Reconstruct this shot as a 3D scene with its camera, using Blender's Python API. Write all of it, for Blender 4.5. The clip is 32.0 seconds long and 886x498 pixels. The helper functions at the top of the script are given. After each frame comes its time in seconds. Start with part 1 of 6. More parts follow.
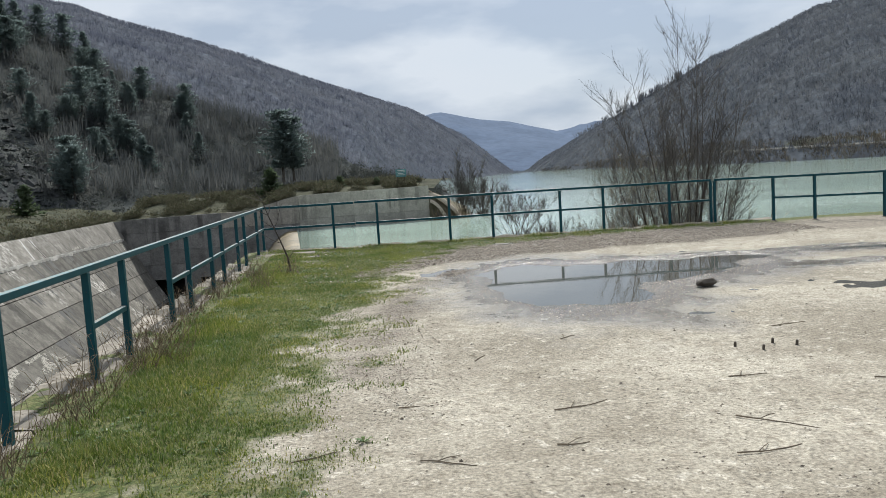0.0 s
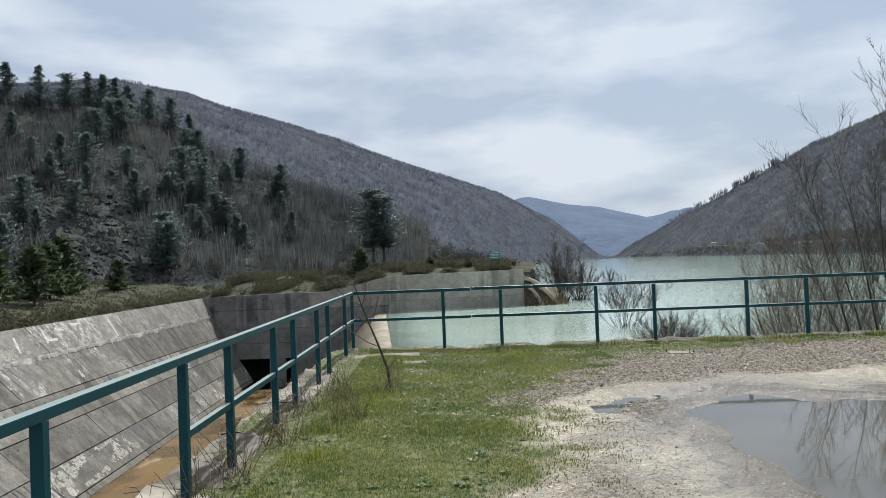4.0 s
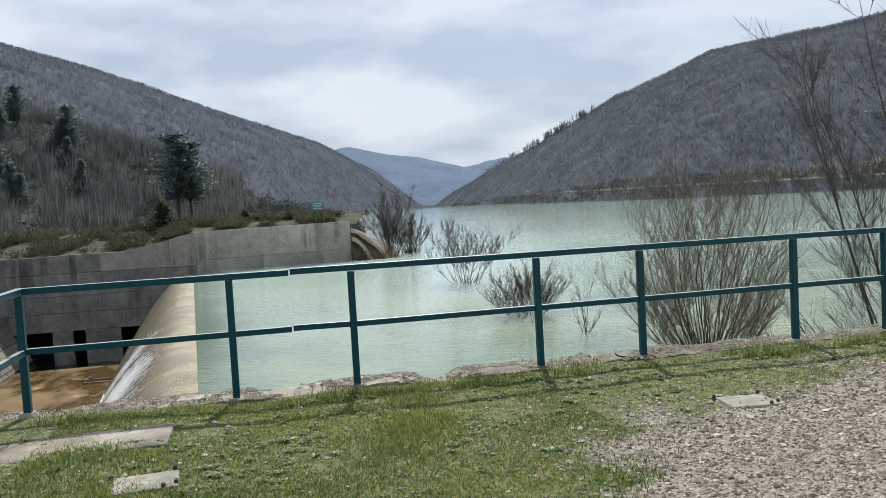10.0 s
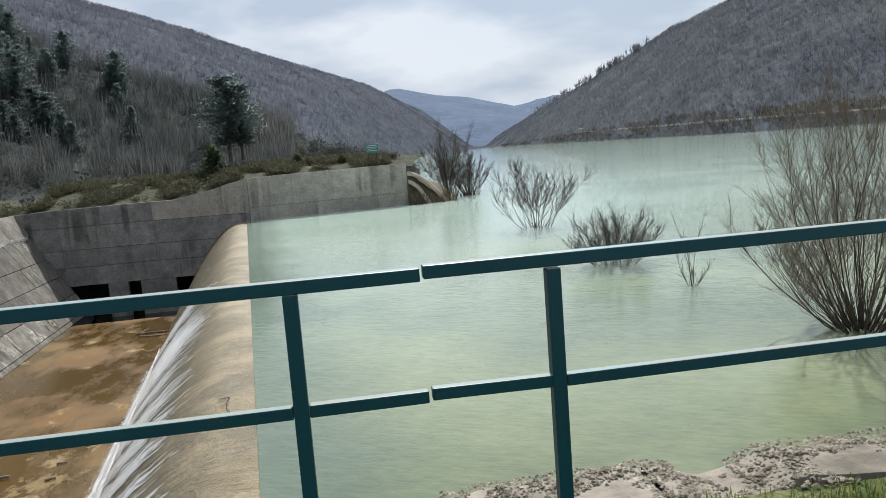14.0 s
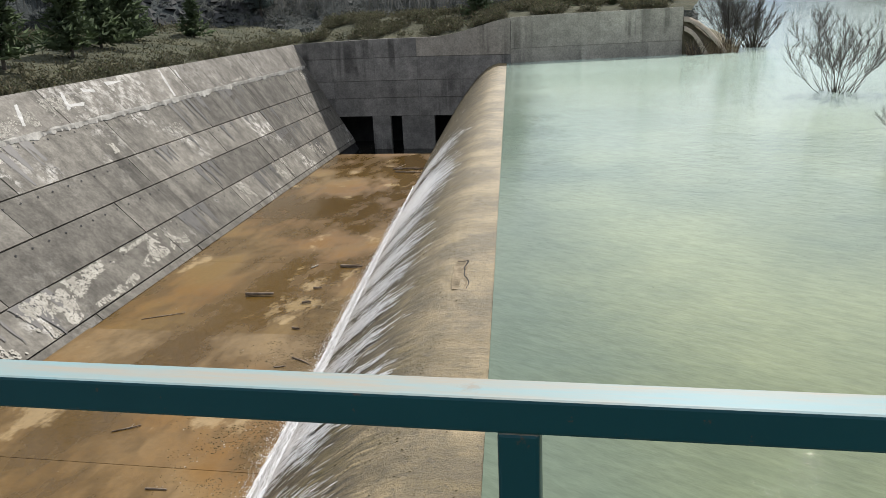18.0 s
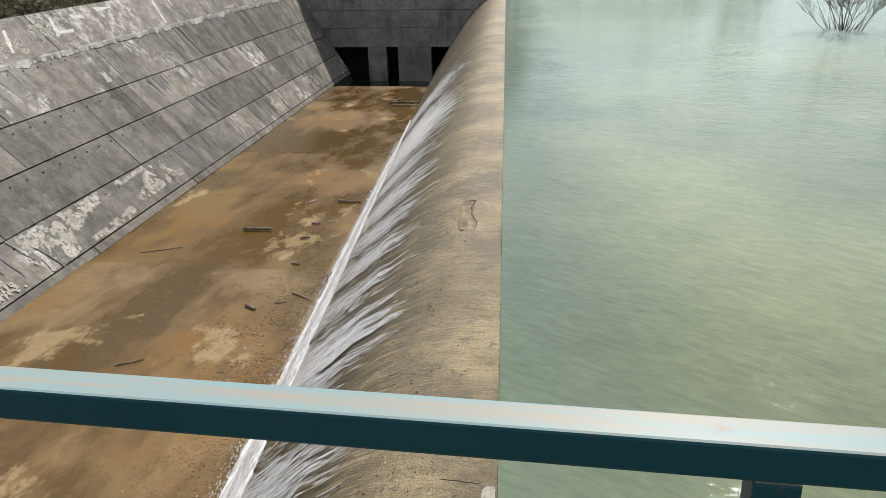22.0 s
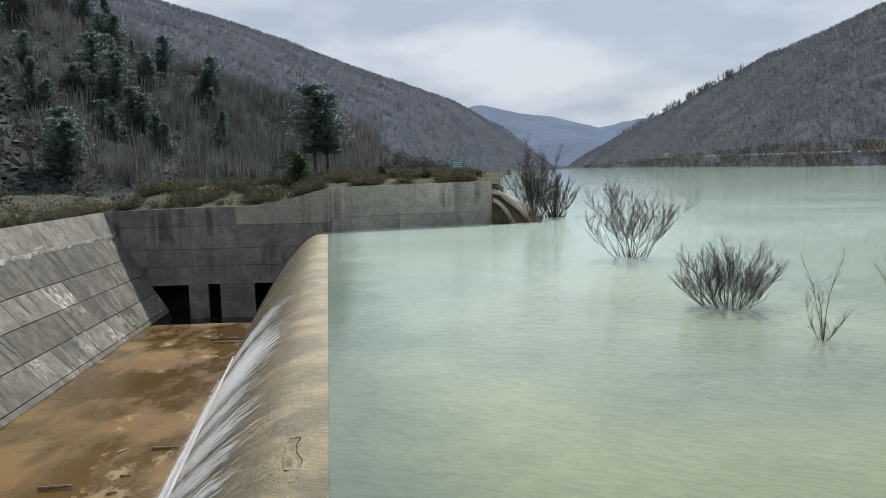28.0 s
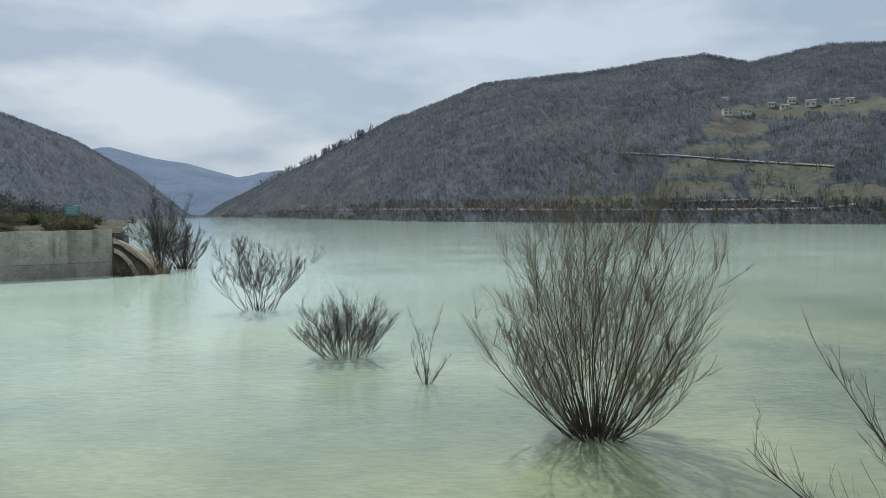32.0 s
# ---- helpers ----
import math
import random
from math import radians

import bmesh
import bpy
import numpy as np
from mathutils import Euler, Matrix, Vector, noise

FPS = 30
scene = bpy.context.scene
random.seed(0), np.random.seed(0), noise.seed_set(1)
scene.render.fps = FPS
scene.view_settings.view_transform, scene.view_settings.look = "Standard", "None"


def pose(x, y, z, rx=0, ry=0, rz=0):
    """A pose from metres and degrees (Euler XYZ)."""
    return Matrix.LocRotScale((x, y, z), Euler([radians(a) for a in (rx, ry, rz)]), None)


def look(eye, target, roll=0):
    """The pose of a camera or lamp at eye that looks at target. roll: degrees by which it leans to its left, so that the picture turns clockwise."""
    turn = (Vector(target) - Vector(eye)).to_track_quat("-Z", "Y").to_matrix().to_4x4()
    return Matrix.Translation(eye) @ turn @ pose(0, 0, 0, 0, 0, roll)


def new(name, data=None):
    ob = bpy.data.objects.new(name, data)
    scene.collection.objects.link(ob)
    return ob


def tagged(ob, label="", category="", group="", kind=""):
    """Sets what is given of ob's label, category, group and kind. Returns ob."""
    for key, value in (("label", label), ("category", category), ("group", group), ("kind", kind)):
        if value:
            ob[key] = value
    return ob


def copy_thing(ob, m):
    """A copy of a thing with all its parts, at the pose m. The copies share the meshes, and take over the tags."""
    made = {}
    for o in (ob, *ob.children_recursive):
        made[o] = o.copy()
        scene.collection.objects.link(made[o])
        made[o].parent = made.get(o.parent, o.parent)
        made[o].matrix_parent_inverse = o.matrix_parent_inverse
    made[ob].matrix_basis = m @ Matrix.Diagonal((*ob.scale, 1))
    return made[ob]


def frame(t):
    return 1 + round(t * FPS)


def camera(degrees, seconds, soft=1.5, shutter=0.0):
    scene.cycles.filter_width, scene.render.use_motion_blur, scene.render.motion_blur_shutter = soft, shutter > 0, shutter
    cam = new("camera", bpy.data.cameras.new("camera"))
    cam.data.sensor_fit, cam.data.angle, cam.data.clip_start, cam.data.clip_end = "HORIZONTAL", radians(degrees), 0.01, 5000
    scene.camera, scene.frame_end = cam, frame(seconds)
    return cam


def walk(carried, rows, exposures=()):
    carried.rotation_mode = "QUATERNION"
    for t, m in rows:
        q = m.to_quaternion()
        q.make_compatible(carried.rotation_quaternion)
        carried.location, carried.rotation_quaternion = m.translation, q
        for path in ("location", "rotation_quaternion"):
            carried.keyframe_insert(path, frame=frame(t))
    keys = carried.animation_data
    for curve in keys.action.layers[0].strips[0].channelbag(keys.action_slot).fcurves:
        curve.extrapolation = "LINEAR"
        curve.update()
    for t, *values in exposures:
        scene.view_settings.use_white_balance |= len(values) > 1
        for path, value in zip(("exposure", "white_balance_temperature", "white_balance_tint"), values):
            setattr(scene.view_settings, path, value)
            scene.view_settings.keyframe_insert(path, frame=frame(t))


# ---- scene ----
cam = camera(59.1, 32.0, soft=0.85)
METRES, EYE, TILT, LEAN, TURN = 20.2, 1.55, 2.0, 0.0, -5.4
ROWS = [
    (0.0, 0.0, 0.0, 0.0, -0.45, -7.43, 3.45),
    (0.5, -0.0127, 0.0226, 0.0007, 4.1, -6.86, 3.59),
    (1.0, -0.0219, 0.0471, -0.0034, 6.39, -6.24, 3.67),
    (1.5, -0.0322, 0.0743, -0.0049, 6.92, -5.73, 3.82),
    (2.0, -0.0376, 0.1002, -0.0057, 6.33, -5.16, 4.07),
    (2.5, -0.0423, 0.1302, -0.0054, 6.05, -3.16, 2.71),
    (3.0, -0.0456, 0.1592, -0.0056, 2.79, -1.48, 1.17),
    (3.5, -0.0484, 0.1876, -0.0076, 5.84, -0.46, 2.3),
    (5.5, -0.0575, 0.2991, -0.0112, 5.26, -4.16, 3.11),
    (6.0, -0.0594, 0.3311, -0.0114, 2.03, -2.86, 3.22),
    (6.5, -0.0625, 0.3606, -0.0118, -1.02, -2.25, 3.06),
    (7.0, -0.0616, 0.3935, -0.0133, -3.54, -2.46, 3.01),
    (7.5, -0.0656, 0.4227, -0.015, -4.8, -3.61, 2.98),
    (8.0, -0.0661, 0.4512, -0.0176, -5.64, -5.01, 3.17),
    (8.5, -0.0715, 0.4833, -0.0201, -5.85, -6.52, 3.35),
    (9.0, -0.0726, 0.5101, -0.0208, -6.31, -7.04, 3.23),
    (9.5, -0.0716, 0.5416, -0.0217, -6.95, -6.33, 3.14),
    (10.0, -0.074, 0.5689, -0.0205, -7.15, -5.25, 2.94),
    (10.5, -0.0747, 0.595, -0.0227, -6.63, -4.29, 2.84),
    (11.0, -0.0818, 0.6199, -0.0233, -4.99, -3.86, 2.9),
    (11.5, -0.0864, 0.6449, -0.0235, -2.97, -3.87, 3.05),
    (12.0, -0.0916, 0.6691, -0.0243, -1.0, -4.26, 3.06),
    (12.5, -0.0985, 0.6903, -0.0241, 0.37, -5.2, 2.93),
    (13.0, -0.1, 0.7147, -0.0259, 0.76, -6.75, 2.62),
    (13.5, -0.1036, 0.7366, -0.0272, -0.46, -8.74, 2.86),
    (14.0, -0.1025, 0.7557, -0.0264, -3.56, -9.32, 4.32),
    (14.5, -0.0993, 0.7788, -0.029, -7.49, -9.16, 5.25),
    (16.5, -0.0881, 0.8318, -0.0364, 1.73, -11.37, 3.46),
    (17.0, -0.1021, 0.8438, -0.0363, 6.26, -14.98, 2.86),
    (17.5, -0.1056, 0.8485, -0.0293, 11.95, -18.12, 2.69),
    (18.0, -0.1088, 0.8554, -0.028, 15.45, -19.33, 3.11),
    (18.5, -0.12, 0.8568, -0.0236, 13.37, -18.69, 2.51),
    (19.0, -0.1319, 0.8628, -0.026, 11.26, -16.92, 1.27),
    (19.5, -0.1314, 0.8648, -0.0265, 11.26, -15.85, 0.88),
    (20.0, -0.1305, 0.8628, -0.0256, 11.99, -15.5, 0.94),
    (20.5, -0.1306, 0.8641, -0.0254, 12.91, -16.03, 1.14),
    (21.0, -0.1307, 0.8642, -0.026, 13.78, -17.68, 1.51),
    (21.5, -0.1307, 0.8649, -0.0251, 14.55, -20.52, 1.89),
    (22.0, -0.1317, 0.8659, -0.0234, 15.11, -24.18, 2.21),
    (22.5, -0.1326, 0.8619, -0.0273, 15.38, -27.75, 2.32),
    (23.0, -0.1335, 0.8609, -0.0333, 15.08, -30.53, 2.42),
    (23.5, -0.1318, 0.8614, -0.0321, 14.08, -32.01, 2.61),
    (24.0, -0.13, 0.8602, -0.0306, 12.51, -31.67, 2.65),
    (24.5, -0.1274, 0.8614, -0.0285, 10.55, -29.55, 2.62),
    (25.0, -0.1263, 0.8624, -0.0276, 8.68, -25.71, 2.38),
    (25.5, -0.1232, 0.8619, -0.0228, 7.06, -21.12, 2.04),
    (26.0, -0.1236, 0.8598, -0.0245, 5.65, -16.77, 1.82),
    (26.5, -0.1209, 0.8645, -0.0239, 4.61, -13.57, 1.65),
    (28.5, -0.1269, 0.8663, -0.0252, 1.11, -6.73, 1.66),
    (29.0, -0.1221, 0.8637, -0.0242, -0.84, -5.92, 1.53),
    (29.5, -0.1167, 0.865, -0.0238, -3.3, -5.4, 1.21),
    (30.0, -0.11, 0.8683, -0.0242, -5.78, -4.86, 0.78),
    (30.5, -0.1057, 0.8674, -0.0234, -8.4, -4.33, 0.33),
    (31.0, -0.1024, 0.8683, -0.023, -12.01, -3.96, -0.09),
    (31.5, -0.0977, 0.87, -0.0233, -16.97, -3.97, -0.47),
    (32.0, -0.096, 0.8752, -0.0234, -23.47, -4.35, -0.8),
]
# small offsets of the eye, in metres: t, x, y, z
NUDGE = [(0.0, 0, 0, 0), (10.0, 0, 0, 0), (11.0, -0.007, -0.006, -0.013), (12.0, -0.003, 0.006, -0.023), (13.0, -0.01, 0.022, -0.034), (13.5, -0.003, 0.027, -0.04), (14.0, 0.002, 0.025, -0.048),
         (14.5, -0.008, 0.014, -0.045), (16.5, -0.187, 0.02, 0.038), (17.0, -0.092, 0.0, 0.058), (17.5, -0.144, 0.07, -0.053), (18.0, -0.14, 0.02, -0.026), (18.5, -0.118, -0.01, 0.0),
         (21.5, -0.035, -0.07, -0.04), (22.0, -0.04, -0.12, -0.054), (22.5, -0.022, -0.03, -0.058), (23.0, 0.001, 0.015, -0.013), (23.5, -0.018, 0.032, -0.037), (24.0, -0.033, 0.055, -0.065),
         (24.5, -0.05, 0.055, -0.085), (25.0, -0.066, 0.035, -0.11), (25.5, -0.128, 0.02, -0.161), (26.0, -0.111, 0.01, -0.08), (28.5, -0.06, 0.0, -0.05), (30.0, -0.03, 0, -0.02), (32.0, 0, 0, 0)]


def nudged(t):
    ts = [r[0] for r in NUDGE]
    return Matrix.Translation([float(np.interp(t, ts, [r[k] for r in NUDGE])) for k in (1, 2, 3)])


walk(cam, [(t, nudged(t) @ pose(0, 0, EYE, TILT, LEAN, TURN) @ pose(METRES * x, METRES * y, METRES * z, 90 + pitch, roll, yaw)) for t, x, y, z, yaw, pitch, roll in ROWS],
     [(0.0, 0.08, 6200, 8), (2.0, 0.25, 6200, 8), (3.0, 0.1, 6200, 8), (3.5, 0.12, 6200, 8), (6.0, 0.12, 6200, 8), (7.0, -0.05, 6200, 8), (8.0, 0.1, 6200, 8), (9.0, 0.22, 6200, 8), (11.0, 0.18, 6200, 8), (12.0, 0.15, 6200, 8),
      (14.0, 0.22, 6300, 9), (16.5, 0.22, 6400, 10), (18.5, 0.25, 6450, 11), (20.5, 0.25, 6450, 11), (22.0, 0.14, 6500, 11), (23.0, 0.08, 6500, 11), (24.2, 0.08, 6500, 11), (25.5, 0.1, 6450, 11), (28.0, 0.04, 6300, 9),
      (30.0, 0.0, 6200, 7), (32.0, -0.05, 6150, 6)])
# ---------------------------------------------------------------- world and sun
SUN_ELEVATION, SUN_AZIMUTH = 50.0, 12.0
world = bpy.data.worlds.new("sky_world")
scene.world = world
world.use_nodes = True
wn, wl = world.node_tree.nodes, world.node_tree.links
wn.clear()
w_out, w_bg = wn.new("ShaderNodeOutputWorld"), wn.new("ShaderNodeBackground")
w_sky = wn.new("ShaderNodeTexSky")
w_sky.sky_type, w_sky.sun_disc = "NISHITA", False
w_sky.sun_elevation, w_sky.sun_rotation = radians(SUN_ELEVATION), radians(SUN_AZIMUTH)
w_sky.dust_density, w_sky.altitude = 2.0, 400
w_tc, w_map = wn.new("ShaderNodeTexCoord"), wn.new("ShaderNodeMapping")
w_map.inputs["Scale"].default_value = (1.6, 1.0, 4.6)
w_map.inputs["Location"].default_value = (0.35, 0.2, 0.1)
w_cl, w_ramp, w_mix = wn.new("ShaderNodeTexNoise"), wn.new("ShaderNodeValToRGB"), wn.new("ShaderNodeMixRGB")
w_cl.inputs["Scale"].default_value, w_cl.inputs["Detail"].default_value, w_cl.inputs["Roughness"].default_value = 1.5, 5.0, 0.5
w_cl.inputs["Distortion"].default_value = 0.25
w_ramp.color_ramp.elements[0].position, w_ramp.color_ramp.elements[1].position = 0.36, 0.62
w_ramp.color_ramp.elements[0].color, w_ramp.color_ramp.elements[1].color = (0.72, 0.72, 0.72, 1), (1.0, 1.0, 1.0, 1)
w_tone, w_tr = wn.new("ShaderNodeTexNoise"), wn.new("ShaderNodeValToRGB")
w_tone.inputs["Scale"].default_value, w_tone.inputs["Detail"].default_value = 2.7, 6.0
w_tr.color_ramp.elements[0].position, w_tr.color_ramp.elements[1].position = 0.40, 0.60
w_tr.color_ramp.elements[0].color, w_tr.color_ramp.elements[1].color = (5.3, 6.0, 7.1, 1), (8.4, 8.75, 9.3, 1)
wl.new(w_tc.outputs["Generated"], w_map.inputs["Vector"])
wl.new(w_map.outputs["Vector"], w_cl.inputs["Vector"])
wl.new(w_map.outputs["Vector"], w_tone.inputs["Vector"])
wl.new(w_cl.outputs["Fac"], w_ramp.inputs["Fac"])
wl.new(w_tone.outputs["Fac"], w_tr.inputs["Fac"])
wl.new(w_ramp.outputs["Color"], w_mix.inputs["Fac"])
wl.new(w_sky.outputs["Color"], w_mix.inputs["Color1"])
wl.new(w_tr.outputs["Color"], w_mix.inputs["Color2"])
# a cloud layer is brighter overhead than near the horizon
w_sep, w_ma, w_mul = wn.new("ShaderNodeSeparateXYZ"), wn.new("ShaderNodeMath"), wn.new("ShaderNodeMixRGB")
w_ma.operation, w_ma.inputs[1].default_value, w_ma.inputs[2].default_value = "MULTIPLY_ADD", 0.2, 0.88
w_ma.use_clamp = False
w_mul.blend_type, w_mul.inputs["Fac"].default_value = "MULTIPLY", 1.0
wl.new(w_tc.outputs["Generated"], w_sep.inputs["Vector"])
wl.new(w_sep.outputs["Z"], w_ma.inputs[0])
wl.new(w_mix.outputs["Color"], w_mul.inputs["Color1"])
wl.new(w_ma.outputs[0], w_mul.inputs["Color2"])
wl.new(w_mul.outputs["Color"], w_bg.inputs["Color"])
w_bg.inputs["Strength"].default_value = 0.092
wl.new(w_bg.outputs["Background"], w_out.inputs["Surface"])

sun = new("sun", bpy.data.lights.new("sun", "SUN"))
sun.data.energy, sun.data.angle, sun.data.color = 4.8, radians(1.3), (1.0, 0.96, 0.895)
_e, _a = radians(SUN_ELEVATION), radians(SUN_AZIMUTH)
sun.matrix_world = look((60 * math.sin(_a) * math.cos(_e), 60 * math.cos(_a) * math.cos(_e), 60 * math.sin(_e)), (0, 0, 0))

# ---------------------------------------------------------------- materials


def nodes_of(name):
    m = bpy.data.materials.new(name)
    m.use_nodes = True
    n, l = m.node_tree.nodes, m.node_tree.links
    return m, n, l, n["Principled BSDF"]


def noise_tex(n, l, scale, detail=4.0, rough=0.55, stretch=None, kind="ShaderNodeTexNoise", turn=0.0):
    geo, t = n.new("ShaderNodeNewGeometry"), n.new(kind)
    t.inputs["Scale"].default_value = scale
    if kind == "ShaderNodeTexNoise":
        t.inputs["Detail"].default_value, t.inputs["Roughness"].default_value = detail, rough
    if stretch:
        mp = n.new("ShaderNodeMapping")
        mp.inputs["Scale"].default_value = stretch
        src = geo.outputs["Position"]
        if turn:
            vr = n.new("ShaderNodeVectorRotate")
            vr.rotation_type = "Z_AXIS"
            vr.inputs["Angle"].default_value = radians(turn)
            l.new(src, vr.inputs["Vector"])
            src = vr.outputs["Vector"]
        l.new(src, mp.inputs["Vector"])
        l.new(mp.outputs["Vector"], t.inputs["Vector"])
    else:
        l.new(geo.outputs["Position"], t.inputs["Vector"])
    return t


def ramp(n, l, src, stops):
    r = n.new("ShaderNodeValToRGB")
    while len(r.color_ramp.elements) < len(stops):
        r.color_ramp.elements.new(0.5)
    for e, (p, c) in zip(r.color_ramp.elements, stops):
        e.position, e.color = p, (c, c, c, 1) if isinstance(c, (int, float)) else (*c, 1)
    l.new(src, r.inputs["Fac"])
    return r.outputs["Color"]


def mixed(n, l, fac, a, b, how="MIX"):
    x = n.new("ShaderNodeMixRGB")
    x.blend_type = how
    for s, v in (("Fac", fac), ("Color1", a), ("Color2", b)):
        if isinstance(v, (int, float)):
            x.inputs[s].default_value = v if s == "Fac" else (v, v, v, 1)
        elif isinstance(v, tuple):
            x.inputs[s].default_value = (*v, 1)
        else:
            l.new(v, x.inputs[s])
    return x.outputs["Color"]


def bumped(n, l, b, src, strength, dist=0.02):
    bp = n.new("ShaderNodeBump")
    bp.inputs["Strength"].default_value, bp.inputs["Distance"].default_value = strength, dist
    l.new(src, bp.inputs["Height"])
    l.new(bp.outputs["Normal"], b.inputs["Normal"])


def surface(name, light, dark, large, fine, rough=0.85, bump=0.4, dist=0.02, metal=0.0, stretch=None, vary=0.0):
    """Two tones mixed by stains of size 1/large and grain of size 1/fine."""
    m, n, l, b = nodes_of(name)
    s, g = noise_tex(n, l, large, 5, 0.6, stretch), noise_tex(n, l, fine, 3, 0.6)
    c = mixed(n, l, ramp(n, l, s.outputs["Fac"], [(0.35, 0.0), (0.65, 1.0)]), dark, light)
    c = mixed(n, l, 0.55, c, mixed(n, l, g.outputs["Fac"], 0.45, 1.55), "MULTIPLY")
    if vary:
        oi = n.new("ShaderNodeObjectInfo")
        c = mixed(n, l, 1.0, c, ramp(n, l, oi.outputs["Random"], [(0.0, 1 - vary), (1.0, 1 + vary)]), "MULTIPLY")
    l.new(c, b.inputs["Base Color"])
    b.inputs["Roughness"].default_value, b.inputs["Metallic"].default_value = rough, metal
    b.inputs["Specular IOR Level"].default_value = 0.12 if rough > 0.75 else 0.5
    bumped(n, l, b, g.outputs["Fac"], bump, dist)
    return m


def concrete(name, light, dark, streak=(0.7, 0.7, 0.06), lime=0.6, runs=0.75, mottle=0.6, vary=0.25, spread=0.48):
    """Weathered cast concrete; single panels differ in tone, in lime crust and in dark run-off streaks."""
    m, n, l, b = nodes_of(name)
    oi = n.new("ShaderNodeObjectInfo")
    s, g, mid = noise_tex(n, l, 0.35, 6, 0.65), noise_tex(n, l, 7.0, 5, 0.7), noise_tex(n, l, 1.4, 7, 0.7)
    c = mixed(n, l, ramp(n, l, s.outputs["Fac"], [(0.36, 0.0), (0.64, 1.0)]), dark, light)
    c = mixed(n, l, mottle, c, mixed(n, l, ramp(n, l, mid.outputs["Fac"], [(0.36, 0.0), (0.64, 1.0)]), 0.62, 1.3), "MULTIPLY")
    r, where = noise_tex(n, l, 1.6, 3, 0.55, streak), noise_tex(n, l, 0.16, 4, 0.6)
    rf = mixed(n, l, 1.0, ramp(n, l, r.outputs["Fac"], [(0.50, 0.0), (0.60, runs)]), ramp(n, l, where.outputs["Fac"], [(0.46, 0.08), (0.58, 1.0)]), "MULTIPLY")
    c = mixed(n, l, rf, c, tuple(v * 0.38 for v in dark))
    patch, crust = noise_tex(n, l, 0.2, 4, 0.6), noise_tex(n, l, 2.2, 9, 0.78)
    lf = mixed(n, l, 1.0, ramp(n, l, patch.outputs["Fac"], [(spread, 0.0), (spread + 0.1, 1.0)]), ramp(n, l, crust.outputs["Fac"], [(0.49, 0.0), (0.56, lime)]), "MULTIPLY")
    lf = mixed(n, l, 1.0, lf, ramp(n, l, oi.outputs["Random"], [(0.0, 0.15), (0.5, 0.4), (0.9, 1.0)]), "MULTIPLY")
    c = mixed(n, l, lf, c, (0.55, 0.53, 0.485))
    c = mixed(n, l, 0.4, c, ramp(n, l, g.outputs["Fac"], [(0.35, 0.5), (0.65, 1.45)]), "MULTIPLY")
    c = mixed(n, l, 1.0, c, ramp(n, l, oi.outputs["Random"], [(0.0, 1 - vary), (0.3, 1.0), (0.6, 1 - 0.6 * vary), (1.0, 1 + vary)]), "MULTIPLY")
    l.new(c, b.inputs["Base Color"])
    b.inputs["Roughness"].default_value, b.inputs["Specular IOR Level"].default_value = 0.9, 0.2
    bumped(n, l, b, mixed(n, l, 0.5, g.outputs["Fac"], crust.outputs["Fac"]), 0.6, 0.03)
    return m


CONCRETE = concrete("weathered_concrete", (0.185, 0.172, 0.147), (0.125, 0.116, 0.099), (0.05, 0.85, 0.05), 0.8, 0.55, 0.6, 0.30, 0.52)
FAR_CONCRETE = concrete("grey_concrete", (0.34, 0.312, 0.268), (0.262, 0.242, 0.21), (0.6, 0.6, 0.03), 0.15, 0.75, 0.3, 0.12)
LIME_CONCRETE = concrete("lime_crusted_concrete", (0.225, 0.208, 0.18), (0.155, 0.143, 0.122), (0.05, 0.85, 0.05), 0.5, 0.6, 0.5, 0.15, 0.46)
# darker grey for the end wall's left run and its piers
DARKER_CONCRETE = concrete("darker_streaked_concrete", (0.235, 0.226, 0.21), (0.16, 0.155, 0.145), (0.6, 0.6, 0.03), 0.1, 0.8, 0.4, 0.18)
KERB = concrete("crumbled_concrete", (0.34, 0.30, 0.245), (0.17, 0.15, 0.12), (1, 1, 1), 0.12, 0.5, 0.95)
# near-black for joints, holes and cracks, and for the recess shade
DARK = surface("dark_concrete", (0.05, 0.05, 0.05), (0.025, 0.025, 0.027), 0.5, 4)
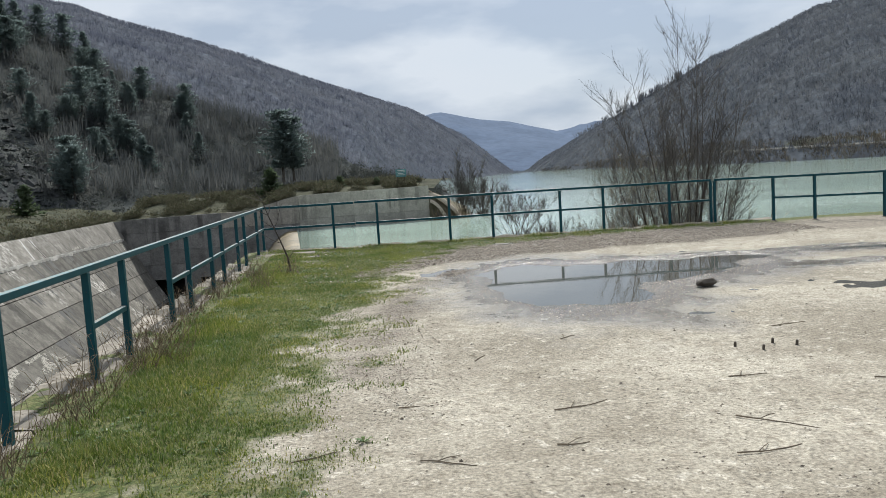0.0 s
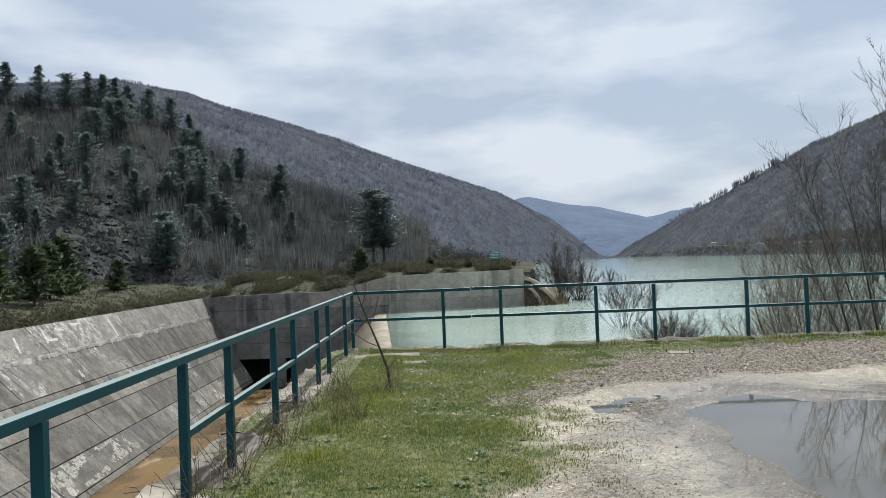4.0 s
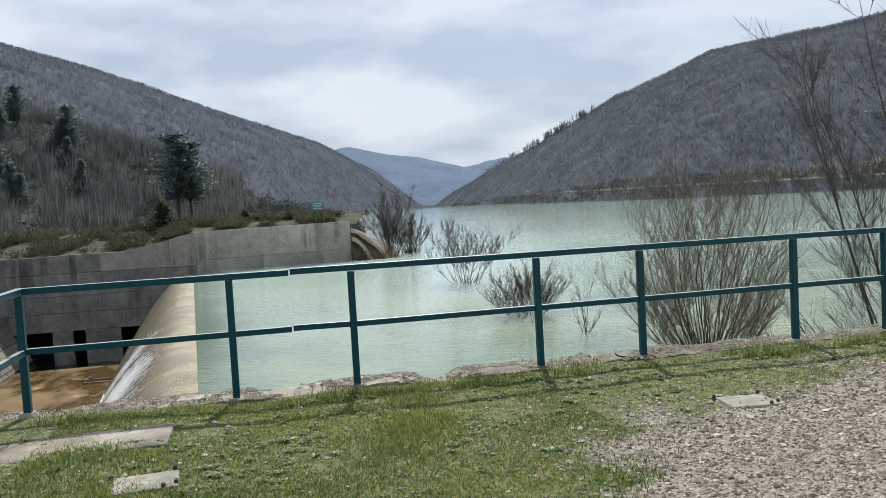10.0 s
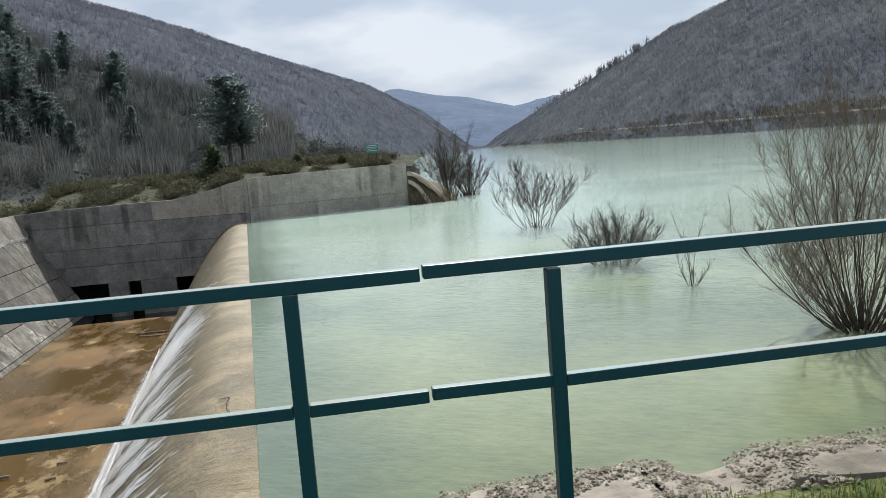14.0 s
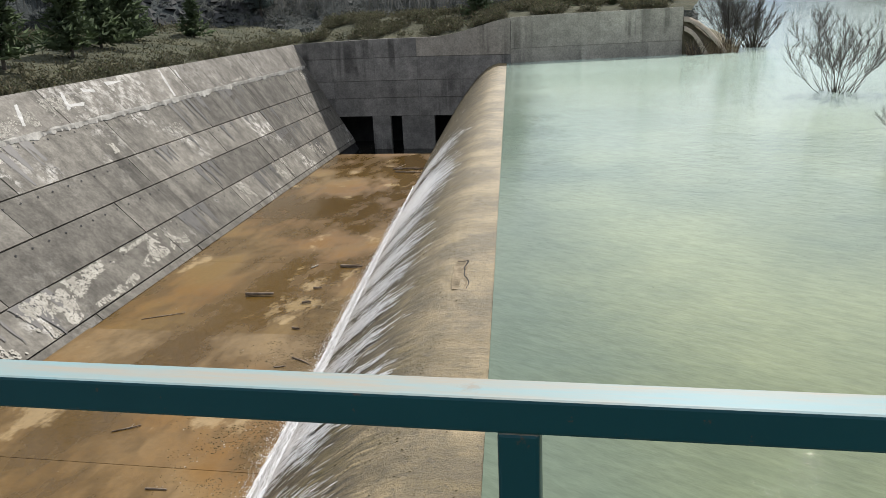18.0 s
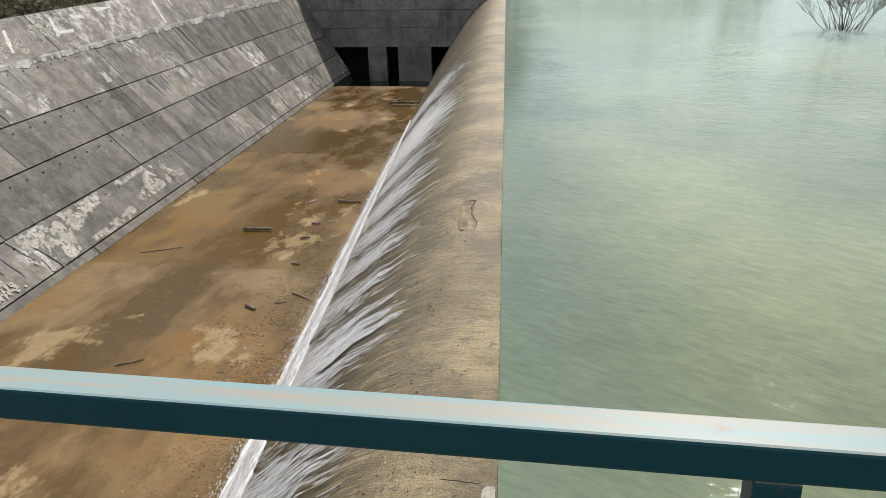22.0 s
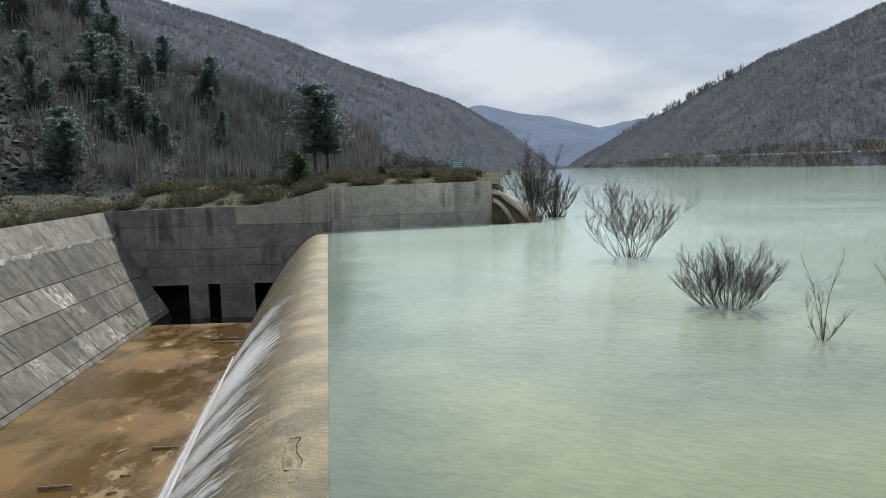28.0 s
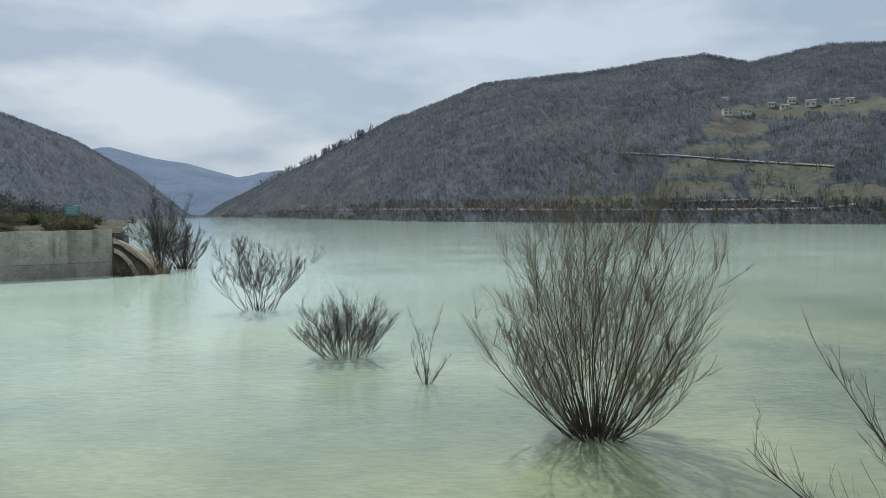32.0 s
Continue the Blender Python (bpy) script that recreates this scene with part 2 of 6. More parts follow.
def hill_material(name, dark, light):
    """Bare woods, with open fields and tracks where the hill's cover attribute says so."""
    m, n, l, b = nodes_of(name)
    at, sep = n.new("ShaderNodeAttribute"), n.new("ShaderNodeSeparateColor")
    at.attribute_name = "cover"
    l.new(at.outputs["Color"], sep.inputs["Color"])
    big, mid, fine = noise_tex(n, l, 0.012, 5, 0.6), noise_tex(n, l, 0.06, 5, 0.65), noise_tex(n, l, 0.25, 4, 0.65)
    c = mixed(n, l, ramp(n, l, big.outputs["Fac"], [(0.35, 0.0), (0.65, 1.0)]), dark, light)
    c = mixed(n, l, 0.7, c, ramp(n, l, mid.outputs["Fac"], [(0.35, 0.62), (0.65, 1.38)]), "MULTIPLY")
    c = mixed(n, l, 0.7, c, ramp(n, l, fine.outputs["Fac"], [(0.33, 0.5), (0.67, 1.5)]), "MULTIPLY")
    grassy = mixed(n, l, ramp(n, l, mid.outputs["Fac"], [(0.42, 0.0), (0.58, 1.0)]), (0.086, 0.080, 0.062), (0.070, 0.075, 0.051))
    grassy = mixed(n, l, 0.6, grassy, ramp(n, l, fine.outputs["Fac"], [(0.35, 0.6), (0.65, 1.4)]), "MULTIPLY")
    open_ = ramp(n, l, mixed(n, l, 0.45, sep.outputs["Red"], mid.outputs["Fac"]), [(0.42, 0.0), (0.56, 0.9)])
    l.new(mixed(n, l, open_, c, grassy), b.inputs["Base Color"])
    b.inputs["Roughness"].default_value, b.inputs["Specular IOR Level"].default_value = 0.95, 0.1
    bumped(n, l, b, fine.outputs["Fac"], 0.15, 0.8)
    return m


# blue-grey haze is part of both hill colours, more of it on the left
HILL = hill_material("haze_tinted_hill", (0.045, 0.053, 0.065), (0.056, 0.064, 0.074))
LEFT_HILL = hill_material("haze_paled_hill", (0.050, 0.059, 0.077), (0.060, 0.068, 0.086))
# distance haze painted into the far ridge as a blue base colour
FAR_WOODS = surface("haze_blue_woods", (0.095, 0.13, 0.195), (0.07, 0.098, 0.15), 0.004, 0.03, 0.95, 0.6, 6.0)
SCRUB = surface("dry_scrub_ground", (0.085, 0.082, 0.052), (0.042, 0.046, 0.030), 0.3, 2.2, 0.95, 1.0, 0.3)
EARTH = surface("bare_earth", (0.24, 0.2, 0.15), (0.13, 0.11, 0.08), 0.3, 5, 0.95, 0.6, 0.05)


def painted_steel():
    """Teal paint, chalked pale and rubbed to rust on upward faces, which are lightened further for sky gloss."""
    m, n, l, b = nodes_of("teal_painted_steel")
    s, g = noise_tex(n, l, 2.5, 5, 0.6), noise_tex(n, l, 30, 4, 0.65)
    c = mixed(n, l, s.outputs["Fac"], (0.002, 0.036, 0.050), (0.005, 0.066, 0.082))
    chips = ramp(n, l, g.outputs["Fac"], [(0.66, 0.0), (0.70, 0.5)])
    c = mixed(n, l, chips, c, (0.10, 0.055, 0.03))
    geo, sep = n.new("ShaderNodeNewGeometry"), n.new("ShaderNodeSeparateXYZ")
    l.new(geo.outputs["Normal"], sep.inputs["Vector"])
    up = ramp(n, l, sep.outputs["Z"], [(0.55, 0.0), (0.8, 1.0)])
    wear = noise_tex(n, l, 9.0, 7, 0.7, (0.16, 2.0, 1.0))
    # worn top tones, raised a little to stand in for reflected sky
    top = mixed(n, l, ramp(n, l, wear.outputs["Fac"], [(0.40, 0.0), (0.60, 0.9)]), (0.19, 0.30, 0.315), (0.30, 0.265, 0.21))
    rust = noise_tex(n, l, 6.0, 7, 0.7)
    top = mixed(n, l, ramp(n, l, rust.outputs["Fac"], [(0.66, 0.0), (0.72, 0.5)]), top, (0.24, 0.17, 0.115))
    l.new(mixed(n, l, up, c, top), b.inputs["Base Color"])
    b.inputs["Roughness"].default_value, b.inputs["Specular IOR Level"].default_value = 0.4, 0.25
    bumped(n, l, b, g.outputs["Fac"], 0.15, 0.002)
    return m


STEEL = painted_steel()
TWIG = surface("bare_twigs", (0.27, 0.22, 0.16), (0.17, 0.14, 0.105), 1.2, 20, 0.85, 0.2)
BARK = surface("dark_bark", (0.105, 0.092, 0.075), (0.055, 0.047, 0.04), 2, 25, 0.9, 0.5)
# needle green lightened and greyed to carry the haze over the slope
NEEDLES = surface("haze_paled_needles", (0.24, 0.29, 0.275), (0.18, 0.22, 0.21), 0.4, 4, 0.85, 0.0)

# ---------------------------------------------------------------- building helpers


def mesh_ob(name, verts, faces, mat, parent=None, label="", smooth=False):
    me = bpy.data.meshes.new(name)
    me.from_pydata([tuple(v) for v in verts], [], faces)
    me.materials.append(mat)
    if smooth:
        me.polygons.foreach_set("use_smooth", [True] * len(me.polygons))
    ob = new(name, me)
    if parent:
        ob.parent = parent
    if label:
        ob["label"] = label
    return ob


def part(name, bm, mat, parent=None, label="", smooth=False):
    me = bpy.data.meshes.new(name)
    bmesh.ops.recalc_face_normals(bm, faces=bm.faces)
    bm.to_mesh(me)
    bm.free()
    me.materials.append(mat)
    if smooth:
        me.polygons.foreach_set("use_smooth", [True] * len(me.polygons))
    ob = new(name, me)
    if parent:
        ob.parent = parent
    if label:
        ob["label"] = label
    return ob


def let_light_through(mat, share):
    """Thin twigs, needles and blades pass part of the light on."""
    n, l = mat.node_tree.nodes, mat.node_tree.links
    t, m, b = n.new("ShaderNodeBsdfTranslucent"), n.new("ShaderNodeMixShader"), n["Principled BSDF"]
    l.new(b.inputs["Base Color"].links[0].from_socket, t.inputs["Color"])
    m.inputs["Fac"].default_value = share
    l.new(b.outputs["BSDF"], m.inputs[1])
    l.new(t.outputs["BSDF"], m.inputs[2])
    l.new(m.outputs["Shader"], n["Material Output"].inputs["Surface"])
    return mat


def grid_faces(nu, nv):
    return [(i * nv + j, i * nv + j + 1, (i + 1) * nv + j + 1, (i + 1) * nv + j) for i in range(nu - 1) for j in range(nv - 1)]


def box(bm, lo, hi, bevel=0.0):
    m = Matrix.Translation([(a + b) / 2 for a, b in zip(lo, hi)]) @ Matrix.Diagonal([b - a for a, b in zip(lo, hi)] + [1])
    made = bmesh.ops.create_cube(bm, size=1, matrix=m)
    if bevel:
        es = list({e for v in made["verts"] for e in v.link_edges})
        bmesh.ops.bevel(bm, geom=es, offset=bevel, segments=2, affect="EDGES", profile=0.5)


def bar(bm, a, b, w, h, bevel=0.0):
    """A square tube from a to b, w wide and h high."""
    a, b = Vector(a), Vector(b)
    d = b - a
    up = Vector((0, 0, 1)) if abs(d.normalized().z) < 0.9 else Vector((0, 1, 0))
    side = d.cross(up).normalized()
    up = side.cross(d).normalized()
    m = Matrix((side, d.normalized(), up)).transposed().to_4x4()
    m.translation = (a + b) / 2
    made = bmesh.ops.create_cube(bm, size=1, matrix=m @ Matrix.Diagonal((w, d.length, h, 1)))
    if bevel:
        es = list({e for v in made["verts"] for e in v.link_edges})
        bmesh.ops.bevel(bm, geom=es, offset=bevel, segments=2, affect="EDGES", profile=0.5)


def interp(x, pts):
    xs, ys = zip(*pts)
    return float(np.interp(x, xs, ys))


def fbm(x, y, z=0.0, octaves=4):
    return noise.fractal((x, y, z), 1.0, 2.0, octaves)


WATER_Z, FLOOR_Z = -3.58, -10.2


def crest_x(y):
    return -2.6 - 0.0953 * (y - 33.0)


def floor_z(y):
    """The channel bed falls gently towards the end wall."""
    return -8.2 - 0.037 * (y - 25.0)


def toe_x(y):
    """Foot of the leaning side wall."""
    return -19.3 - 0.095 * (y - 56.0)


def wall_face(y, v):
    """A point on the leaning wall: v is 0 at its foot and 1 at its top."""
    top = -26.3 - 0.046 * (y - 56.0)
    return toe_x(y) + (top - toe_x(y)) * v, floor_z(y) + (-1.47 - floor_z(y)) * v

# ---------------------------------------------------------------- the lake and the far land


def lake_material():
    """Milky green water: turquoise over the deep, yellower and cloudier over the shoal by the weir. The deep tone also
    carries far glare, and ripple light and dark are painted in.
    """
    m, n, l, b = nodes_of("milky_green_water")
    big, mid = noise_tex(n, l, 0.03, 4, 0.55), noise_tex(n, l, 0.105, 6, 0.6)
    # deep-water tones raised to carry the glare far out
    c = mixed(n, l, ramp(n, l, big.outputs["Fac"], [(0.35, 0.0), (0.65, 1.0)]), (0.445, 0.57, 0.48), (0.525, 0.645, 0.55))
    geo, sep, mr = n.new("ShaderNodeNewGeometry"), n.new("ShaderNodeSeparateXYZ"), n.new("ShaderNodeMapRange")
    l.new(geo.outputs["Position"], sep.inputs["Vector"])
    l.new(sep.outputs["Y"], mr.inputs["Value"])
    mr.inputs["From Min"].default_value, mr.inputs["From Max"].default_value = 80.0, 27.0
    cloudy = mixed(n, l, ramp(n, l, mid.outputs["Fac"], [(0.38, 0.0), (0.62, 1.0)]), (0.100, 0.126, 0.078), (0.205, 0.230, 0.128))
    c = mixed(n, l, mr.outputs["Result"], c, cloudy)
    comb = n.new("ShaderNodeMath")
    comb.operation = "MULTIPLY_ADD"
    comb.inputs[1].default_value = 0.0953
    l.new(sep.outputs["Y"], comb.inputs[0])
    l.new(sep.outputs["X"], comb.inputs[2])
    edge = noise_tex(n, l, 0.35, 4, 0.6)
    add = n.new("ShaderNodeMath")
    add.operation = "MULTIPLY_ADD"
    add.inputs[1].default_value = 3.0
    l.new(edge.outputs["Fac"], add.inputs[0])
    l.new(comb.outputs[0], add.inputs[2])
    er = n.new("ShaderNodeMapRange")
    l.new(add.outputs[0], er.inputs["Value"])
    er.inputs["From Min"].default_value, er.inputs["From Max"].default_value = 4.9, 2.7
    c = mixed(n, l, mixed(n, l, 1.0, er.outputs["Result"], 0.6, "MULTIPLY"), c, (0.10, 0.135, 0.105))
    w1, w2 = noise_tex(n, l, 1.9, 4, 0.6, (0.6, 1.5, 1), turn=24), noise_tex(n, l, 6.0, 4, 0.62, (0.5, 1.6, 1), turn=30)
    # light and dark of the ripples painted into the base colour
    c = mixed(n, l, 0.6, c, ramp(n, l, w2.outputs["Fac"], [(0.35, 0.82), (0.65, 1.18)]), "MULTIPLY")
    l.new(c, b.inputs["Base Color"])
    b.inputs["Roughness"].default_value, b.inputs["IOR"].default_value = 0.045, 1.33
    b.inputs["Specular IOR Level"].default_value = 0.5
    gust = noise_tex(n, l, 0.06, 4, 0.6)
    bp = n.new("ShaderNodeBump")
    bp.inputs["Distance"].default_value = 0.023
    l.new(ramp(n, l, gust.outputs["Fac"], [(0.38, 0.45), (0.6, 1.0)]), bp.inputs["Strength"])
    l.new(mixed(n, l, 0.50, w1.outputs["Fac"], w2.outputs["Fac"]), bp.inputs["Height"])
    l.new(bp.outputs["Normal"], b.inputs["Normal"])
    return m


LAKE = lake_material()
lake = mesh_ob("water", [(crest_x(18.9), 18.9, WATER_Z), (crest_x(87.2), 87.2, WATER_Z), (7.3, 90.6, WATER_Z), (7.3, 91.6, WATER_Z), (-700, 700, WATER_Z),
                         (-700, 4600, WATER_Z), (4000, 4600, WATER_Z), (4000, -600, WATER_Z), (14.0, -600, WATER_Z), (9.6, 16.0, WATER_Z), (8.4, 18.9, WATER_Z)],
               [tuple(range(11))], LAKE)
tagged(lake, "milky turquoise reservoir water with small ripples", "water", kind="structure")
ground = mesh_ob("ground", [(-4700, -4700, -16), (4700, -4700, -16), (4700, 4700, -16), (-4700, 4700, -16)], [(0, 1, 2, 3)], EARTH)
tagged(ground, "low bare valley ground under the lake and hills", "ground", kind="structure")

EYE_X, EYE_Y = 0.0, 12.0


class Ridge:
    """A hillside that rises from a foot line to a skyline; crest, foot and depth are (azimuth, value) profiles."""

    def __init__(self, crest, foot, depth, rough, power, foot_z, trees=0.0):
        self.crest, self.foot, self.depth, self.rough, self.power, self.foot_z, self.trees = crest, foot, depth, rough, power, foot_z, trees

    def at(self, az, v):
        a = radians(az)
        f, el, far = interp(az, self.foot), interp(az, self.crest), interp(az, self.depth)
        top = 1.5 + far * math.tan(radians(el)) - self.trees
        u = min(v, 1.0)
        r = f + (far - f) * u + max(0, v - 1) * far
        x, y = EYE_X + r * math.sin(a), EYE_Y + r * math.cos(a)
        z = self.foot_z + (top - self.foot_z) * u ** self.power - max(0, v - 1) * (top - self.foot_z) * 2.0
        k = self.rough
        swing = 0.8 * k * fbm(x / (k * 11), y / (k * 11), 1.7) + 0.2 * k * fbm(x / (k * 2.2), y / (k * 2.2), 4.1)
        return Vector((x, y, z + swing * min(1, v * 4) * (0.3 if u > 0.96 else 1.0)))

    def seen_at(self, az, el):
        """The place on the slope that is seen at that elevation."""
        lo, hi = 0.0, 1.0
        for _ in range(24):
            v = (lo + hi) / 2
            p = self.at(az, v)
            up = math.degrees(math.atan2(p.z - 1.55, math.hypot(p.x - EYE_X, p.y - EYE_Y)))
            lo, hi = (v, hi) if up < el else (lo, v)
        return self.at(az, (lo + hi) / 2)

    def build(self, name, label, mat, az0, az1, steps, rows, smooth=True, cover=None):
        vs = [i / (rows - 4) for i in range(rows - 3)] + [1.1, 1.25, 1.5]
        verts = [self.at(az0 + (az1 - az0) * i / (steps - 1), v) for i in range(steps) for v in vs]
        ob = mesh_ob(name, verts, grid_faces(steps, rows), mat, smooth=smooth)
        if cover:
            values = []
            for p in verts:
                az = math.degrees(math.atan2(p.x - EYE_X, p.y - EYE_Y))
                values += [cover(az, math.degrees(math.atan2(p.z - 1.55, math.hypot(p.x - EYE_X, p.y - EYE_Y)))), 0.0, 0.0, 1.0]
            ob.data.color_attributes.new("cover", "FLOAT_COLOR", "POINT").data.foreach_set("color", values)
        return tagged(ob, label, "hill", kind="structure")


LEFT_CREST = [(-80, 8.0), (-50, 10.5), (-28, 12.7), (-24, 13.3), (-18.7, 12.6), (-8.2, 9.5), (-2.1, 7.1), (3.4, 5.2), (6.6, 3.4), (9.0, 1.6), (10.9, -0.1), (12.5, -0.4)]
RIGHT_CREST = [(11.5, -0.3), (13.5, 1.1), (17.9, 3.3), (21.8, 5.3), (25.2, 7.1), (31.6, 9.5), (37.7, 10.2), (47, 11.1), (49.9, 10.4), (54.7, 11.2), (70, 10.0), (110, 9.0)]
FAR_CREST = [(-20, 3.0), (2, 3.8), (5.7, 4.6), (8.7, 3.8), (10.9, 3.5), (14.2, 2.65), (17.0, 3.1), (22, 3.2), (40, 3.0)]
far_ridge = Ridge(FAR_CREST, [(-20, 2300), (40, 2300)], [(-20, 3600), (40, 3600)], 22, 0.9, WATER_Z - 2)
far_ridge.build("hill_far", "distant wooded mountain ridge painted in haze blue", FAR_WOODS, -20, 40, 110, 18)
left_ridge = Ridge(LEFT_CREST, [(-80, 260), (-20, 260), (0, 420), (9, 1000), (12.5, 1600)], [(-80, 800), (-20, 900), (0, 1100), (9, 1650), (12.5, 1900)], 9, 0.85, WATER_Z - 2, 4.5)
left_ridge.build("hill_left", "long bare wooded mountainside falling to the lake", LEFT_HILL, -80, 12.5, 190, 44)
right_ridge = Ridge(RIGHT_CREST, [(11.5, 1900), (14, 1500), (20, 900), (27, 600), (34, 530), (57, 480), (110, 420)],
                    [(11.5, 2300), (14, 2000), (20, 1500), (27, 1200), (34, 1150), (57, 1150), (110, 1100)], 10, 0.9, WATER_Z - 2, 4.0)
MEADOWS = ((46.8, 51.0, 5.2, 6.2), (45.5, 51.5, 4.2, 4.8), (44.5, 49.5, 2.8, 3.7), (49.8, 55.0, 2.2, 3.3), (43.5, 48.5, 1.2, 2.4), (50.0, 56.0, 1.0, 2.0), (37.5, 43.0, 0.6, 1.3), (55.8, 62, 0.8, 1.8), (30, 36, 0.5, 0.9), (47.3, 60, 6.5, 7.3))


def open_land(az, el):
    """1 in the fields and gardens on the mountain across the lake, falling off at their ragged edges."""
    e, a, best = el + 0.35 * fbm(az * 0.9, el * 0.9, 91.0), az + 0.9 * fbm(az * 0.5, el * 0.8, 92.0), 0.0
    for a0, a1, e0, e1 in MEADOWS:
        best = max(best, min(1.0, 0.5 + min(a - a0, a1 - a) * 0.9, 0.5 + min(e - e0, e1 - e) * 2.2))
    return max(0.0, best)


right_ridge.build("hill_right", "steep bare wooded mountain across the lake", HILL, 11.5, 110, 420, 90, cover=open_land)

# near rocky hillside above the far wall and its bench
NEAR_CREST = [(-85, 12), (-40, 12.0), (-25.6, 11.5), (-23, 11.3), (-20.8, 10.3), (-17.4, 8.4), (-14.5, 7.3), (-10, 5.2), (-6.9, 4.0), (-2.5, 2.4), (-0.6, 1.2), (4, -0.4), (6.5, -1.2)]
ROCK = surface("rocky_slope", (0.066, 0.069, 0.062), (0.039, 0.046, 0.046), 0.22, 1.6, 0.95, 0.7, 0.5)
near_ridge = Ridge(NEAR_CREST, [(-85, 66), (-40, 74), (-20, 88), (0, 100), (6.5, 106)], [(-85, 150), (-40, 165), (-20, 170), (0, 135), (6.5, 128)], 2.2, 1.05, -2.5)
near_ridge.build("hillside_near", "dark rocky slope with scrub above the spillway", ROCK, -85, 6.5, 330, 90)


def bench():
    """The flat scrubby terrace behind the spillway walls."""
    verts, nu, nv = [], 120, 26
    for i in range(nu):
        y = -30 + 150 * i / (nu - 1)
        for j in range(nv):
            v = j / (nv - 1)
            inner = -25.6 - 0.0475 * (min(y, 86) - 44) - 0.25
            x = inner - 75 * v ** 1.5
            z = -1.6 + 2.0 * min(1, v * 4) + 0.25 * fbm(x / 4, y / 4) * min(1, v * 8)
            verts.append((x, y, z))
    ob = mesh_ob("terrace_west", verts, grid_faces(nu, nv), SCRUB, smooth=True)
    tagged(ob, "dry scrubby terrace behind the leaning wall", "terrace", kind="structure")
    verts, nu, nv = [], 70, 26
    for i in range(nu):
        u = i / (nu - 1)
        x = -27.6 + 35.6 * u
        yb = wall_y(x) + 0.55
        top = wall_top(x)
        for j in range(nv):
            v = j / (nv - 1)
            y = yb + 26 * v
            z = top - 0.12 + (1.0 - top * 0.6) * min(1, v * 3) + 0.25 * fbm(x / 3, y / 3) * min(1, v * 8)
            fall = max(0, x - 5.5) / 2.5
            verts.append((x + 5 * v * (1 if x > 0 else 0), y, z - 0.2 * fall))
    ob = mesh_ob("terrace_south", verts, grid_faces(nu, nv), SCRUB, smooth=True)
    tagged(ob, "grassy terrace with dry scrub behind the end wall", "terrace", kind="structure")


def wall_y(x):
    """Plan line of the end wall: a straight run, then flared past the crest."""
    return 88.3 if x < -16 else 88.3 - 1.1 * (x + 16) / 8.4 if x < -7.6 else 87.2 + (x + 7.6) * 0.228


def wall_top(x):
    return interp(x, [(-27.9, -1.45), (-25.7, -1.3), (-18.7, -1.18), (-14.2, -1.18), (-12.4, -0.93), (-10.5, -0.48), (-9, -0.08), (-7.4, 0.22), (-4.5, 0.3), (1, 0.33), (7.3, 0.4)])


bench()

# ---------------------------------------------------------------- spillway: channel floor, weir, walls


def floor_material(name, light, orange, pale):
    """Wet concrete: rust-brown and orange films, dark wet sheets and dry patches; pale is where the dry patches start."""
    m, n, l, b = nodes_of(name)
    s, g, w = noise_tex(n, l, 0.26, 8, 0.65, (1, 0.4, 1)), noise_tex(n, l, 6, 5, 0.7), noise_tex(n, l, 0.42, 8, 0.65, (1, 0.6, 1))
    o, tone = noise_tex(n, l, 0.11, 5, 0.6), n.new("ShaderNodeObjectInfo")
    c = mixed(n, l, ramp(n, l, o.outputs["Fac"], [(0.42, 0.0), (0.60, 1.0)]), light, orange)
    c = mixed(n, l, ramp(n, l, s.outputs["Fac"], [(0.45, 0.0), (0.57, 0.95)]), (0.078, 0.046, 0.011), c)
    c = mixed(n, l, ramp(n, l, w.outputs["Fac"], [(pale, 0.0), (pale + 0.045, 0.7)]), c, (0.29, 0.215, 0.115))
    silt = noise_tex(n, l, 1.6, 8, 0.75)
    c = mixed(n, l, ramp(n, l, silt.outputs["Fac"], [(0.56, 0.0), (0.64, 0.6)]), c, (0.11, 0.070, 0.022))
    c = mixed(n, l, 0.6, c, mixed(n, l, g.outputs["Fac"], 0.5, 1.5), "MULTIPLY")
    c = mixed(n, l, 1.0, c, ramp(n, l, tone.outputs["Random"], [(0.0, (0.85, 0.82, 0.76)), (1.0, (1.12, 1.09, 1.02))]), "MULTIPLY")
    l.new(c, b.inputs["Base Color"])
    l.new(ramp(n, l, s.outputs["Fac"], [(0.42, 0.16), (0.6, 0.75)]), b.inputs["Roughness"])
    b.inputs["Specular IOR Level"].default_value = 0.3
    bumped(n, l, b, g.outputs["Fac"], 0.25, 0.02)
    return m


DRIFT = 0.04


def drift(line, s):
    """How far a stream that leaves the crest at that line has slid along the weir when it is s out."""
    return DRIFT * (min(line, 33.0) - 21.0) * max(0.0, s - 1.5) ** 2


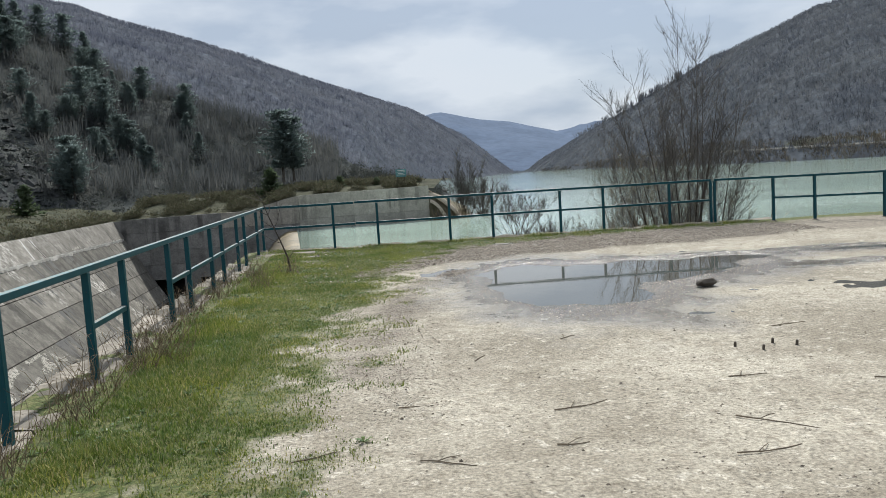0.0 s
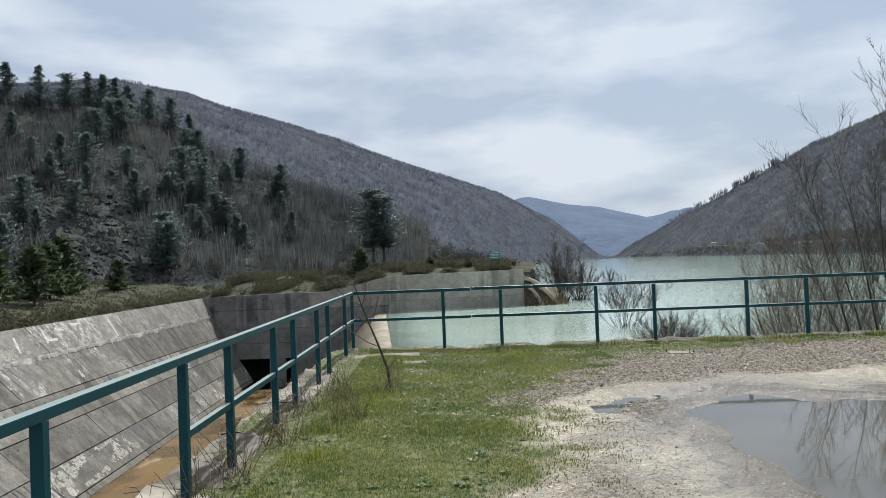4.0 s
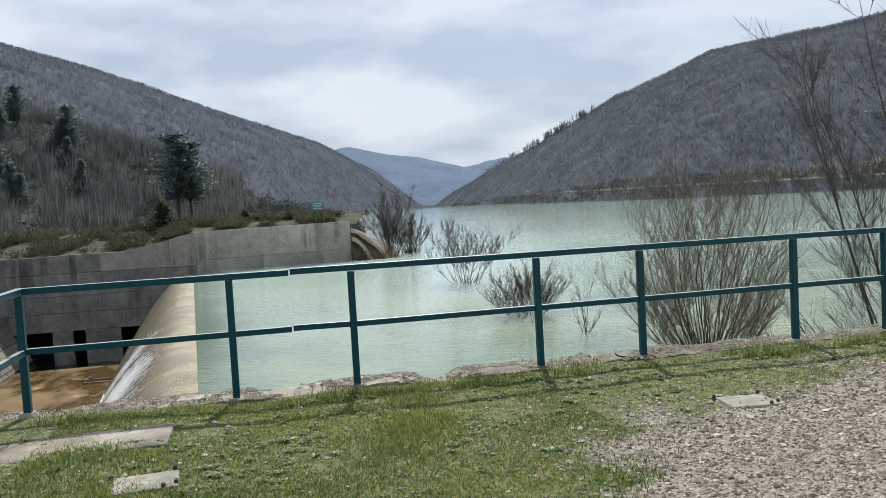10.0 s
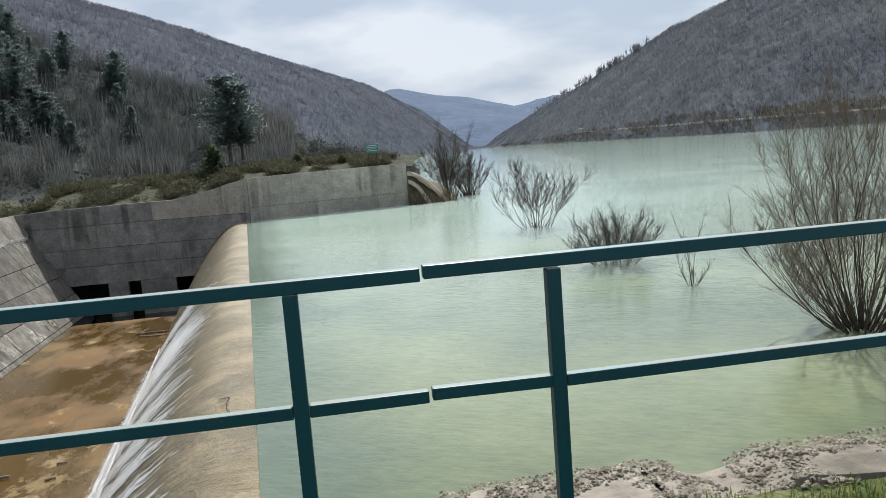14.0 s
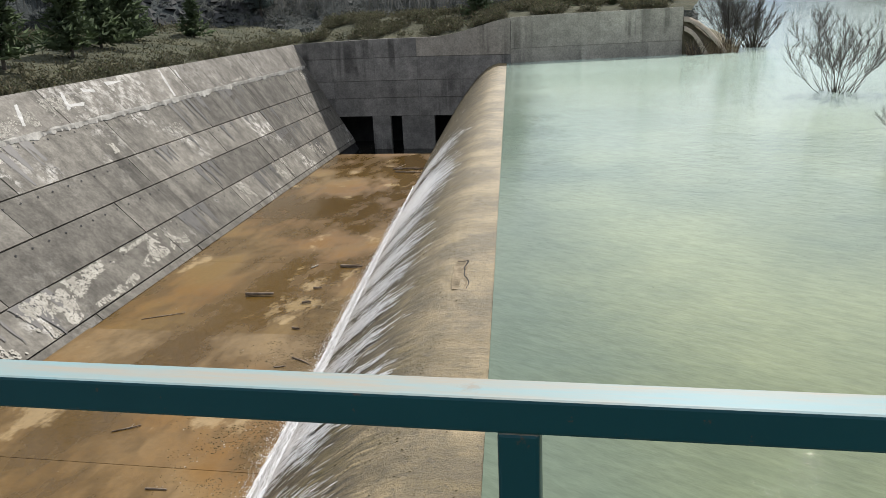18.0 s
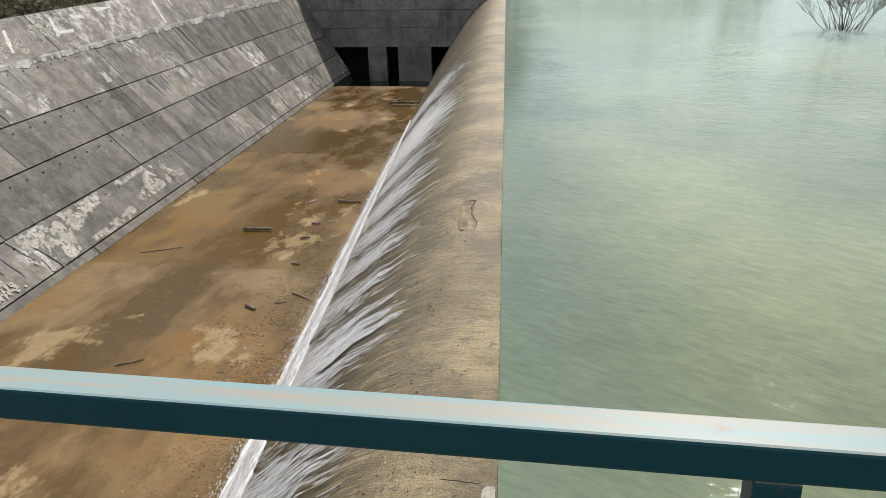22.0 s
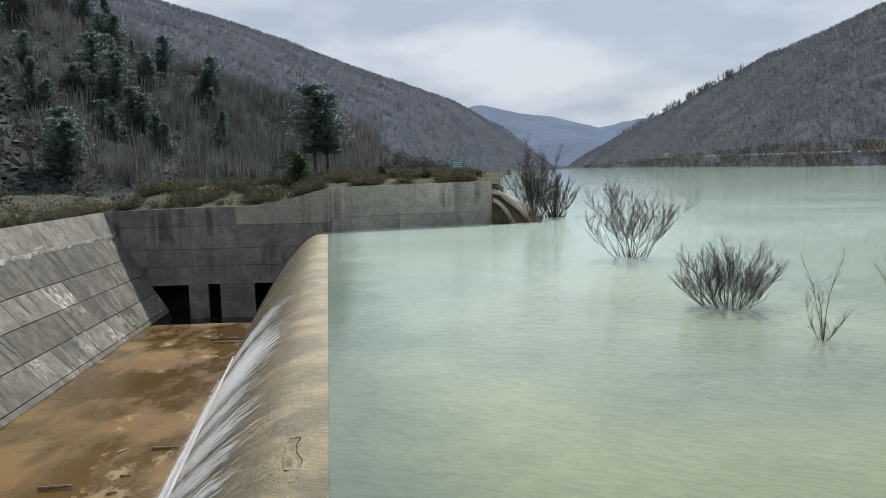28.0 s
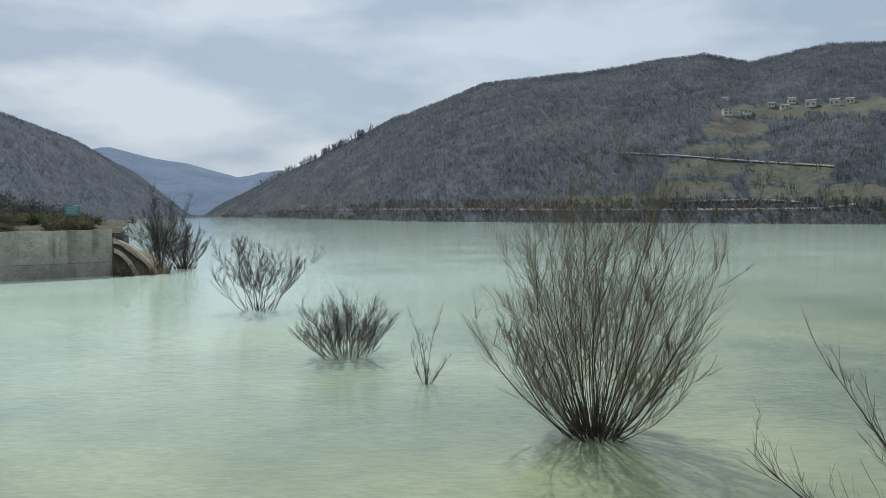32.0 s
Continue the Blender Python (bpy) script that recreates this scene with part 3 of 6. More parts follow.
def weir_material():
    """Tan crest, then brown algae with dark and pale streaks combed down the slope."""
    m, n, l, b = nodes_of("algae_stained_concrete")
    s, g = noise_tex(n, l, 0.5, 6, 0.65), noise_tex(n, l, 9, 5, 0.7)
    # streaks follow the flow: across is the place on the crest where a stream leaves, down its way along the face
    tc, xyz = n.new("ShaderNodeTexCoord"), n.new("ShaderNodeSeparateXYZ")
    l.new(tc.outputs["Object"], xyz.inputs["Vector"])

    def sums(op, a, b_, c_=0.0):
        k = n.new("ShaderNodeMath")
        k.operation = op
        for i, v in enumerate((a, b_, c_)):
            if isinstance(v, float):
                k.inputs[i].default_value = v
            else:
                l.new(v, k.inputs[i])
        return k.outputs[0]

    off = sums("SUBTRACT", sums("MULTIPLY_ADD", xyz.outputs["Y"], -0.0953, 0.5449), xyz.outputs["X"])
    past = sums("MAXIMUM", sums("SUBTRACT", off, 1.5), 0.0)
    bend = sums("MULTIPLY", sums("MULTIPLY", past, past), DRIFT)
    near = sums("DIVIDE", sums("MULTIPLY_ADD", bend, 21.0, xyz.outputs["Y"]), sums("ADD", bend, 1.0))
    across = sums("MAXIMUM", near, sums("MULTIPLY_ADD", bend, -12.0, xyz.outputs["Y"]))
    flow = n.new("ShaderNodeCombineXYZ")
    l.new(off, flow.inputs["X"])
    l.new(across, flow.inputs["Y"])

    def streaks(scale, detail, rough, along):
        k, m_ = n.new("ShaderNodeTexNoise"), n.new("ShaderNodeMapping")
        m_.inputs["Scale"].default_value = (along, 1.2, 1.0)
        l.new(flow.outputs["Vector"], m_.inputs["Vector"])
        l.new(m_.outputs["Vector"], k.inputs["Vector"])
        k.inputs["Scale"].default_value, k.inputs["Detail"].default_value, k.inputs["Roughness"].default_value = scale, detail, rough
        return k

    r, r2 = streaks(3.4, 7, 0.72, 0.11), streaks(13.0, 5, 0.68, 0.08)
    c = mixed(n, l, ramp(n, l, s.outputs["Fac"], [(0.42, 0.0), (0.58, 1.0)]), (0.118, 0.092, 0.046), (0.275, 0.212, 0.112))
    geo, sep, mr = n.new("ShaderNodeNewGeometry"), n.new("ShaderNodeSeparateXYZ"), n.new("ShaderNodeMapRange")
    l.new(geo.outputs["Position"], sep.inputs["Vector"])
    l.new(sep.outputs["Z"], mr.inputs["Value"])
    mr.inputs["From Min"].default_value, mr.inputs["From Max"].default_value = -3.62, -4.5
    speck, moss = noise_tex(n, l, 5.0, 6, 0.75), streaks(1.0, 7, 0.7, 0.35)
    low = mixed(n, l, ramp(n, l, r.outputs["Fac"], [(0.46, 0.0), (0.54, 1.0)]), (0.058, 0.046, 0.024), (0.18, 0.145, 0.083))
    low = mixed(n, l, ramp(n, l, moss.outputs["Fac"], [(0.45, 0.0), (0.58, 0.7)]), low, (0.115, 0.092, 0.034))
    low = mixed(n, l, ramp(n, l, r2.outputs["Fac"], [(0.49, 0.0), (0.55, 0.85)]), low, (0.024, 0.019, 0.011))
    c = mixed(n, l, ramp(n, l, moss.outputs["Fac"], [(0.47, 0.0), (0.58, 0.7)]), c, (0.145, 0.108, 0.044))
    c = mixed(n, l, 0.15, c, ramp(n, l, r.outputs["Fac"], [(0.42, 0.45), (0.58, 1.3)]), "MULTIPLY")
    c = mixed(n, l, ramp(n, l, mr.outputs["Result"], [(0.0, 0.0), (0.25, 0.5), (1.0, 0.95)]), c, low)
    c = mixed(n, l, ramp(n, l, speck.outputs["Fac"], [(0.56, 0.0), (0.62, 0.7)]), c, (0.085, 0.068, 0.04))
    grain, dash = noise_tex(n, l, 38, 4, 0.7), streaks(11, 6, 0.75, 0.17)
    flecked = mixed(n, l, 1.0, c, ramp(n, l, dash.outputs["Fac"], [(0.38, 0.36), (0.5, 0.95), (0.62, 1.75)]), "MULTIPLY")
    c = mixed(n, l, ramp(n, l, mr.outputs["Result"], [(0.10, 0.08), (0.4, 0.95)]), c, flecked)
    c = mixed(n, l, 0.5, c, ramp(n, l, grain.outputs["Fac"], [(0.35, 0.4), (0.65, 1.6)]), "MULTIPLY")
    c = mixed(n, l, 0.5, c, mixed(n, l, g.outputs["Fac"], 0.4, 1.6), "MULTIPLY")
    l.new(c, b.inputs["Base Color"])
    b.inputs["Roughness"].default_value = 0.5
    bumped(n, l, b, mixed(n, l, 0.5, speck.outputs["Fac"], mixed(n, l, 0.4, dash.outputs["Fac"], grain.outputs["Fac"])), 1.0, 0.08)
    return m


FLOOR, WEIR = floor_material("rust_stained_floor", (0.125, 0.077, 0.017), (0.125, 0.060, 0.004), 0.61), weir_material()
DRY_FLOOR = floor_material("silted_floor", (0.175, 0.120, 0.055), (0.145, 0.072, 0.010), 0.595)
OGEE = [(-0.25, -4.6), (-0.2, -3.66), (0.0, -3.60), (0.65, -3.59), (1.1, -3.68), (1.7, -3.98), (2.4, -4.55), (3.2, -5.45), (4.0, -6.5), (4.8, -7.7), (5.5, -8.8), (6.0, -9.6), (6.3, -10.05), (6.9, -11.2)]


def weir():
    verts, nu = [], 90
    for i in range(nu):
        y = 18.2 + (87.6 - 18.2) * i / (nu - 1)
        for s, z in OGEE:
            verts.append((crest_x(y) - s, y, z + 0.02 * fbm(y * 0.6, s * 0.8)))
    ob = mesh_ob("spillway_weir", verts, grid_faces(nu, len(OGEE)), WEIR, smooth=True)
    return tagged(ob, "rounded concrete overflow weir stained brown by algae", "weir", kind="structure")


weir()
fl = mesh_ob("floor", [(-28, -40, floor_z(-40)), (-2.4, -40, floor_z(-40)), (-2.4, 19, floor_z(19)), (crest_x(80.6), 80.6, floor_z(80.6)), (-28, 80.6, floor_z(80.6)), (crest_x(80.6), 80.6, FLOOR_Z - 1.7), (-28, 80.6, FLOOR_Z - 1.7), (-28, 19, floor_z(19))],
             [(0, 1, 2, 7), (7, 2, 3, 4), (4, 3, 5, 6)], FLOOR)
tagged(fl, "wet concrete channel floor stained rusty orange", "floor", kind="structure")


def floor_slabs():
    rnd = random.Random(6)
    ys = [-2.0, 6.6, 15.0, 23.3, 31.7, 40.0, 48.4, 56.8, 66.0, 73.5, 80.55]
    for y0, y1 in zip(ys, ys[1:]):
        up, x0, x1 = 0.03 + 0.012 * rnd.random() + (0.06 if y1 < 41 else 0.0), -23.5, -4.5
        vs = [(x, y, floor_z(y) + up) for x, y in ((x0, y0 + 0.012), (x1, y0 + 0.012), (x1, y1 - 0.012), (x0, y1 - 0.012))]
        vs += [(x, y, floor_z(y) - 0.05) for x, y, _ in vs]
        mesh_ob("slab", vs, [(0, 1, 2, 3), (0, 4, 5, 1), (1, 5, 6, 2), (2, 6, 7, 3), (3, 7, 4, 0)], DRY_FLOOR if y1 < 41 else FLOOR, fl)


floor_slabs()


def on_wall(y, v, out):
    x, z = wall_face(y, v)
    return (x + out * 0.80, y, z + out * 0.60)


def wall_crust(ob):
    """Lime crust, white paint strokes and dark run-off on the leaning wall, as thin flakes and films."""
    rnd = random.Random(41)

    def flakes(name, label, mat, spots, size, proud, cut):
        verts, faces = [], []
        for yc, vc, ry, rv, count in spots:
            for _ in range(count):
                y, v = yc + rnd.uniform(-ry, ry), vc + rnd.uniform(-rv, rv)
                edge = 1 - max(abs(y - yc) / ry, abs(v - vc) / rv)
                if fbm(y * 0.9, v * 9.0, 61.0) + 0.6 * fbm(y * 3.1, v * 30.0, 62.0) + 0.5 * min(edge, 0.5) < cut:
                    continue
                r, a, b = size * rnd.uniform(0.3, 1.2), rnd.uniform(0, 6.28), len(verts)
                for k in range(5):
                    q = r * rnd.uniform(0.5, 1.2)
                    verts.append(on_wall(y + q * math.cos(a + k * 1.257), v + q * math.sin(a + k * 1.257) / 10.4, proud(v) + rnd.uniform(0.0, 0.004)))
                faces.append(tuple(range(b, b + 5)))
        o = mesh_ob(name, verts, faces, mat, ob, label)
        o["kind"] = "stuff"

    face = lambda v: 0.235 if v > 0.787 else 0.108
    lime = surface("white_lime_crust", (0.43, 0.408, 0.355), (0.26, 0.245, 0.21), 2.0, 14, 0.9, 0.6)
    flakes("lime_crust", "white lime crust on the concrete", lime,
           [(41.5, 0.115, 3.4, 0.075, 5200), (47.3, 0.13, 2.9, 0.06, 2600), (59.5, 0.13, 0.8, 0.06, 900), (66.8, 0.13, 1.4, 0.07, 1500), (76.0, 0.12, 1.5, 0.05, 700), (33.0, 0.12, 4.0, 0.07, 3000),
            (52.0, 0.87, 2.6, 0.07, 1800), (57.0, 0.94, 1.5, 0.03, 700), (46.0, 0.86, 2.5, 0.06, 1200), (39.0, 0.6, 2.0, 0.1, 700), (70.2, 0.835, 2.6, 0.03, 900), (86.0, 0.68, 0.7, 0.10, 900), (58.0, 0.60, 1.2, 0.05, 300), (51.5, 0.62, 0.3, 0.03, 160)], 0.055, face, 0.12)
    paint = surface("white_paint_strokes", (0.56, 0.55, 0.52), (0.38, 0.37, 0.345), 3.0, 20, 0.8, 0.3)
    verts, faces = [], []
    for (y0, v0), (y1, v1), w in (((61.9, 0.985), (61.1, 0.80), 0.13), ((63.7, 0.965), (63.5, 0.90), 0.12), ((55.6, 0.96), (57.4, 0.95), 0.12), ((56.5, 0.955), (56.0, 0.86), 0.12), ((58.6, 0.905), (59.6, 0.90), 0.10),
                                  ((51.6, 0.96), (51.0, 0.86), 0.13), ((51.2, 0.88), (53.0, 0.87), 0.11), ((53.2, 0.95), (54.2, 0.93), 0.11), ((54.2, 0.93), (53.4, 0.85), 0.11), ((48.0, 0.94), (47.2, 0.83), 0.12)):
        b = len(verts)
        for k in range(9):
            u = k / 8
            y, v, t = y0 + (y1 - y0) * u, v0 + (v1 - v0) * u, w * rnd.uniform(0.6, 1.2)
            along = abs(y1 - y0) > abs(v1 - v0) * 10
            verts += [on_wall(y - (0 if along else t), v - (t / 10 if along else 0), 0.243), on_wall(y + (0 if along else t), v + (t / 10 if along else 0), 0.243)]
        faces += [(b + 2 * k, b + 2 * k + 1, b + 2 * k + 3, b + 2 * k + 2) for k in range(8)]
    o = mesh_ob("paint_strokes", verts, faces, paint, ob, "faded white paint strokes on the wall's crown")
    # the ragged white seam under the crown
    verts, faces, y, n = [], [], 20.0, 0
    while y < 87.6:
        up, down = 0.789 + 0.006 * fbm(y * 1.3, 0, 3), 0.774 - 0.010 * max(0.0, fbm(y * 2.6, 1, 5) + 0.35) - 0.022 * max(0.0, fbm(y * 0.5, 1, 8))
        verts += [on_wall(y, up, 0.255), on_wall(y, 0.784, 0.225), on_wall(y, down, 0.112)]
        y, n = y + 0.12, n + 1
    seam = surface("white_lime_seam", (0.60, 0.58, 0.53), (0.40, 0.385, 0.345), 2.5, 16, 0.9, 0.6)
    o = mesh_ob("lime_seam", verts, grid_faces(n, 3), seam, ob, "ragged white lime seam under the crown")
    damp = surface("dark_run_off_film", (0.075, 0.068, 0.058), (0.045, 0.041, 0.036), 1.2, 9, 0.6, 0.3)
    verts, faces = [], []
    for yc, half, v1, v0, count in ((52.6, 1.6, 0.20, 0.02, 16), (63.8, 1.8, 0.20, 0.03, 14), (77.8, 2.6, 0.20, 0.03, 18), (74.2, 3.4, 0.38, 0.21, 26), (45.5, 1.2, 0.78, 0.57, 7), (55.0, 1.0, 0.55, 0.39, 6), (66.0, 6.0, 0.775, 0.57, 14), (38.0, 3.0, 0.2, 0.03, 8), (58.0, 1.5, 0.38, 0.21, 7), (70.0, 12, 0.55, 0.40, 10)):
        for _ in range(count):
            y, w, top = yc + rnd.uniform(-half, half), rnd.uniform(0.04, 0.34), v1 - 0.003
            low = top - (v1 - v0) * rnd.uniform(0.35, 1.0)
            b = len(verts)
            for k in range(7):
                u = k / 6
                t = w * (1 - 0.75 * u) * rnd.uniform(0.7, 1.15)
                v, c = top + (low - top) * u, y + 0.05 * fbm(u * 3, y, 9)
                verts += [on_wall(c - t, v, 0.1085), on_wall(c + t, v, 0.1085)]
            faces += [(b + 2 * k, b + 2 * k + 1, b + 2 * k + 3, b + 2 * k + 2) for k in range(6)]
    o = mesh_ob("run_off_stain", verts, faces, damp, ob, "dark damp run-off streaks")
    o["kind"] = "stuff"


def side_wall():
    """Leaning wall: sloping body, recessed joints come from the panels laid on it."""
    verts, ys = [], [-40 + 128.6 * k / 40 for k in range(41)]
    for y in ys:
        (x0, z0), (x1, z1) = wall_face(y, -0.14), wall_face(y, 0.985)
        verts += [(x0 - 0.10, y, z0 - 0.07), (x1 - 0.10, y, z1), (x1 - 0.9, y, z1), (x1 - 0.9, y, z0)]
    faces = [(0, 3, 2, 1), (160, 161, 162, 163)]
    for k in range(40):
        a, b = 4 * k, 4 * k + 4
        faces += [(a, a + 1, b + 1, b), (a + 1, a + 2, b + 2, b + 1), (a + 2, a + 3, b + 3, b + 2)]
    ob = mesh_ob("wall_west", verts, faces, DARK)
    tagged(ob, "leaning weathered concrete wall of cast panels", "wall", kind="structure")
    rows = [0.0, 0.035, 0.20, 0.38, 0.555, 0.785, 1.0]
    rnd = random.Random(4)
    for r in range(len(rows) - 1):
        v0, v1 = rows[r], rows[r + 1]
        length = 13.0 if r == len(rows) - 2 else 9.6
        cuts, cy = [88.4], 88.4 - (0.4, 1.6, 2.3, 8.0, 7.1, 12.2)[r]
        while cy > -38:
            cuts.append(cy)
            cy -= length * (1 + 0.03 * rnd.uniform(-1, 1))
        for y1, y0 in zip(cuts, cuts[1:]):
            crown = r == len(rows) - 2
            out = (0.20 if crown else 0.07) + 0.035 * rnd.random()
            vs = []
            for yy, vv, o in ((y0 + .018, v0, 0), (y1 - .018, v0, 0), (y1 - .018, v1 - 0.0025, 0), (y0 + .018, v1 - 0.0025, 0),
                              (y0 + .034, v0 + .0012, 1), (y1 - .034, v0 + .0012, 1), (y1 - .034, v1 - .0042, 1), (y0 + .034, v1 - .0042, 1)):
                nx, nz = 0.80, 0.60
                fx, fz = wall_face(yy, vv)
                vs.append((fx + o * out * nx, yy, fz + o * out * nz))
            mesh_ob("panel", vs, [(4, 5, 6, 7), (0, 1, 5, 4), (1, 2, 6, 5), (2, 3, 7, 6), (3, 0, 4, 7)], LIME_CONCRETE if crown else CONCRETE, ob)
    wall_crust(ob)
    holes, faces = [], []
    for r in range(1, len(rows) - 2):
        vv = rows[r + 1] - 0.035
        y = 20.0
        while y < 87:
            y += rnd.uniform(0.9, 1.15)
            b = len(holes)
            for k in range(6):
                an = k * math.pi / 3
                up = 0.05 * math.sin(an)
                fx, fz = wall_face(y, vv + up / 10.6)
                holes.append((fx + 0.114 * 0.80, y + 0.05 * math.cos(an), fz + 0.114 * 0.60))
            faces.append(tuple(range(b, b + 6)))
    o = mesh_ob("tie_hole", holes, faces, DARK, ob, "small dark formwork tie holes")
    o["kind"] = "stuff"
    return ob


side_wall()


SUMP = nodes_of("dark_standing_water")
SUMP[3].inputs["Base Color"].default_value = (0.02, 0.02, 0.018, 1)
SUMP[3].inputs["Roughness"].default_value = 0.08
SUMP = SUMP[0]


def end_wall():
    """Curving end wall in cast lifts, with dark openings between piers at its foot."""
    root = new("wall_south")
    tagged(root, "tall grey concrete end wall with dark openings at its foot", "wall", kind="structure")
    lifts = [(-8.1, -6.45), (-6.42, -4.9), (-4.87, -2.85)]
    xs_left = [-29.5, -24, -20, -16, -12, -7.4]

    def slab(x0, x1, zb, zt0, zt1, proud=0.0, name="panel", mat=FAR_CONCRETE):
        n, vs = 6, []
        for i in range(n + 1):
            x = x0 + (x1 - x0) * i / n
            zt = zt0 if callable(zt0) is False else zt0(x)
            y = wall_y(x) - proud
            vs += [(x, y, zb), (x, y, zt), (x, y + 0.5 + proud, zt), (x, y + 0.5 + proud, zb)]
        fs = []
        for i in range(n):
            a, b = 4 * i, 4 * i + 4
            fs += [(a, b, b + 1, a + 1), (a + 1, b + 1, b + 2, a + 2), (a + 2, b + 2, b + 3, a + 3), (a + 3, b + 3, b, a)]
        fs += [(0, 1, 2, 3), (4 * n, 4 * n + 3, 4 * n + 2, 4 * n + 1)]
        return mesh_ob(name, vs, fs, mat, root)

    for k, (zb, zt) in enumerate(lifts):
        for x0, x1 in zip(xs_left, xs_left[1:]):
            slab(x0, x1 - 0.01, zb, zt, zt, 0.03 * (k % 2), mat=DARKER_CONCRETE)
    for x0, x1 in zip(xs_left, xs_left[1:]):
        slab(x0, x1 - 0.01, -2.82, wall_top, 0, 0.02, mat=DARKER_CONCRETE if x1 < -12 else FAR_CONCRETE)
    for x0, x1 in zip([-7.38, -3.5, 0.2, 3.8], [-3.5, 0.2, 3.8, 7.3]):
        slab(x0, x1 - 0.008, -6.0, -2.4, 0, 0.03)
        slab(x0, x1 - 0.008, -2.38, wall_top, 0)
    for x0, x1 in [(-20.5, -18.8), (-17.7, -14.6), (-12.6, -7.4)]:
        slab(x0, x1, FLOOR_Z - 1.8, -8.12, 0, 0.0, "pier", DARKER_CONCRETE)
    # back and roof of the openings, their shade put into the dark colour
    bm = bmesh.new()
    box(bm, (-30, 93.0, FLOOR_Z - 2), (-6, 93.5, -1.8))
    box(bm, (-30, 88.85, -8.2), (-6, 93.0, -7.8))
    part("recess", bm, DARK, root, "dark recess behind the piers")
    bm = bmesh.new()
    box(bm, (-26.5, 80.5, FLOOR_Z - 1.2), (-8.0, 93.0, FLOOR_Z - 1.0))
    part("sump", bm, SUMP, root, "dark standing water at the foot of the wall")


end_wall()

# near abutment: the platform the camera stands on


def in_puddle(x, y):
    """Depth factor of the shallow puddles, over 0 inside."""
    d = -9.0
    for cx, cy, rx, ry, tw in ((2.6, 10.7, 1.15, 2.35, 0.0), (3.9, 11.4, 1.9, 1.35, 0.15), (5.4, 12.0, 1.1, 0.6, 0.0), (7.9, 12.2, 1.2, 0.35, -0.1), (6.6, 10.6, 0.8, 0.22, 0.1)):
        dx, dy = x - cx, y - cy
        dx, dy = dx * math.cos(tw) + dy * math.sin(tw), dy * math.cos(tw) - dx * math.sin(tw)
        wob = 1 + 0.22 * fbm(x * 1.1, y * 1.1, 3.0)
        d = max(d, 1 - math.hypot(dx / (rx * wob), dy / (ry * wob)))
    return d


def platform_z(x, y):
    z = 0.02 * fbm(x * 0.5, y * 0.5) + 0.008 * fbm(x * 2.2, y * 2.2)
    d = in_puddle(x, y)
    z += 0.03 * math.exp(-((d + 0.12) / 0.2) ** 2) - 0.05
    if d > -0.2:
        z -= 0.14 * max(0.0, d + 0.02)
    if x < -0.6:
        z += 0.04 * min(1, (-0.6 - x))
    if y > 15.0:
        z += 0.03 * min(1, (y - 15))
    return z


def lot_material():
    """Pale trodden dirt, mixed by the cover attribute with turf (red), loose gravel (green) and wet mud (blue)."""
    m, n, l, b = nodes_of("dirt_gravel_and_turf")
    at, sep = n.new("ShaderNodeAttribute"), n.new("ShaderNodeSeparateColor")
    at.attribute_name = "cover"
    l.new(at.outputs["Color"], sep.inputs["Color"])
    big, mid, fine = noise_tex(n, l, 0.55, 6, 0.65), noise_tex(n, l, 3.2, 6, 0.7), noise_tex(n, l, 38, 4, 0.7)
    grit = noise_tex(n, l, 26, 2, 0.5, None, "ShaderNodeTexVoronoi")
    dirt = mixed(n, l, ramp(n, l, big.outputs["Fac"], [(0.38, 0.0), (0.62, 1.0)]), (0.265, 0.232, 0.178), (0.43, 0.388, 0.310))
    dirt = mixed(n, l, ramp(n, l, mid.outputs["Fac"], [(0.55, 0.0), (0.64, 0.55)]), dirt, (0.26, 0.225, 0.175))
    clod = noise_tex(n, l, 11, 5, 0.7)
    dirt = mixed(n, l, ramp(n, l, clod.outputs["Fac"], [(0.55, 0.0), (0.62, 0.65)]), dirt, (0.20, 0.17, 0.127))
    dirt = mixed(n, l, ramp(n, l, clod.outputs["Fac"], [(0.36, 0.6), (0.42, 0.0)]), dirt, (0.60, 0.55, 0.46))
    gravel = mixed(n, l, grit.outputs["Color"], (0.13, 0.111, 0.086), (0.33, 0.287, 0.23))
    turf = mixed(n, l, ramp(n, l, clod.outputs["Fac"], [(0.42, 0.0), (0.58, 1.0)]), (0.062, 0.082, 0.025), (0.145, 0.145, 0.06))
    c = mixed(n, l, ramp(n, l, mixed(n, l, 0.5, sep.outputs["Green"], mid.outputs["Fac"]), [(0.44, 0.0), (0.60, 0.9)]), dirt, gravel)
    c = mixed(n, l, ramp(n, l, mixed(n, l, 0.45, sep.outputs["Red"], mid.outputs["Fac"]), [(0.38, 0.0), (0.60, 1.0)]), c, turf)
    wet = ramp(n, l, mixed(n, l, 0.35, sep.outputs["Blue"], mid.outputs["Fac"]), [(0.33, 0.0), (0.66, 1.0)])
    c = mixed(n, l, wet, c, mixed(n, l, 1.0, c, (0.36, 0.35, 0.34), "MULTIPLY"))
    c = mixed(n, l, 0.7, c, ramp(n, l, fine.outputs["Fac"], [(0.33, 0.35), (0.67, 1.55)]), "MULTIPLY")
    l.new(c, b.inputs["Base Color"])
    l.new(ramp(n, l, wet, [(0.0, 0.95), (1.0, 0.22)]), b.inputs["Roughness"])
    b.inputs["Specular IOR Level"].default_value = 0.25
    bumped(n, l, b, mixed(n, l, 0.5, fine.outputs["Fac"], mid.outputs["Fac"]), 0.9, 0.03)
    return m


LOT = lot_material()


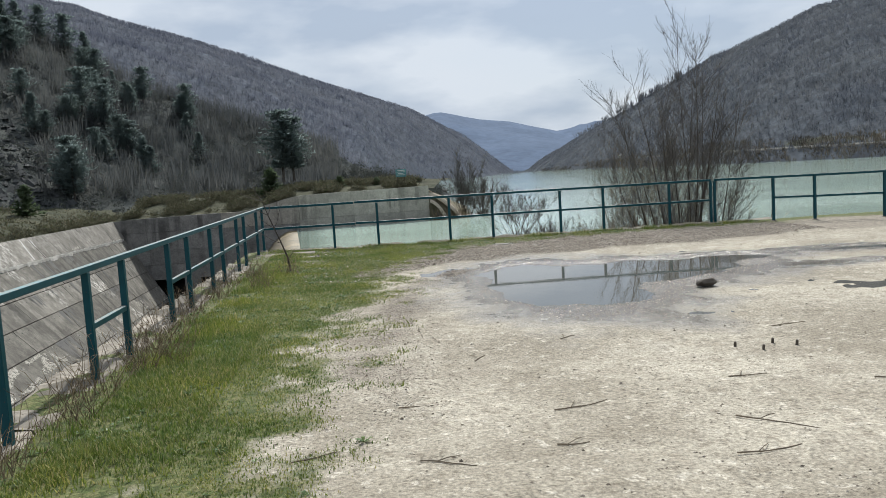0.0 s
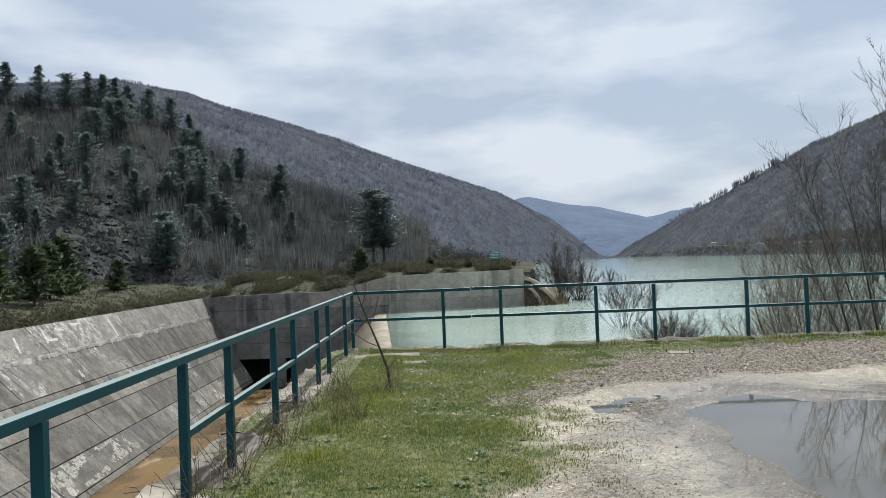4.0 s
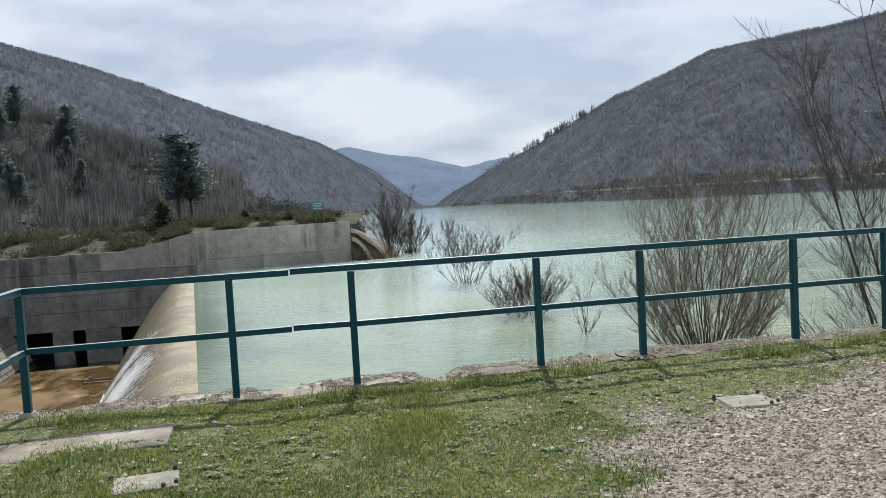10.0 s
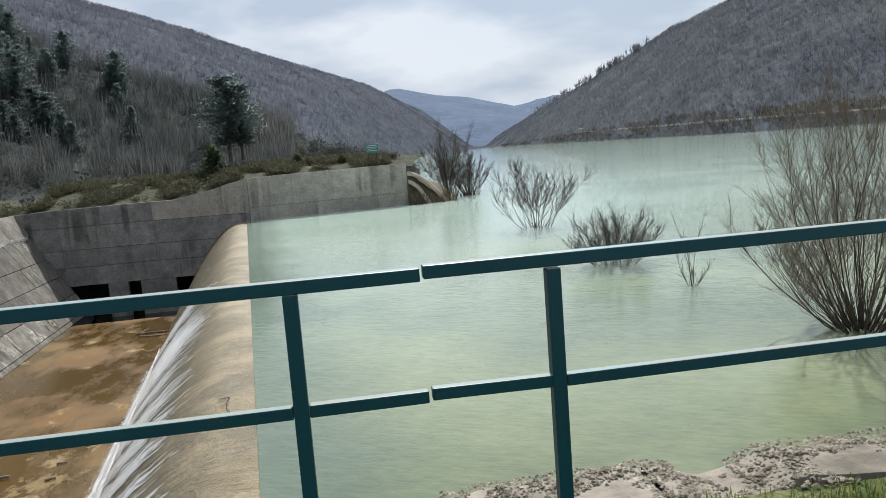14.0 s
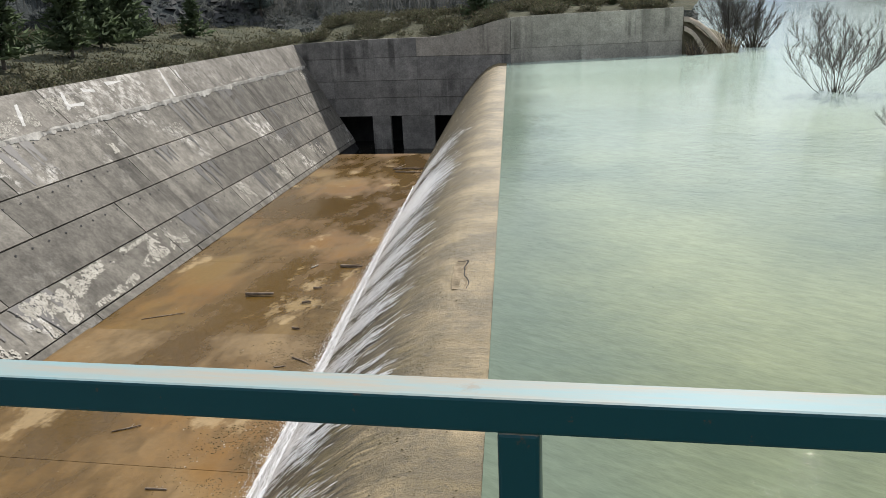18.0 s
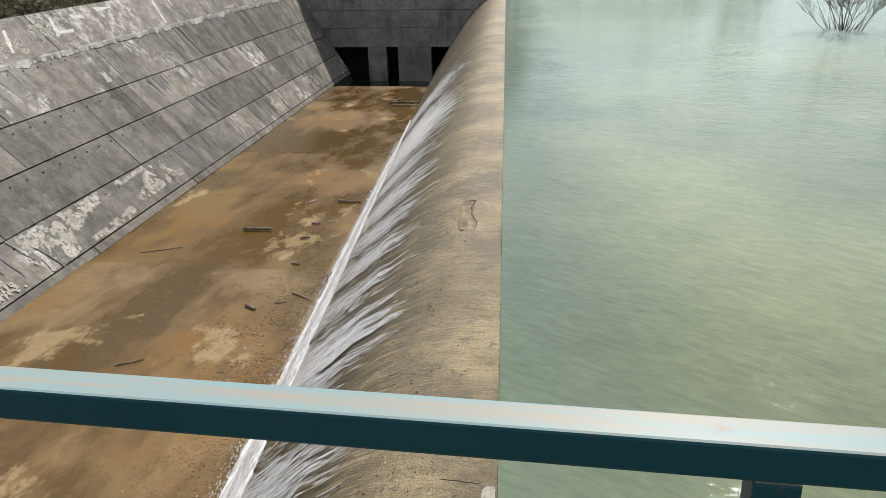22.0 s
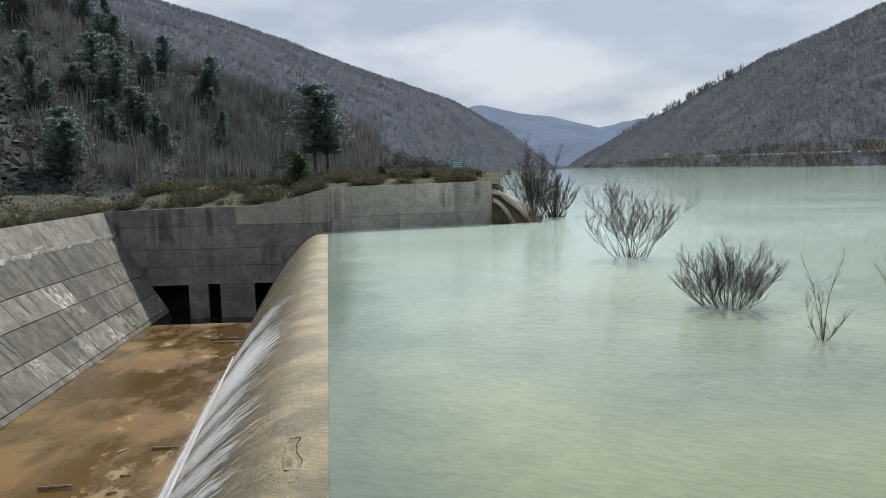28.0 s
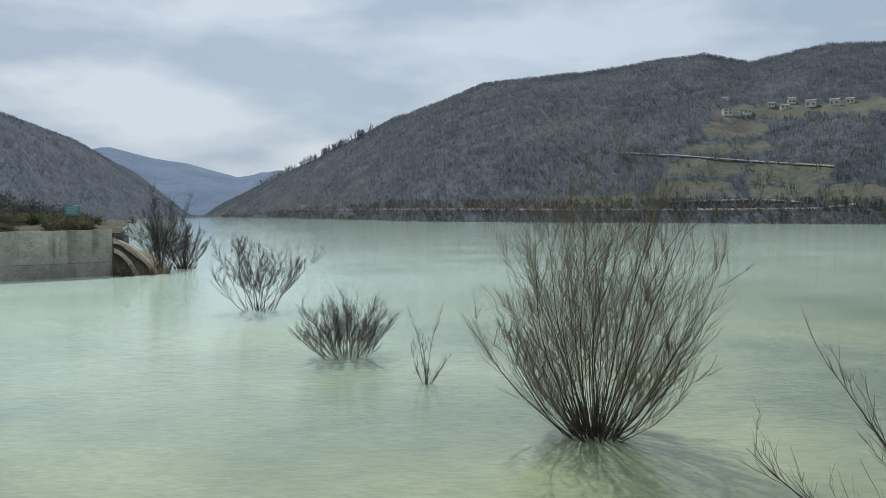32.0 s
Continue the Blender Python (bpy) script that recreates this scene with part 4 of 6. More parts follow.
def turf_cover(x, y):
    """1 on turf, 0 on bare ground, with a soft ragged edge."""
    side = interp(y, [(-10, -0.7), (4, -0.75), (6.5, -0.5), (9, -0.35), (12.2, 0.15), (13.5, 0.35), (15, 1.0), (16.5, 1.7), (20, 2.2)]) - x
    front = y - interp(x, [(-3, 10), (0, 13.5), (1.2, 15.9), (2.4, 16.55), (3.5, 16.9), (5.3, 17.2), (9, 17.5), (40, 17.7)])
    d = max(side, front) + 0.55 * fbm(x * 0.8, y * 0.8, 7.0) + 0.55 * fbm(x * 2.6, y * 2.6, 8.0)
    return max(0.0, min(1.0, 0.5 + d * 0.9))


RUTS = [([(0.1, 4.6), (-0.1, 6.6), (0.05, 8.2), (0.45, 10.0), (0.95, 11.8), (1.4, 13.0)], 0.75)]


def gravel_cover(x, y):
    """Loose stones between the turf and the trodden dirt."""
    for track, half in RUTS:
        if track[0][1] < y < track[-1][1]:
            off = abs(x - interp(y, [(b, a) for a, b in track])) / half
            if off < 1:
                rut = max(0.0, 0.62 * (1 - off) * min(1.0, (y - track[0][1]) * 0.6) + 0.55 * fbm(x * 1.6, y * 0.9, 12.0) * (1 - off))
                return min(1.0, rut)
    d = y - interp(x, [(-3, 9), (-0.5, 11.5), (0.5, 13.2), (2, 14.3), (4, 14.7), (9, 15.2), (40, 15.5)]) + 0.5 * fbm(x * 0.7, y * 0.7, 11.0)
    return max(0.0, min(1.0, 0.5 + d * 1.4))


def platform():
    xs = np.concatenate([np.linspace(-2.75, 9.5, 210), np.linspace(10, 40, 30)])
    ys = np.concatenate([np.linspace(-40, -2, 20), np.linspace(-1, 18.3, 300)])
    verts = [(x, y, platform_z(x, y)) for x in xs for y in ys]
    ob = mesh_ob("dirt_lot", verts, grid_faces(len(xs), len(ys)), LOT, smooth=True)
    cover = ob.data.color_attributes.new("cover", "FLOAT_COLOR", "POINT")
    rows = []
    for x, y, z in verts:
        wet = max(0.0, min(1.0, 1.0 + 0.95 * in_puddle(x, y))) if 0 < x < 10 and 6 < y < 15 else 0.0
        rows += [turf_cover(x, y), gravel_cover(x, y), wet, 1.0]
    cover.data.foreach_set("color", rows)
    tagged(ob, "pale compacted dirt and gravel lot with wheel ruts", "ground", kind="structure")
    bm = bmesh.new()
    box(bm, (-2.9, -40, -11), (-2.55, 18.72, -0.12))
    box(bm, (-2.5, 18.3, -11), (9.4, 18.72, -0.12))
    o = part("wall_abutment", bm, CONCRETE)
    tagged(o, "concrete abutment wall under the railing", "wall", kind="structure")


platform()
PUDDLE = nodes_of("puddle_water")
PUDDLE[3].inputs["Base Color"].default_value = (0.10, 0.095, 0.08, 1)
PUDDLE[3].inputs["Roughness"].default_value = 0.03
PUDDLE[3].inputs["IOR"].default_value = 1.33
_w = noise_tex(PUDDLE[1], PUDDLE[2], 3.0, 2, 0.5)
bumped(PUDDLE[1], PUDDLE[2], PUDDLE[3], _w.outputs["Fac"], 0.05, 0.01)
pud = mesh_ob("puddle", [(0.8, 7.4, -0.062), (9.6, 7.4, -0.062), (9.6, 13.6, -0.062), (0.8, 13.6, -0.062)], [(0, 1, 2, 3)], PUDDLE[0])
tagged(pud, "still rain puddle mirroring the sky in a rut", "puddle", kind="structure")

# ---------------------------------------------------------------- railings
FRONT_Y = 18.40


def railing(name, posts, top, skip=(), joints={}, label="", group="railings", rise=0.0, bare_end=False, start=0.0):
    """A tube railing: posts at plan points, a top rail and a middle rail in straight runs."""
    root = new(name)
    root.location = (*posts[0], 0)
    inv = Matrix.Translation((-posts[0][0], -posts[0][1], 0))
    last = posts[-1][1]
    for x, y in posts[:-1] if bare_end else posts:
        bm = bmesh.new()
        bar(bm, (x, y, -0.15), (x, y, top + rise * (y - last) - 0.0535), 0.058, 0.058, 0.005)
        bm.transform(inv)
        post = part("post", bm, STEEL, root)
        bm = bmesh.new()
        bmesh.ops.create_cone(bm, cap_ends=True, segments=10, radius1=0.085, radius2=0.06, depth=0.03, matrix=Matrix.Translation((x, y, platform_z(x, y) + 0.01)))
        bm.transform(inv)
        part("footing", bm, KERB, post)
    for nm, h, wid, hgt, gaps in (("top_rail", top - 0.0265, 0.061, 0.053, ()), ("mid_rail", top - 0.514, 0.046, 0.05, skip)):
        run = []
        for i in range(len(posts) - 1):
            a, b = (Vector((*p, h + rise * (p[1] - last))) for p in posts[i:i + 2])
            d = (b - a).normalized()
            if i == 0:
                a = a - d * start
            if i in gaps:
                continue
            if i in joints:
                m = a.lerp(b, joints[i])
                pieces = [(a, m - d * 0.007), (m + d * 0.007 + Vector((0, 0, 0.008)), b + Vector((0, 0, 0.002)))]
            else:
                pieces = [(a, b)]
            for p, q in pieces:
                p, q = (p + d * 0.031 if nm == "mid_rail" and p is a else p), (q - d * 0.031 if nm == "mid_rail" and q is b else q)
                if run and nm == "top_rail" and (run[-1][1] - p).length < 0.004 and (run[-1][1] - run[-1][0]).normalized().dot(d) > 0.9999:
                    run[-1] = (run[-1][0], q)
                else:
                    run.append((p, q))
        for p, q in run:
            bm = bmesh.new()
            bar(bm, p, q, wid, hgt, 0.005)
            bm.transform(inv)
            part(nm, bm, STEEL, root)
    return tagged(root, label, "railing", group)


LEFT_Y = (-3.4, -1.7, -0.4, 1.2, 2.4, 3.7, 5.05, 6.68, 7.66, 9.42, 10.46, 12.03, 13.0, 14.56, 15.47, 17.3, 18.367)
railing("railing", [(-2.315 - 0.0051 * y, y) for y in LEFT_Y], 1.055, skip=(0, 1, 2, 3, 4, 5, 6, 8), rise=0.0065, bare_end=True,
        label="teal-painted steel tube railing along the channel edge")
railing("railing", [(-2.418, FRONT_Y), (-0.79, FRONT_Y), (0.238, FRONT_Y), (1.94, FRONT_Y), (2.97, FRONT_Y), (4.62, FRONT_Y), (5.68, FRONT_Y), (7.33, FRONT_Y), (8.38, FRONT_Y)], 1.055,
        joints={1: 0.49}, start=0.028, label="teal-painted steel tube railing with a split joint above the lake")
railing("railing", [(8.46, FRONT_Y - 0.04), (9.63, 17.75), (10.4, 17.3), (11.75, 16.75), (12.7, 16.3), (14.1, 15.6)], 1.055, skip=(0,), label="teal-painted steel tube railing bending inland")


def kerb():
    rnd = random.Random(7)
    root = new("kerb")
    tagged(root, "crumbling concrete kerb under the lake railing", "kerb", kind="structure")
    x = -2.9
    while x < 9.2:
        w = rnd.uniform(1.6, 2.4)
        verts, nu, nv = [], 24, 7
        for i in range(nu):
            xx = x + (w - 0.03) * i / (nu - 1)
            for j in range(nv):
                v = j / (nv - 1)
                y = 18.27 + 0.48 * v + (0.03 * fbm(xx * 3, v * 2, 5) if j in (0, nv - 1) else 0)
                z = -0.01 + 0.035 * fbm(xx * 2.5, y * 4, 2) - (0.22 if j in (0, nv - 1) else 0) - 0.05 * max(0, fbm(xx * 1.5, 0, 9))
                verts.append((xx, y, z))
        mesh_ob("kerb_slab", verts, grid_faces(nu, nv), KERB, root)
        x += w


kerb()


def aggregate():
    """Stones weathered out of the kerb's crumbling top."""
    rnd = random.Random(27)
    verts, faces = [], []
    for k in range(26000):
        x, y = (rnd.uniform(-2.8, 9.3), rnd.uniform(18.27, 18.74)) if k < 22000 else (rnd.uniform(-2.9, -2.25), rnd.uniform(0, 18.2))
        if fbm(x * 1.7, y * 1.7, 33.0) < -0.28:
            continue
        r = rnd.uniform(0.005, 0.016)
        z = -0.008 + 0.035 * fbm(x * 2.5, y * 4, 2) - 0.05 * max(0, fbm(x * 1.5, 0, 9))
        b, a = len(verts), rnd.uniform(0, 6.28)
        verts.extend([(x + math.cos(a + j * 1.57) * r * rnd.uniform(0.7, 1.2), y + math.sin(a + j * 1.57) * r * rnd.uniform(0.7, 1.2), z + r * rnd.uniform(-0.2, 0.4)) for j in range(4)] + [(x + r * rnd.uniform(-0.4, 0.4), y + r * rnd.uniform(-0.4, 0.4), z + r * rnd.uniform(0.5, 0.8))])
        faces.extend([(b, b + 1, b + 4), (b + 1, b + 2, b + 4), (b + 2, b + 3, b + 4), (b + 3, b, b + 4)])
    ob = mesh_ob("kerb_stones", verts, faces, KERB_STONE)
    tagged(ob, "loose aggregate stones on the crumbling kerb", "gravel", kind="stuff")


KERB_STONE = surface("kerb_aggregate", (0.40, 0.355, 0.28), (0.14, 0.12, 0.09), 14.0, 60, 0.9, 0.4)
aggregate()



def side_kerb():
    """Broken concrete strip under the railing along the channel."""
    rnd = random.Random(17)
    root = new("kerb")
    tagged(root, "broken earth-covered concrete kerb along the channel edge", "kerb", kind="structure")
    y = -6.0
    while y < 18.1:
        w = min(rnd.uniform(1.6, 2.6), 18.25 - y)
        verts, nu, nv = [], 24, 7
        for i in range(nu):
            yy = y + (w - 0.03) * i / (nu - 1)
            for j in range(nv):
                v = j / (nv - 1)
                x = -2.92 + 0.72 * v + (0.05 * fbm(yy * 3, v * 2, 15) if j in (0, nv - 1) else 0)
                z = 0.015 + 0.05 * fbm(yy * 2.5, x * 4, 12) - (0.22 if j in (0, nv - 1) else 0) - 0.09 * max(0, fbm(yy * 1.2, 0, 19))
                verts.append((x, yy, z))
        mesh_ob("kerb_slab", verts, grid_faces(nu, nv), KERB, root)
        y += w + 0.001


side_kerb()

# ---------------------------------------------------------------- ground cover: grass, stones, twigs


def island_material(name, stops, rough=0.8):
    m, n, l, b = nodes_of(name)
    geo = n.new("ShaderNodeNewGeometry")
    c = ramp(n, l, geo.outputs["Random Per Island"], stops)
    g = noise_tex(n, l, 30, 3, 0.6)
    l.new(mixed(n, l, 0.4, c, mixed(n, l, g.outputs["Fac"], 0.5, 1.5), "MULTIPLY"), b.inputs["Base Color"])
    b.inputs["Roughness"].default_value, b.inputs["Specular IOR Level"].default_value = rough, 0.15 if rough > 0.7 else 0.4
    return m


GRASS = island_material("spring_grass", [(0.0, (0.068, 0.108, 0.02)), (0.45, (0.14, 0.185, 0.034)), (0.82, (0.245, 0.255, 0.065)), (1.0, (0.40, 0.34, 0.18))], 0.6)
_n, _l = GRASS.node_tree.nodes, GRASS.node_tree.links
_src = _n["Principled BSDF"].inputs["Base Color"].links[0].from_socket
_pt = noise_tex(_n, _l, 0.9, 4, 0.6)
_l.new(mixed(_n, _l, 1.0, _src, ramp(_n, _l, _pt.outputs["Fac"], [(0.36, (0.7, 0.85, 0.75)), (0.5, (1.0, 1.0, 1.0)), (0.64, (1.25, 1.2, 0.9))]), "MULTIPLY"), _n["Principled BSDF"].inputs["Base Color"])
let_light_through(GRASS, 0.4)
DRY = island_material("dry_weeds", [(0.0, (0.09, 0.065, 0.045)), (0.6, (0.19, 0.145, 0.09)), (1.0, (0.34, 0.27, 0.18))])
STONES = island_material("loose_stones", [(0.0, (0.11, 0.09, 0.07)), (0.35, (0.22, 0.18, 0.14)), (0.6, (0.34, 0.29, 0.235)), (1.0, (0.54, 0.48, 0.40))])


def grass():
    rnd = random.Random(21)
    verts, faces = [], []

    def blade(x, y, z, h, w, lean):
        a = rnd.uniform(0, 2 * math.pi)
        dx, dy = math.cos(a), math.sin(a)
        b = len(verts)
        ox, oy = dx * lean * h, dy * lean * h
        verts.extend([(x - dy * w, y + dx * w, z), (x + dy * w, y - dx * w, z), (x + ox * 0.4 - dy * w * 0.7, y + oy * 0.4 + dx * w * 0.7, z + h * 0.6),
                      (x + ox * 0.4 + dy * w * 0.7, y + oy * 0.4 - dx * w * 0.7, z + h * 0.6), (x + ox, y + oy, z + h)])
        faces.extend([(b, b + 1, b + 3, b + 2), (b + 2, b + 3, b + 4)])

    made = 0
    while made < 225000:
        y = rnd.uniform(-1, 18.35)
        x = rnd.uniform(-2.5, 9.5) if rnd.random() < 0.45 else rnd.uniform(-2.5, 1.8)
        t = turf_cover(x, y) * (0.06 if x < -2.08 or y > 18.2 else 1.0)
        patch = 0.8 + 1.1 * fbm(x * 1.3, y * 1.3, 31.0)
        if rnd.random() > t * max(0.05, min(1, patch)):
            continue
        tall = 1.0 + 1.3 * max(0, fbm(x * 0.9, y * 0.9, 40.0)) + (0.9 if x < -1.2 and y < 9 else 0.25 if x < -1.5 else 0)
        blade(x, y, platform_z(x, y) - 0.005, rnd.uniform(0.008, 0.028) * tall, rnd.uniform(0.0025, 0.005), rnd.uniform(0.2, 1.0))
        made += 1
    clumps = [(rnd.uniform(-2.3, 9.4), rnd.choice((18.15, 18.05, 17.95)) + rnd.uniform(-0.12, 0.1)) for _ in range(64)] + [(rnd.uniform(-2.1, -1.6), rnd.uniform(-0.5, 14)) for _ in range(90)]
    for cx, cy in clumps:
        size = rnd.uniform(0.5, 1.3)
        for _ in range(int(90 * size)):
            x, y = rnd.gauss(cx, 0.10 * size), min(18.24, rnd.gauss(cy, 0.06 * size))
            blade(x, y, platform_z(x, y) - 0.005, rnd.uniform(0.03, 0.10) * size, rnd.uniform(0.002, 0.004), rnd.uniform(0.1, 0.7))
    ob = mesh_ob("grass", verts, faces, GRASS)
    tagged(ob, "short patchy spring grass on the verge", "grass", kind="stuff")


grass()


def pebbles():
    rnd = random.Random(22)
    verts, faces = [], []
    made = 0
    while made < 85000:
        if rnd.random() < 0.72:
            x, y = rnd.uniform(-2.4, 9.5), rnd.uniform(5, 18.2)
            keep = gravel_cover(x, y) * (1 - 0.92 * turf_cover(x, y))
        else:
            x, y = rnd.uniform(-2.4, 9.5), rnd.uniform(0, 15)
            keep = 0.10 + 0.5 * max(0, fbm(x * 0.8, y * 0.8, 51.0)) + 0.5 * (1 if -0.25 < in_puddle(x, y) < 0.0 else 0)
            keep *= 1 - 0.85 * turf_cover(x, y)
        if rnd.random() > keep:
            continue
        r = rnd.uniform(0.005, 0.017) if rnd.random() < 0.96 else rnd.uniform(0.018, 0.032)
        r *= 1.0 if gravel_cover(x, y) > 0.4 and y > 12 else 0.55
        z = platform_z(x, y)
        b = len(verts)
        a = rnd.uniform(0, 6.28)
        for k in range(4):
            s = r * rnd.uniform(0.7, 1.3)
            verts.append((x + math.cos(a + k * 1.57) * s, y + math.sin(a + k * 1.57) * s * 0.8, z + r * rnd.uniform(0.0, 0.3)))
        verts.append((x + r * rnd.uniform(-0.3, 0.3), y + r * rnd.uniform(-0.3, 0.3), z + r * rnd.uniform(0.5, 0.9)))
        faces.extend([(b, b + 1, b + 4), (b + 1, b + 2, b + 4), (b + 2, b + 3, b + 4), (b + 3, b, b + 4)])
        made += 1
    ob = mesh_ob("gravel", verts, faces, STONES)
    tagged(ob, "scattered loose grey gravel stones", "gravel", kind="stuff")


pebbles()


def rosettes():
    """Low broad-leaved weeds among the grass."""
    rnd = random.Random(28)
    verts, faces = [], []
    made = 0
    while made < 950:
        x, y = rnd.uniform(-2.3, 8.5), rnd.uniform(0.5, 18.1)
        if rnd.random() > turf_cover(x, y) or (fbm(x * 0.8, y * 0.8, 61.0) < 0.05 and y < 17.4):
            continue
        made += 1
        z, n, size = platform_z(x, y), rnd.randrange(5, 9), rnd.uniform(0.02, 0.055)
        for k in range(n):
            a = 6.283 * k / n + rnd.uniform(-0.3, 0.3)
            ln, w, up = size * rnd.uniform(0.7, 1.2), size * 0.26, rnd.uniform(0.25, 0.8)
            dx, dy = math.cos(a), math.sin(a)
            b = len(verts)
            verts.extend([(x, y, z), (x + dx * ln * 0.6 - dy * w, y + dy * ln * 0.6 + dx * w, z + ln * up * 0.7), (x + dx * ln * 0.6 + dy * w, y + dy * ln * 0.6 - dx * w, z + ln * up * 0.7), (x + dx * ln, y + dy * ln, z + ln * up * 0.75)])
            faces.extend([(b, b + 1, b + 2), (b + 1, b + 3, b + 2)])
    leaves = let_light_through(island_material("weed_leaves", [(0.0, (0.045, 0.085, 0.02)), (0.6, (0.085, 0.14, 0.03)), (1.0, (0.16, 0.20, 0.05))], 0.5), 0.3)
    ob = mesh_ob("weed_rosettes", verts, faces, leaves)
    tagged(ob, "dark green broad-leaved weeds among the grass", "weeds", kind="stuff")


rosettes()

# ---------------------------------------------------------------- bare shrubs and trees


def tube(verts, faces, pts, r0, r1, sides=4):
    base = len(verts)
    n = len(pts)
    for i, p in enumerate(pts):
        d = (pts[min(i + 1, n - 1)] - pts[max(i - 1, 0)]).normalized()
        s = d.cross(Vector((0.31, 0.2, 0.93))).normalized()
        t = s.cross(d)
        r = r0 + (r1 - r0) * i / (n - 1)
        for k in range(sides):
            a = 2 * math.pi * k / sides
            verts.append(p + s * (r * math.cos(a)) + t * (r * math.sin(a)))
    for i in range(n - 1):
        for k in range(sides):
            a, b = base + i * sides + k, base + i * sides + (k + 1) % sides
            faces.append((a, b, b + sides, a + sides))


def limb(rnd, p, d, length, bend, n=5, wob=0.08):
    pts, q, dd = [p.copy()], p.copy(), d.normalized()
    for i in range(n):
        dd = (dd + Vector((rnd.uniform(-1, 1) * wob, rnd.uniform(-1, 1) * wob, bend / n + rnd.uniform(-1, 1) * wob * 0.5))).normalized()
        q = q + dd * (length / n)
        pts.append(q.copy())
    return pts


def shrub(name, seed, at, height, width, stems, subs, twigs, label, r=0.03, group="flooded shrubs", category="shrub", thin=0.0045, twig_mat=None, wob=0.1, foot=0.06, waist=0.5,
          open_angle=58.0, sub_len=0.3, fork=0.6, first=0.25, lift=0.25, straggle=0.12, fill=(0.66, 0.92), rise=(-0.3, 0.55)):
    """A bare many-stemmed willow: stems leave a narrow foot, lean out and curve up to an egg-shaped crown; each forks into shoots and fine twigs."""
    rnd = random.Random(seed)
    v1, f1, v2, f2 = [], [], [], []
    half, zc = width * 0.5, height * waist

    def envelope(tilt):
        """Distance from the foot to the egg's shell along a direction leaning by that angle."""
        lo, hi = 0.0, height * 1.5
        for _ in range(20):
            m = (lo + hi) / 2
            x, z = m * math.sin(tilt), m * math.cos(tilt)
            rz = height - zc if z > zc else zc * 1.12
            lo, hi = (m, hi) if (x / half) ** 2 + ((z - zc) / rz) ** 2 < 1 else (lo, m)
        return lo

    for s in range(stems):
        a = 2 * math.pi * s * 0.618 + rnd.uniform(-0.35, 0.35)
        q = ((s + 0.5) / stems) ** 0.72
        tilt = radians(open_angle) * q * rnd.uniform(0.82, 1.05)
        curve = lift * math.sin(tilt) * rnd.uniform(0.6, 1.3)
        reach = envelope(tilt) * (rnd.uniform(*fill) + (straggle if rnd.random() < 0.2 else 0.0))
        start = min(1.25, tilt * (1.0 + 0.3 * lift))
        d = Vector((math.cos(a) * math.sin(start), math.sin(a) * math.sin(start), math.cos(start)))
        o = width * foot * q * rnd.uniform(0.4, 1.0)
        p0 = Vector((math.cos(a + 0.3) * o, math.sin(a + 0.3) * o, -0.2))
        pts = limb(rnd, p0, d, reach, curve, 9, wob)
        r0 = r * rnd.uniform(0.45, 1.15)
        tube(v1, f1, pts, r0, thin * 1.2, 5)
        for _ in range(subs):
            u = first + (0.97 - first) * rnd.random() ** 0.85
            i = min(9, 1 + int(u * 9))
            base = pts[i].lerp(pts[i - 1], rnd.random())
            dd = (pts[i] - pts[i - 1]).normalized()
            sd = (dd + Vector((rnd.uniform(-1, 1), rnd.uniform(-1, 1), rnd.uniform(*rise))) * fork).normalized()
            ln = reach * rnd.uniform(0.45, 1.0) * sub_len * (1.25 - 0.75 * u)
            sp = limb(rnd, base, sd, ln, 0.3, 5, 0.13)
            tube(v2, f2, sp, max(thin * 1.5, r0 * 0.22 * (1.1 - u)), thin, 3)
            for _ in range(twigs):
                k = rnd.randrange(1, 6)
                td = ((sp[k] - sp[k - 1]).normalized() + Vector((rnd.uniform(-1, 1), rnd.uniform(-1, 1), rnd.uniform(-0.3, 0.7))) * 0.7).normalized()
                tp = limb(rnd, sp[k], td, max(0.14, ln * rnd.uniform(0.2, 0.5)), 0.2, 2, 0.16)
                tube(v2, f2, tp, thin, thin * 0.5, 3)
    for _ in range(stems):
        a, q = rnd.uniform(0, 6.28), rnd.random() ** 0.5
        p0 = Vector((math.cos(a) * width * foot * q, math.sin(a) * width * foot * q, -0.2))
        tube(v1, f1, limb(rnd, p0, Vector((math.cos(a) * 0.7 * q, math.sin(a) * 0.7 * q, 1)), height * rnd.uniform(0.05, 0.2) + 0.2, 0.1, 4, 0.14), r * rnd.uniform(0.5, 1.5), thin, 5)
    root = new(name)
    root.location = at
    mesh_ob("trunk", v1, f1, BARK, root)
    mesh_ob("crown", v2, f2, twig_mat or TWIG, root, "fine bare twigs")
    return tagged(root, label, category, group)


let_light_through(TWIG, 0.3)
GREY_TWIG = surface("grey_twigs", (0.115, 0.10, 0.088), (0.065, 0.055, 0.05), 1.2, 20, 0.85, 0.2)
# grey twigs lightened so that the colour carries haze
PALE_TWIG = let_light_through(surface("hazy_grey_twigs", (0.17, 0.155, 0.14), (0.11, 0.10, 0.092), 1.2, 20, 0.85, 0.2), 0.3)
shrub("willow_shrub", 1, (11.85, 32.2, WATER_Z), 7.9, 6.4, 64, 14, 18, "large bare many-stemmed willow standing in flooded lake water", 0.022, thin=0.0027, waist=0.49, foot=0.065, open_angle=56, sub_len=0.38, fork=1.1, first=0.2, wob=0.13, lift=2.0, straggle=0.10, fill=(0.62, 0.93), rise=(-0.2, 0.9))
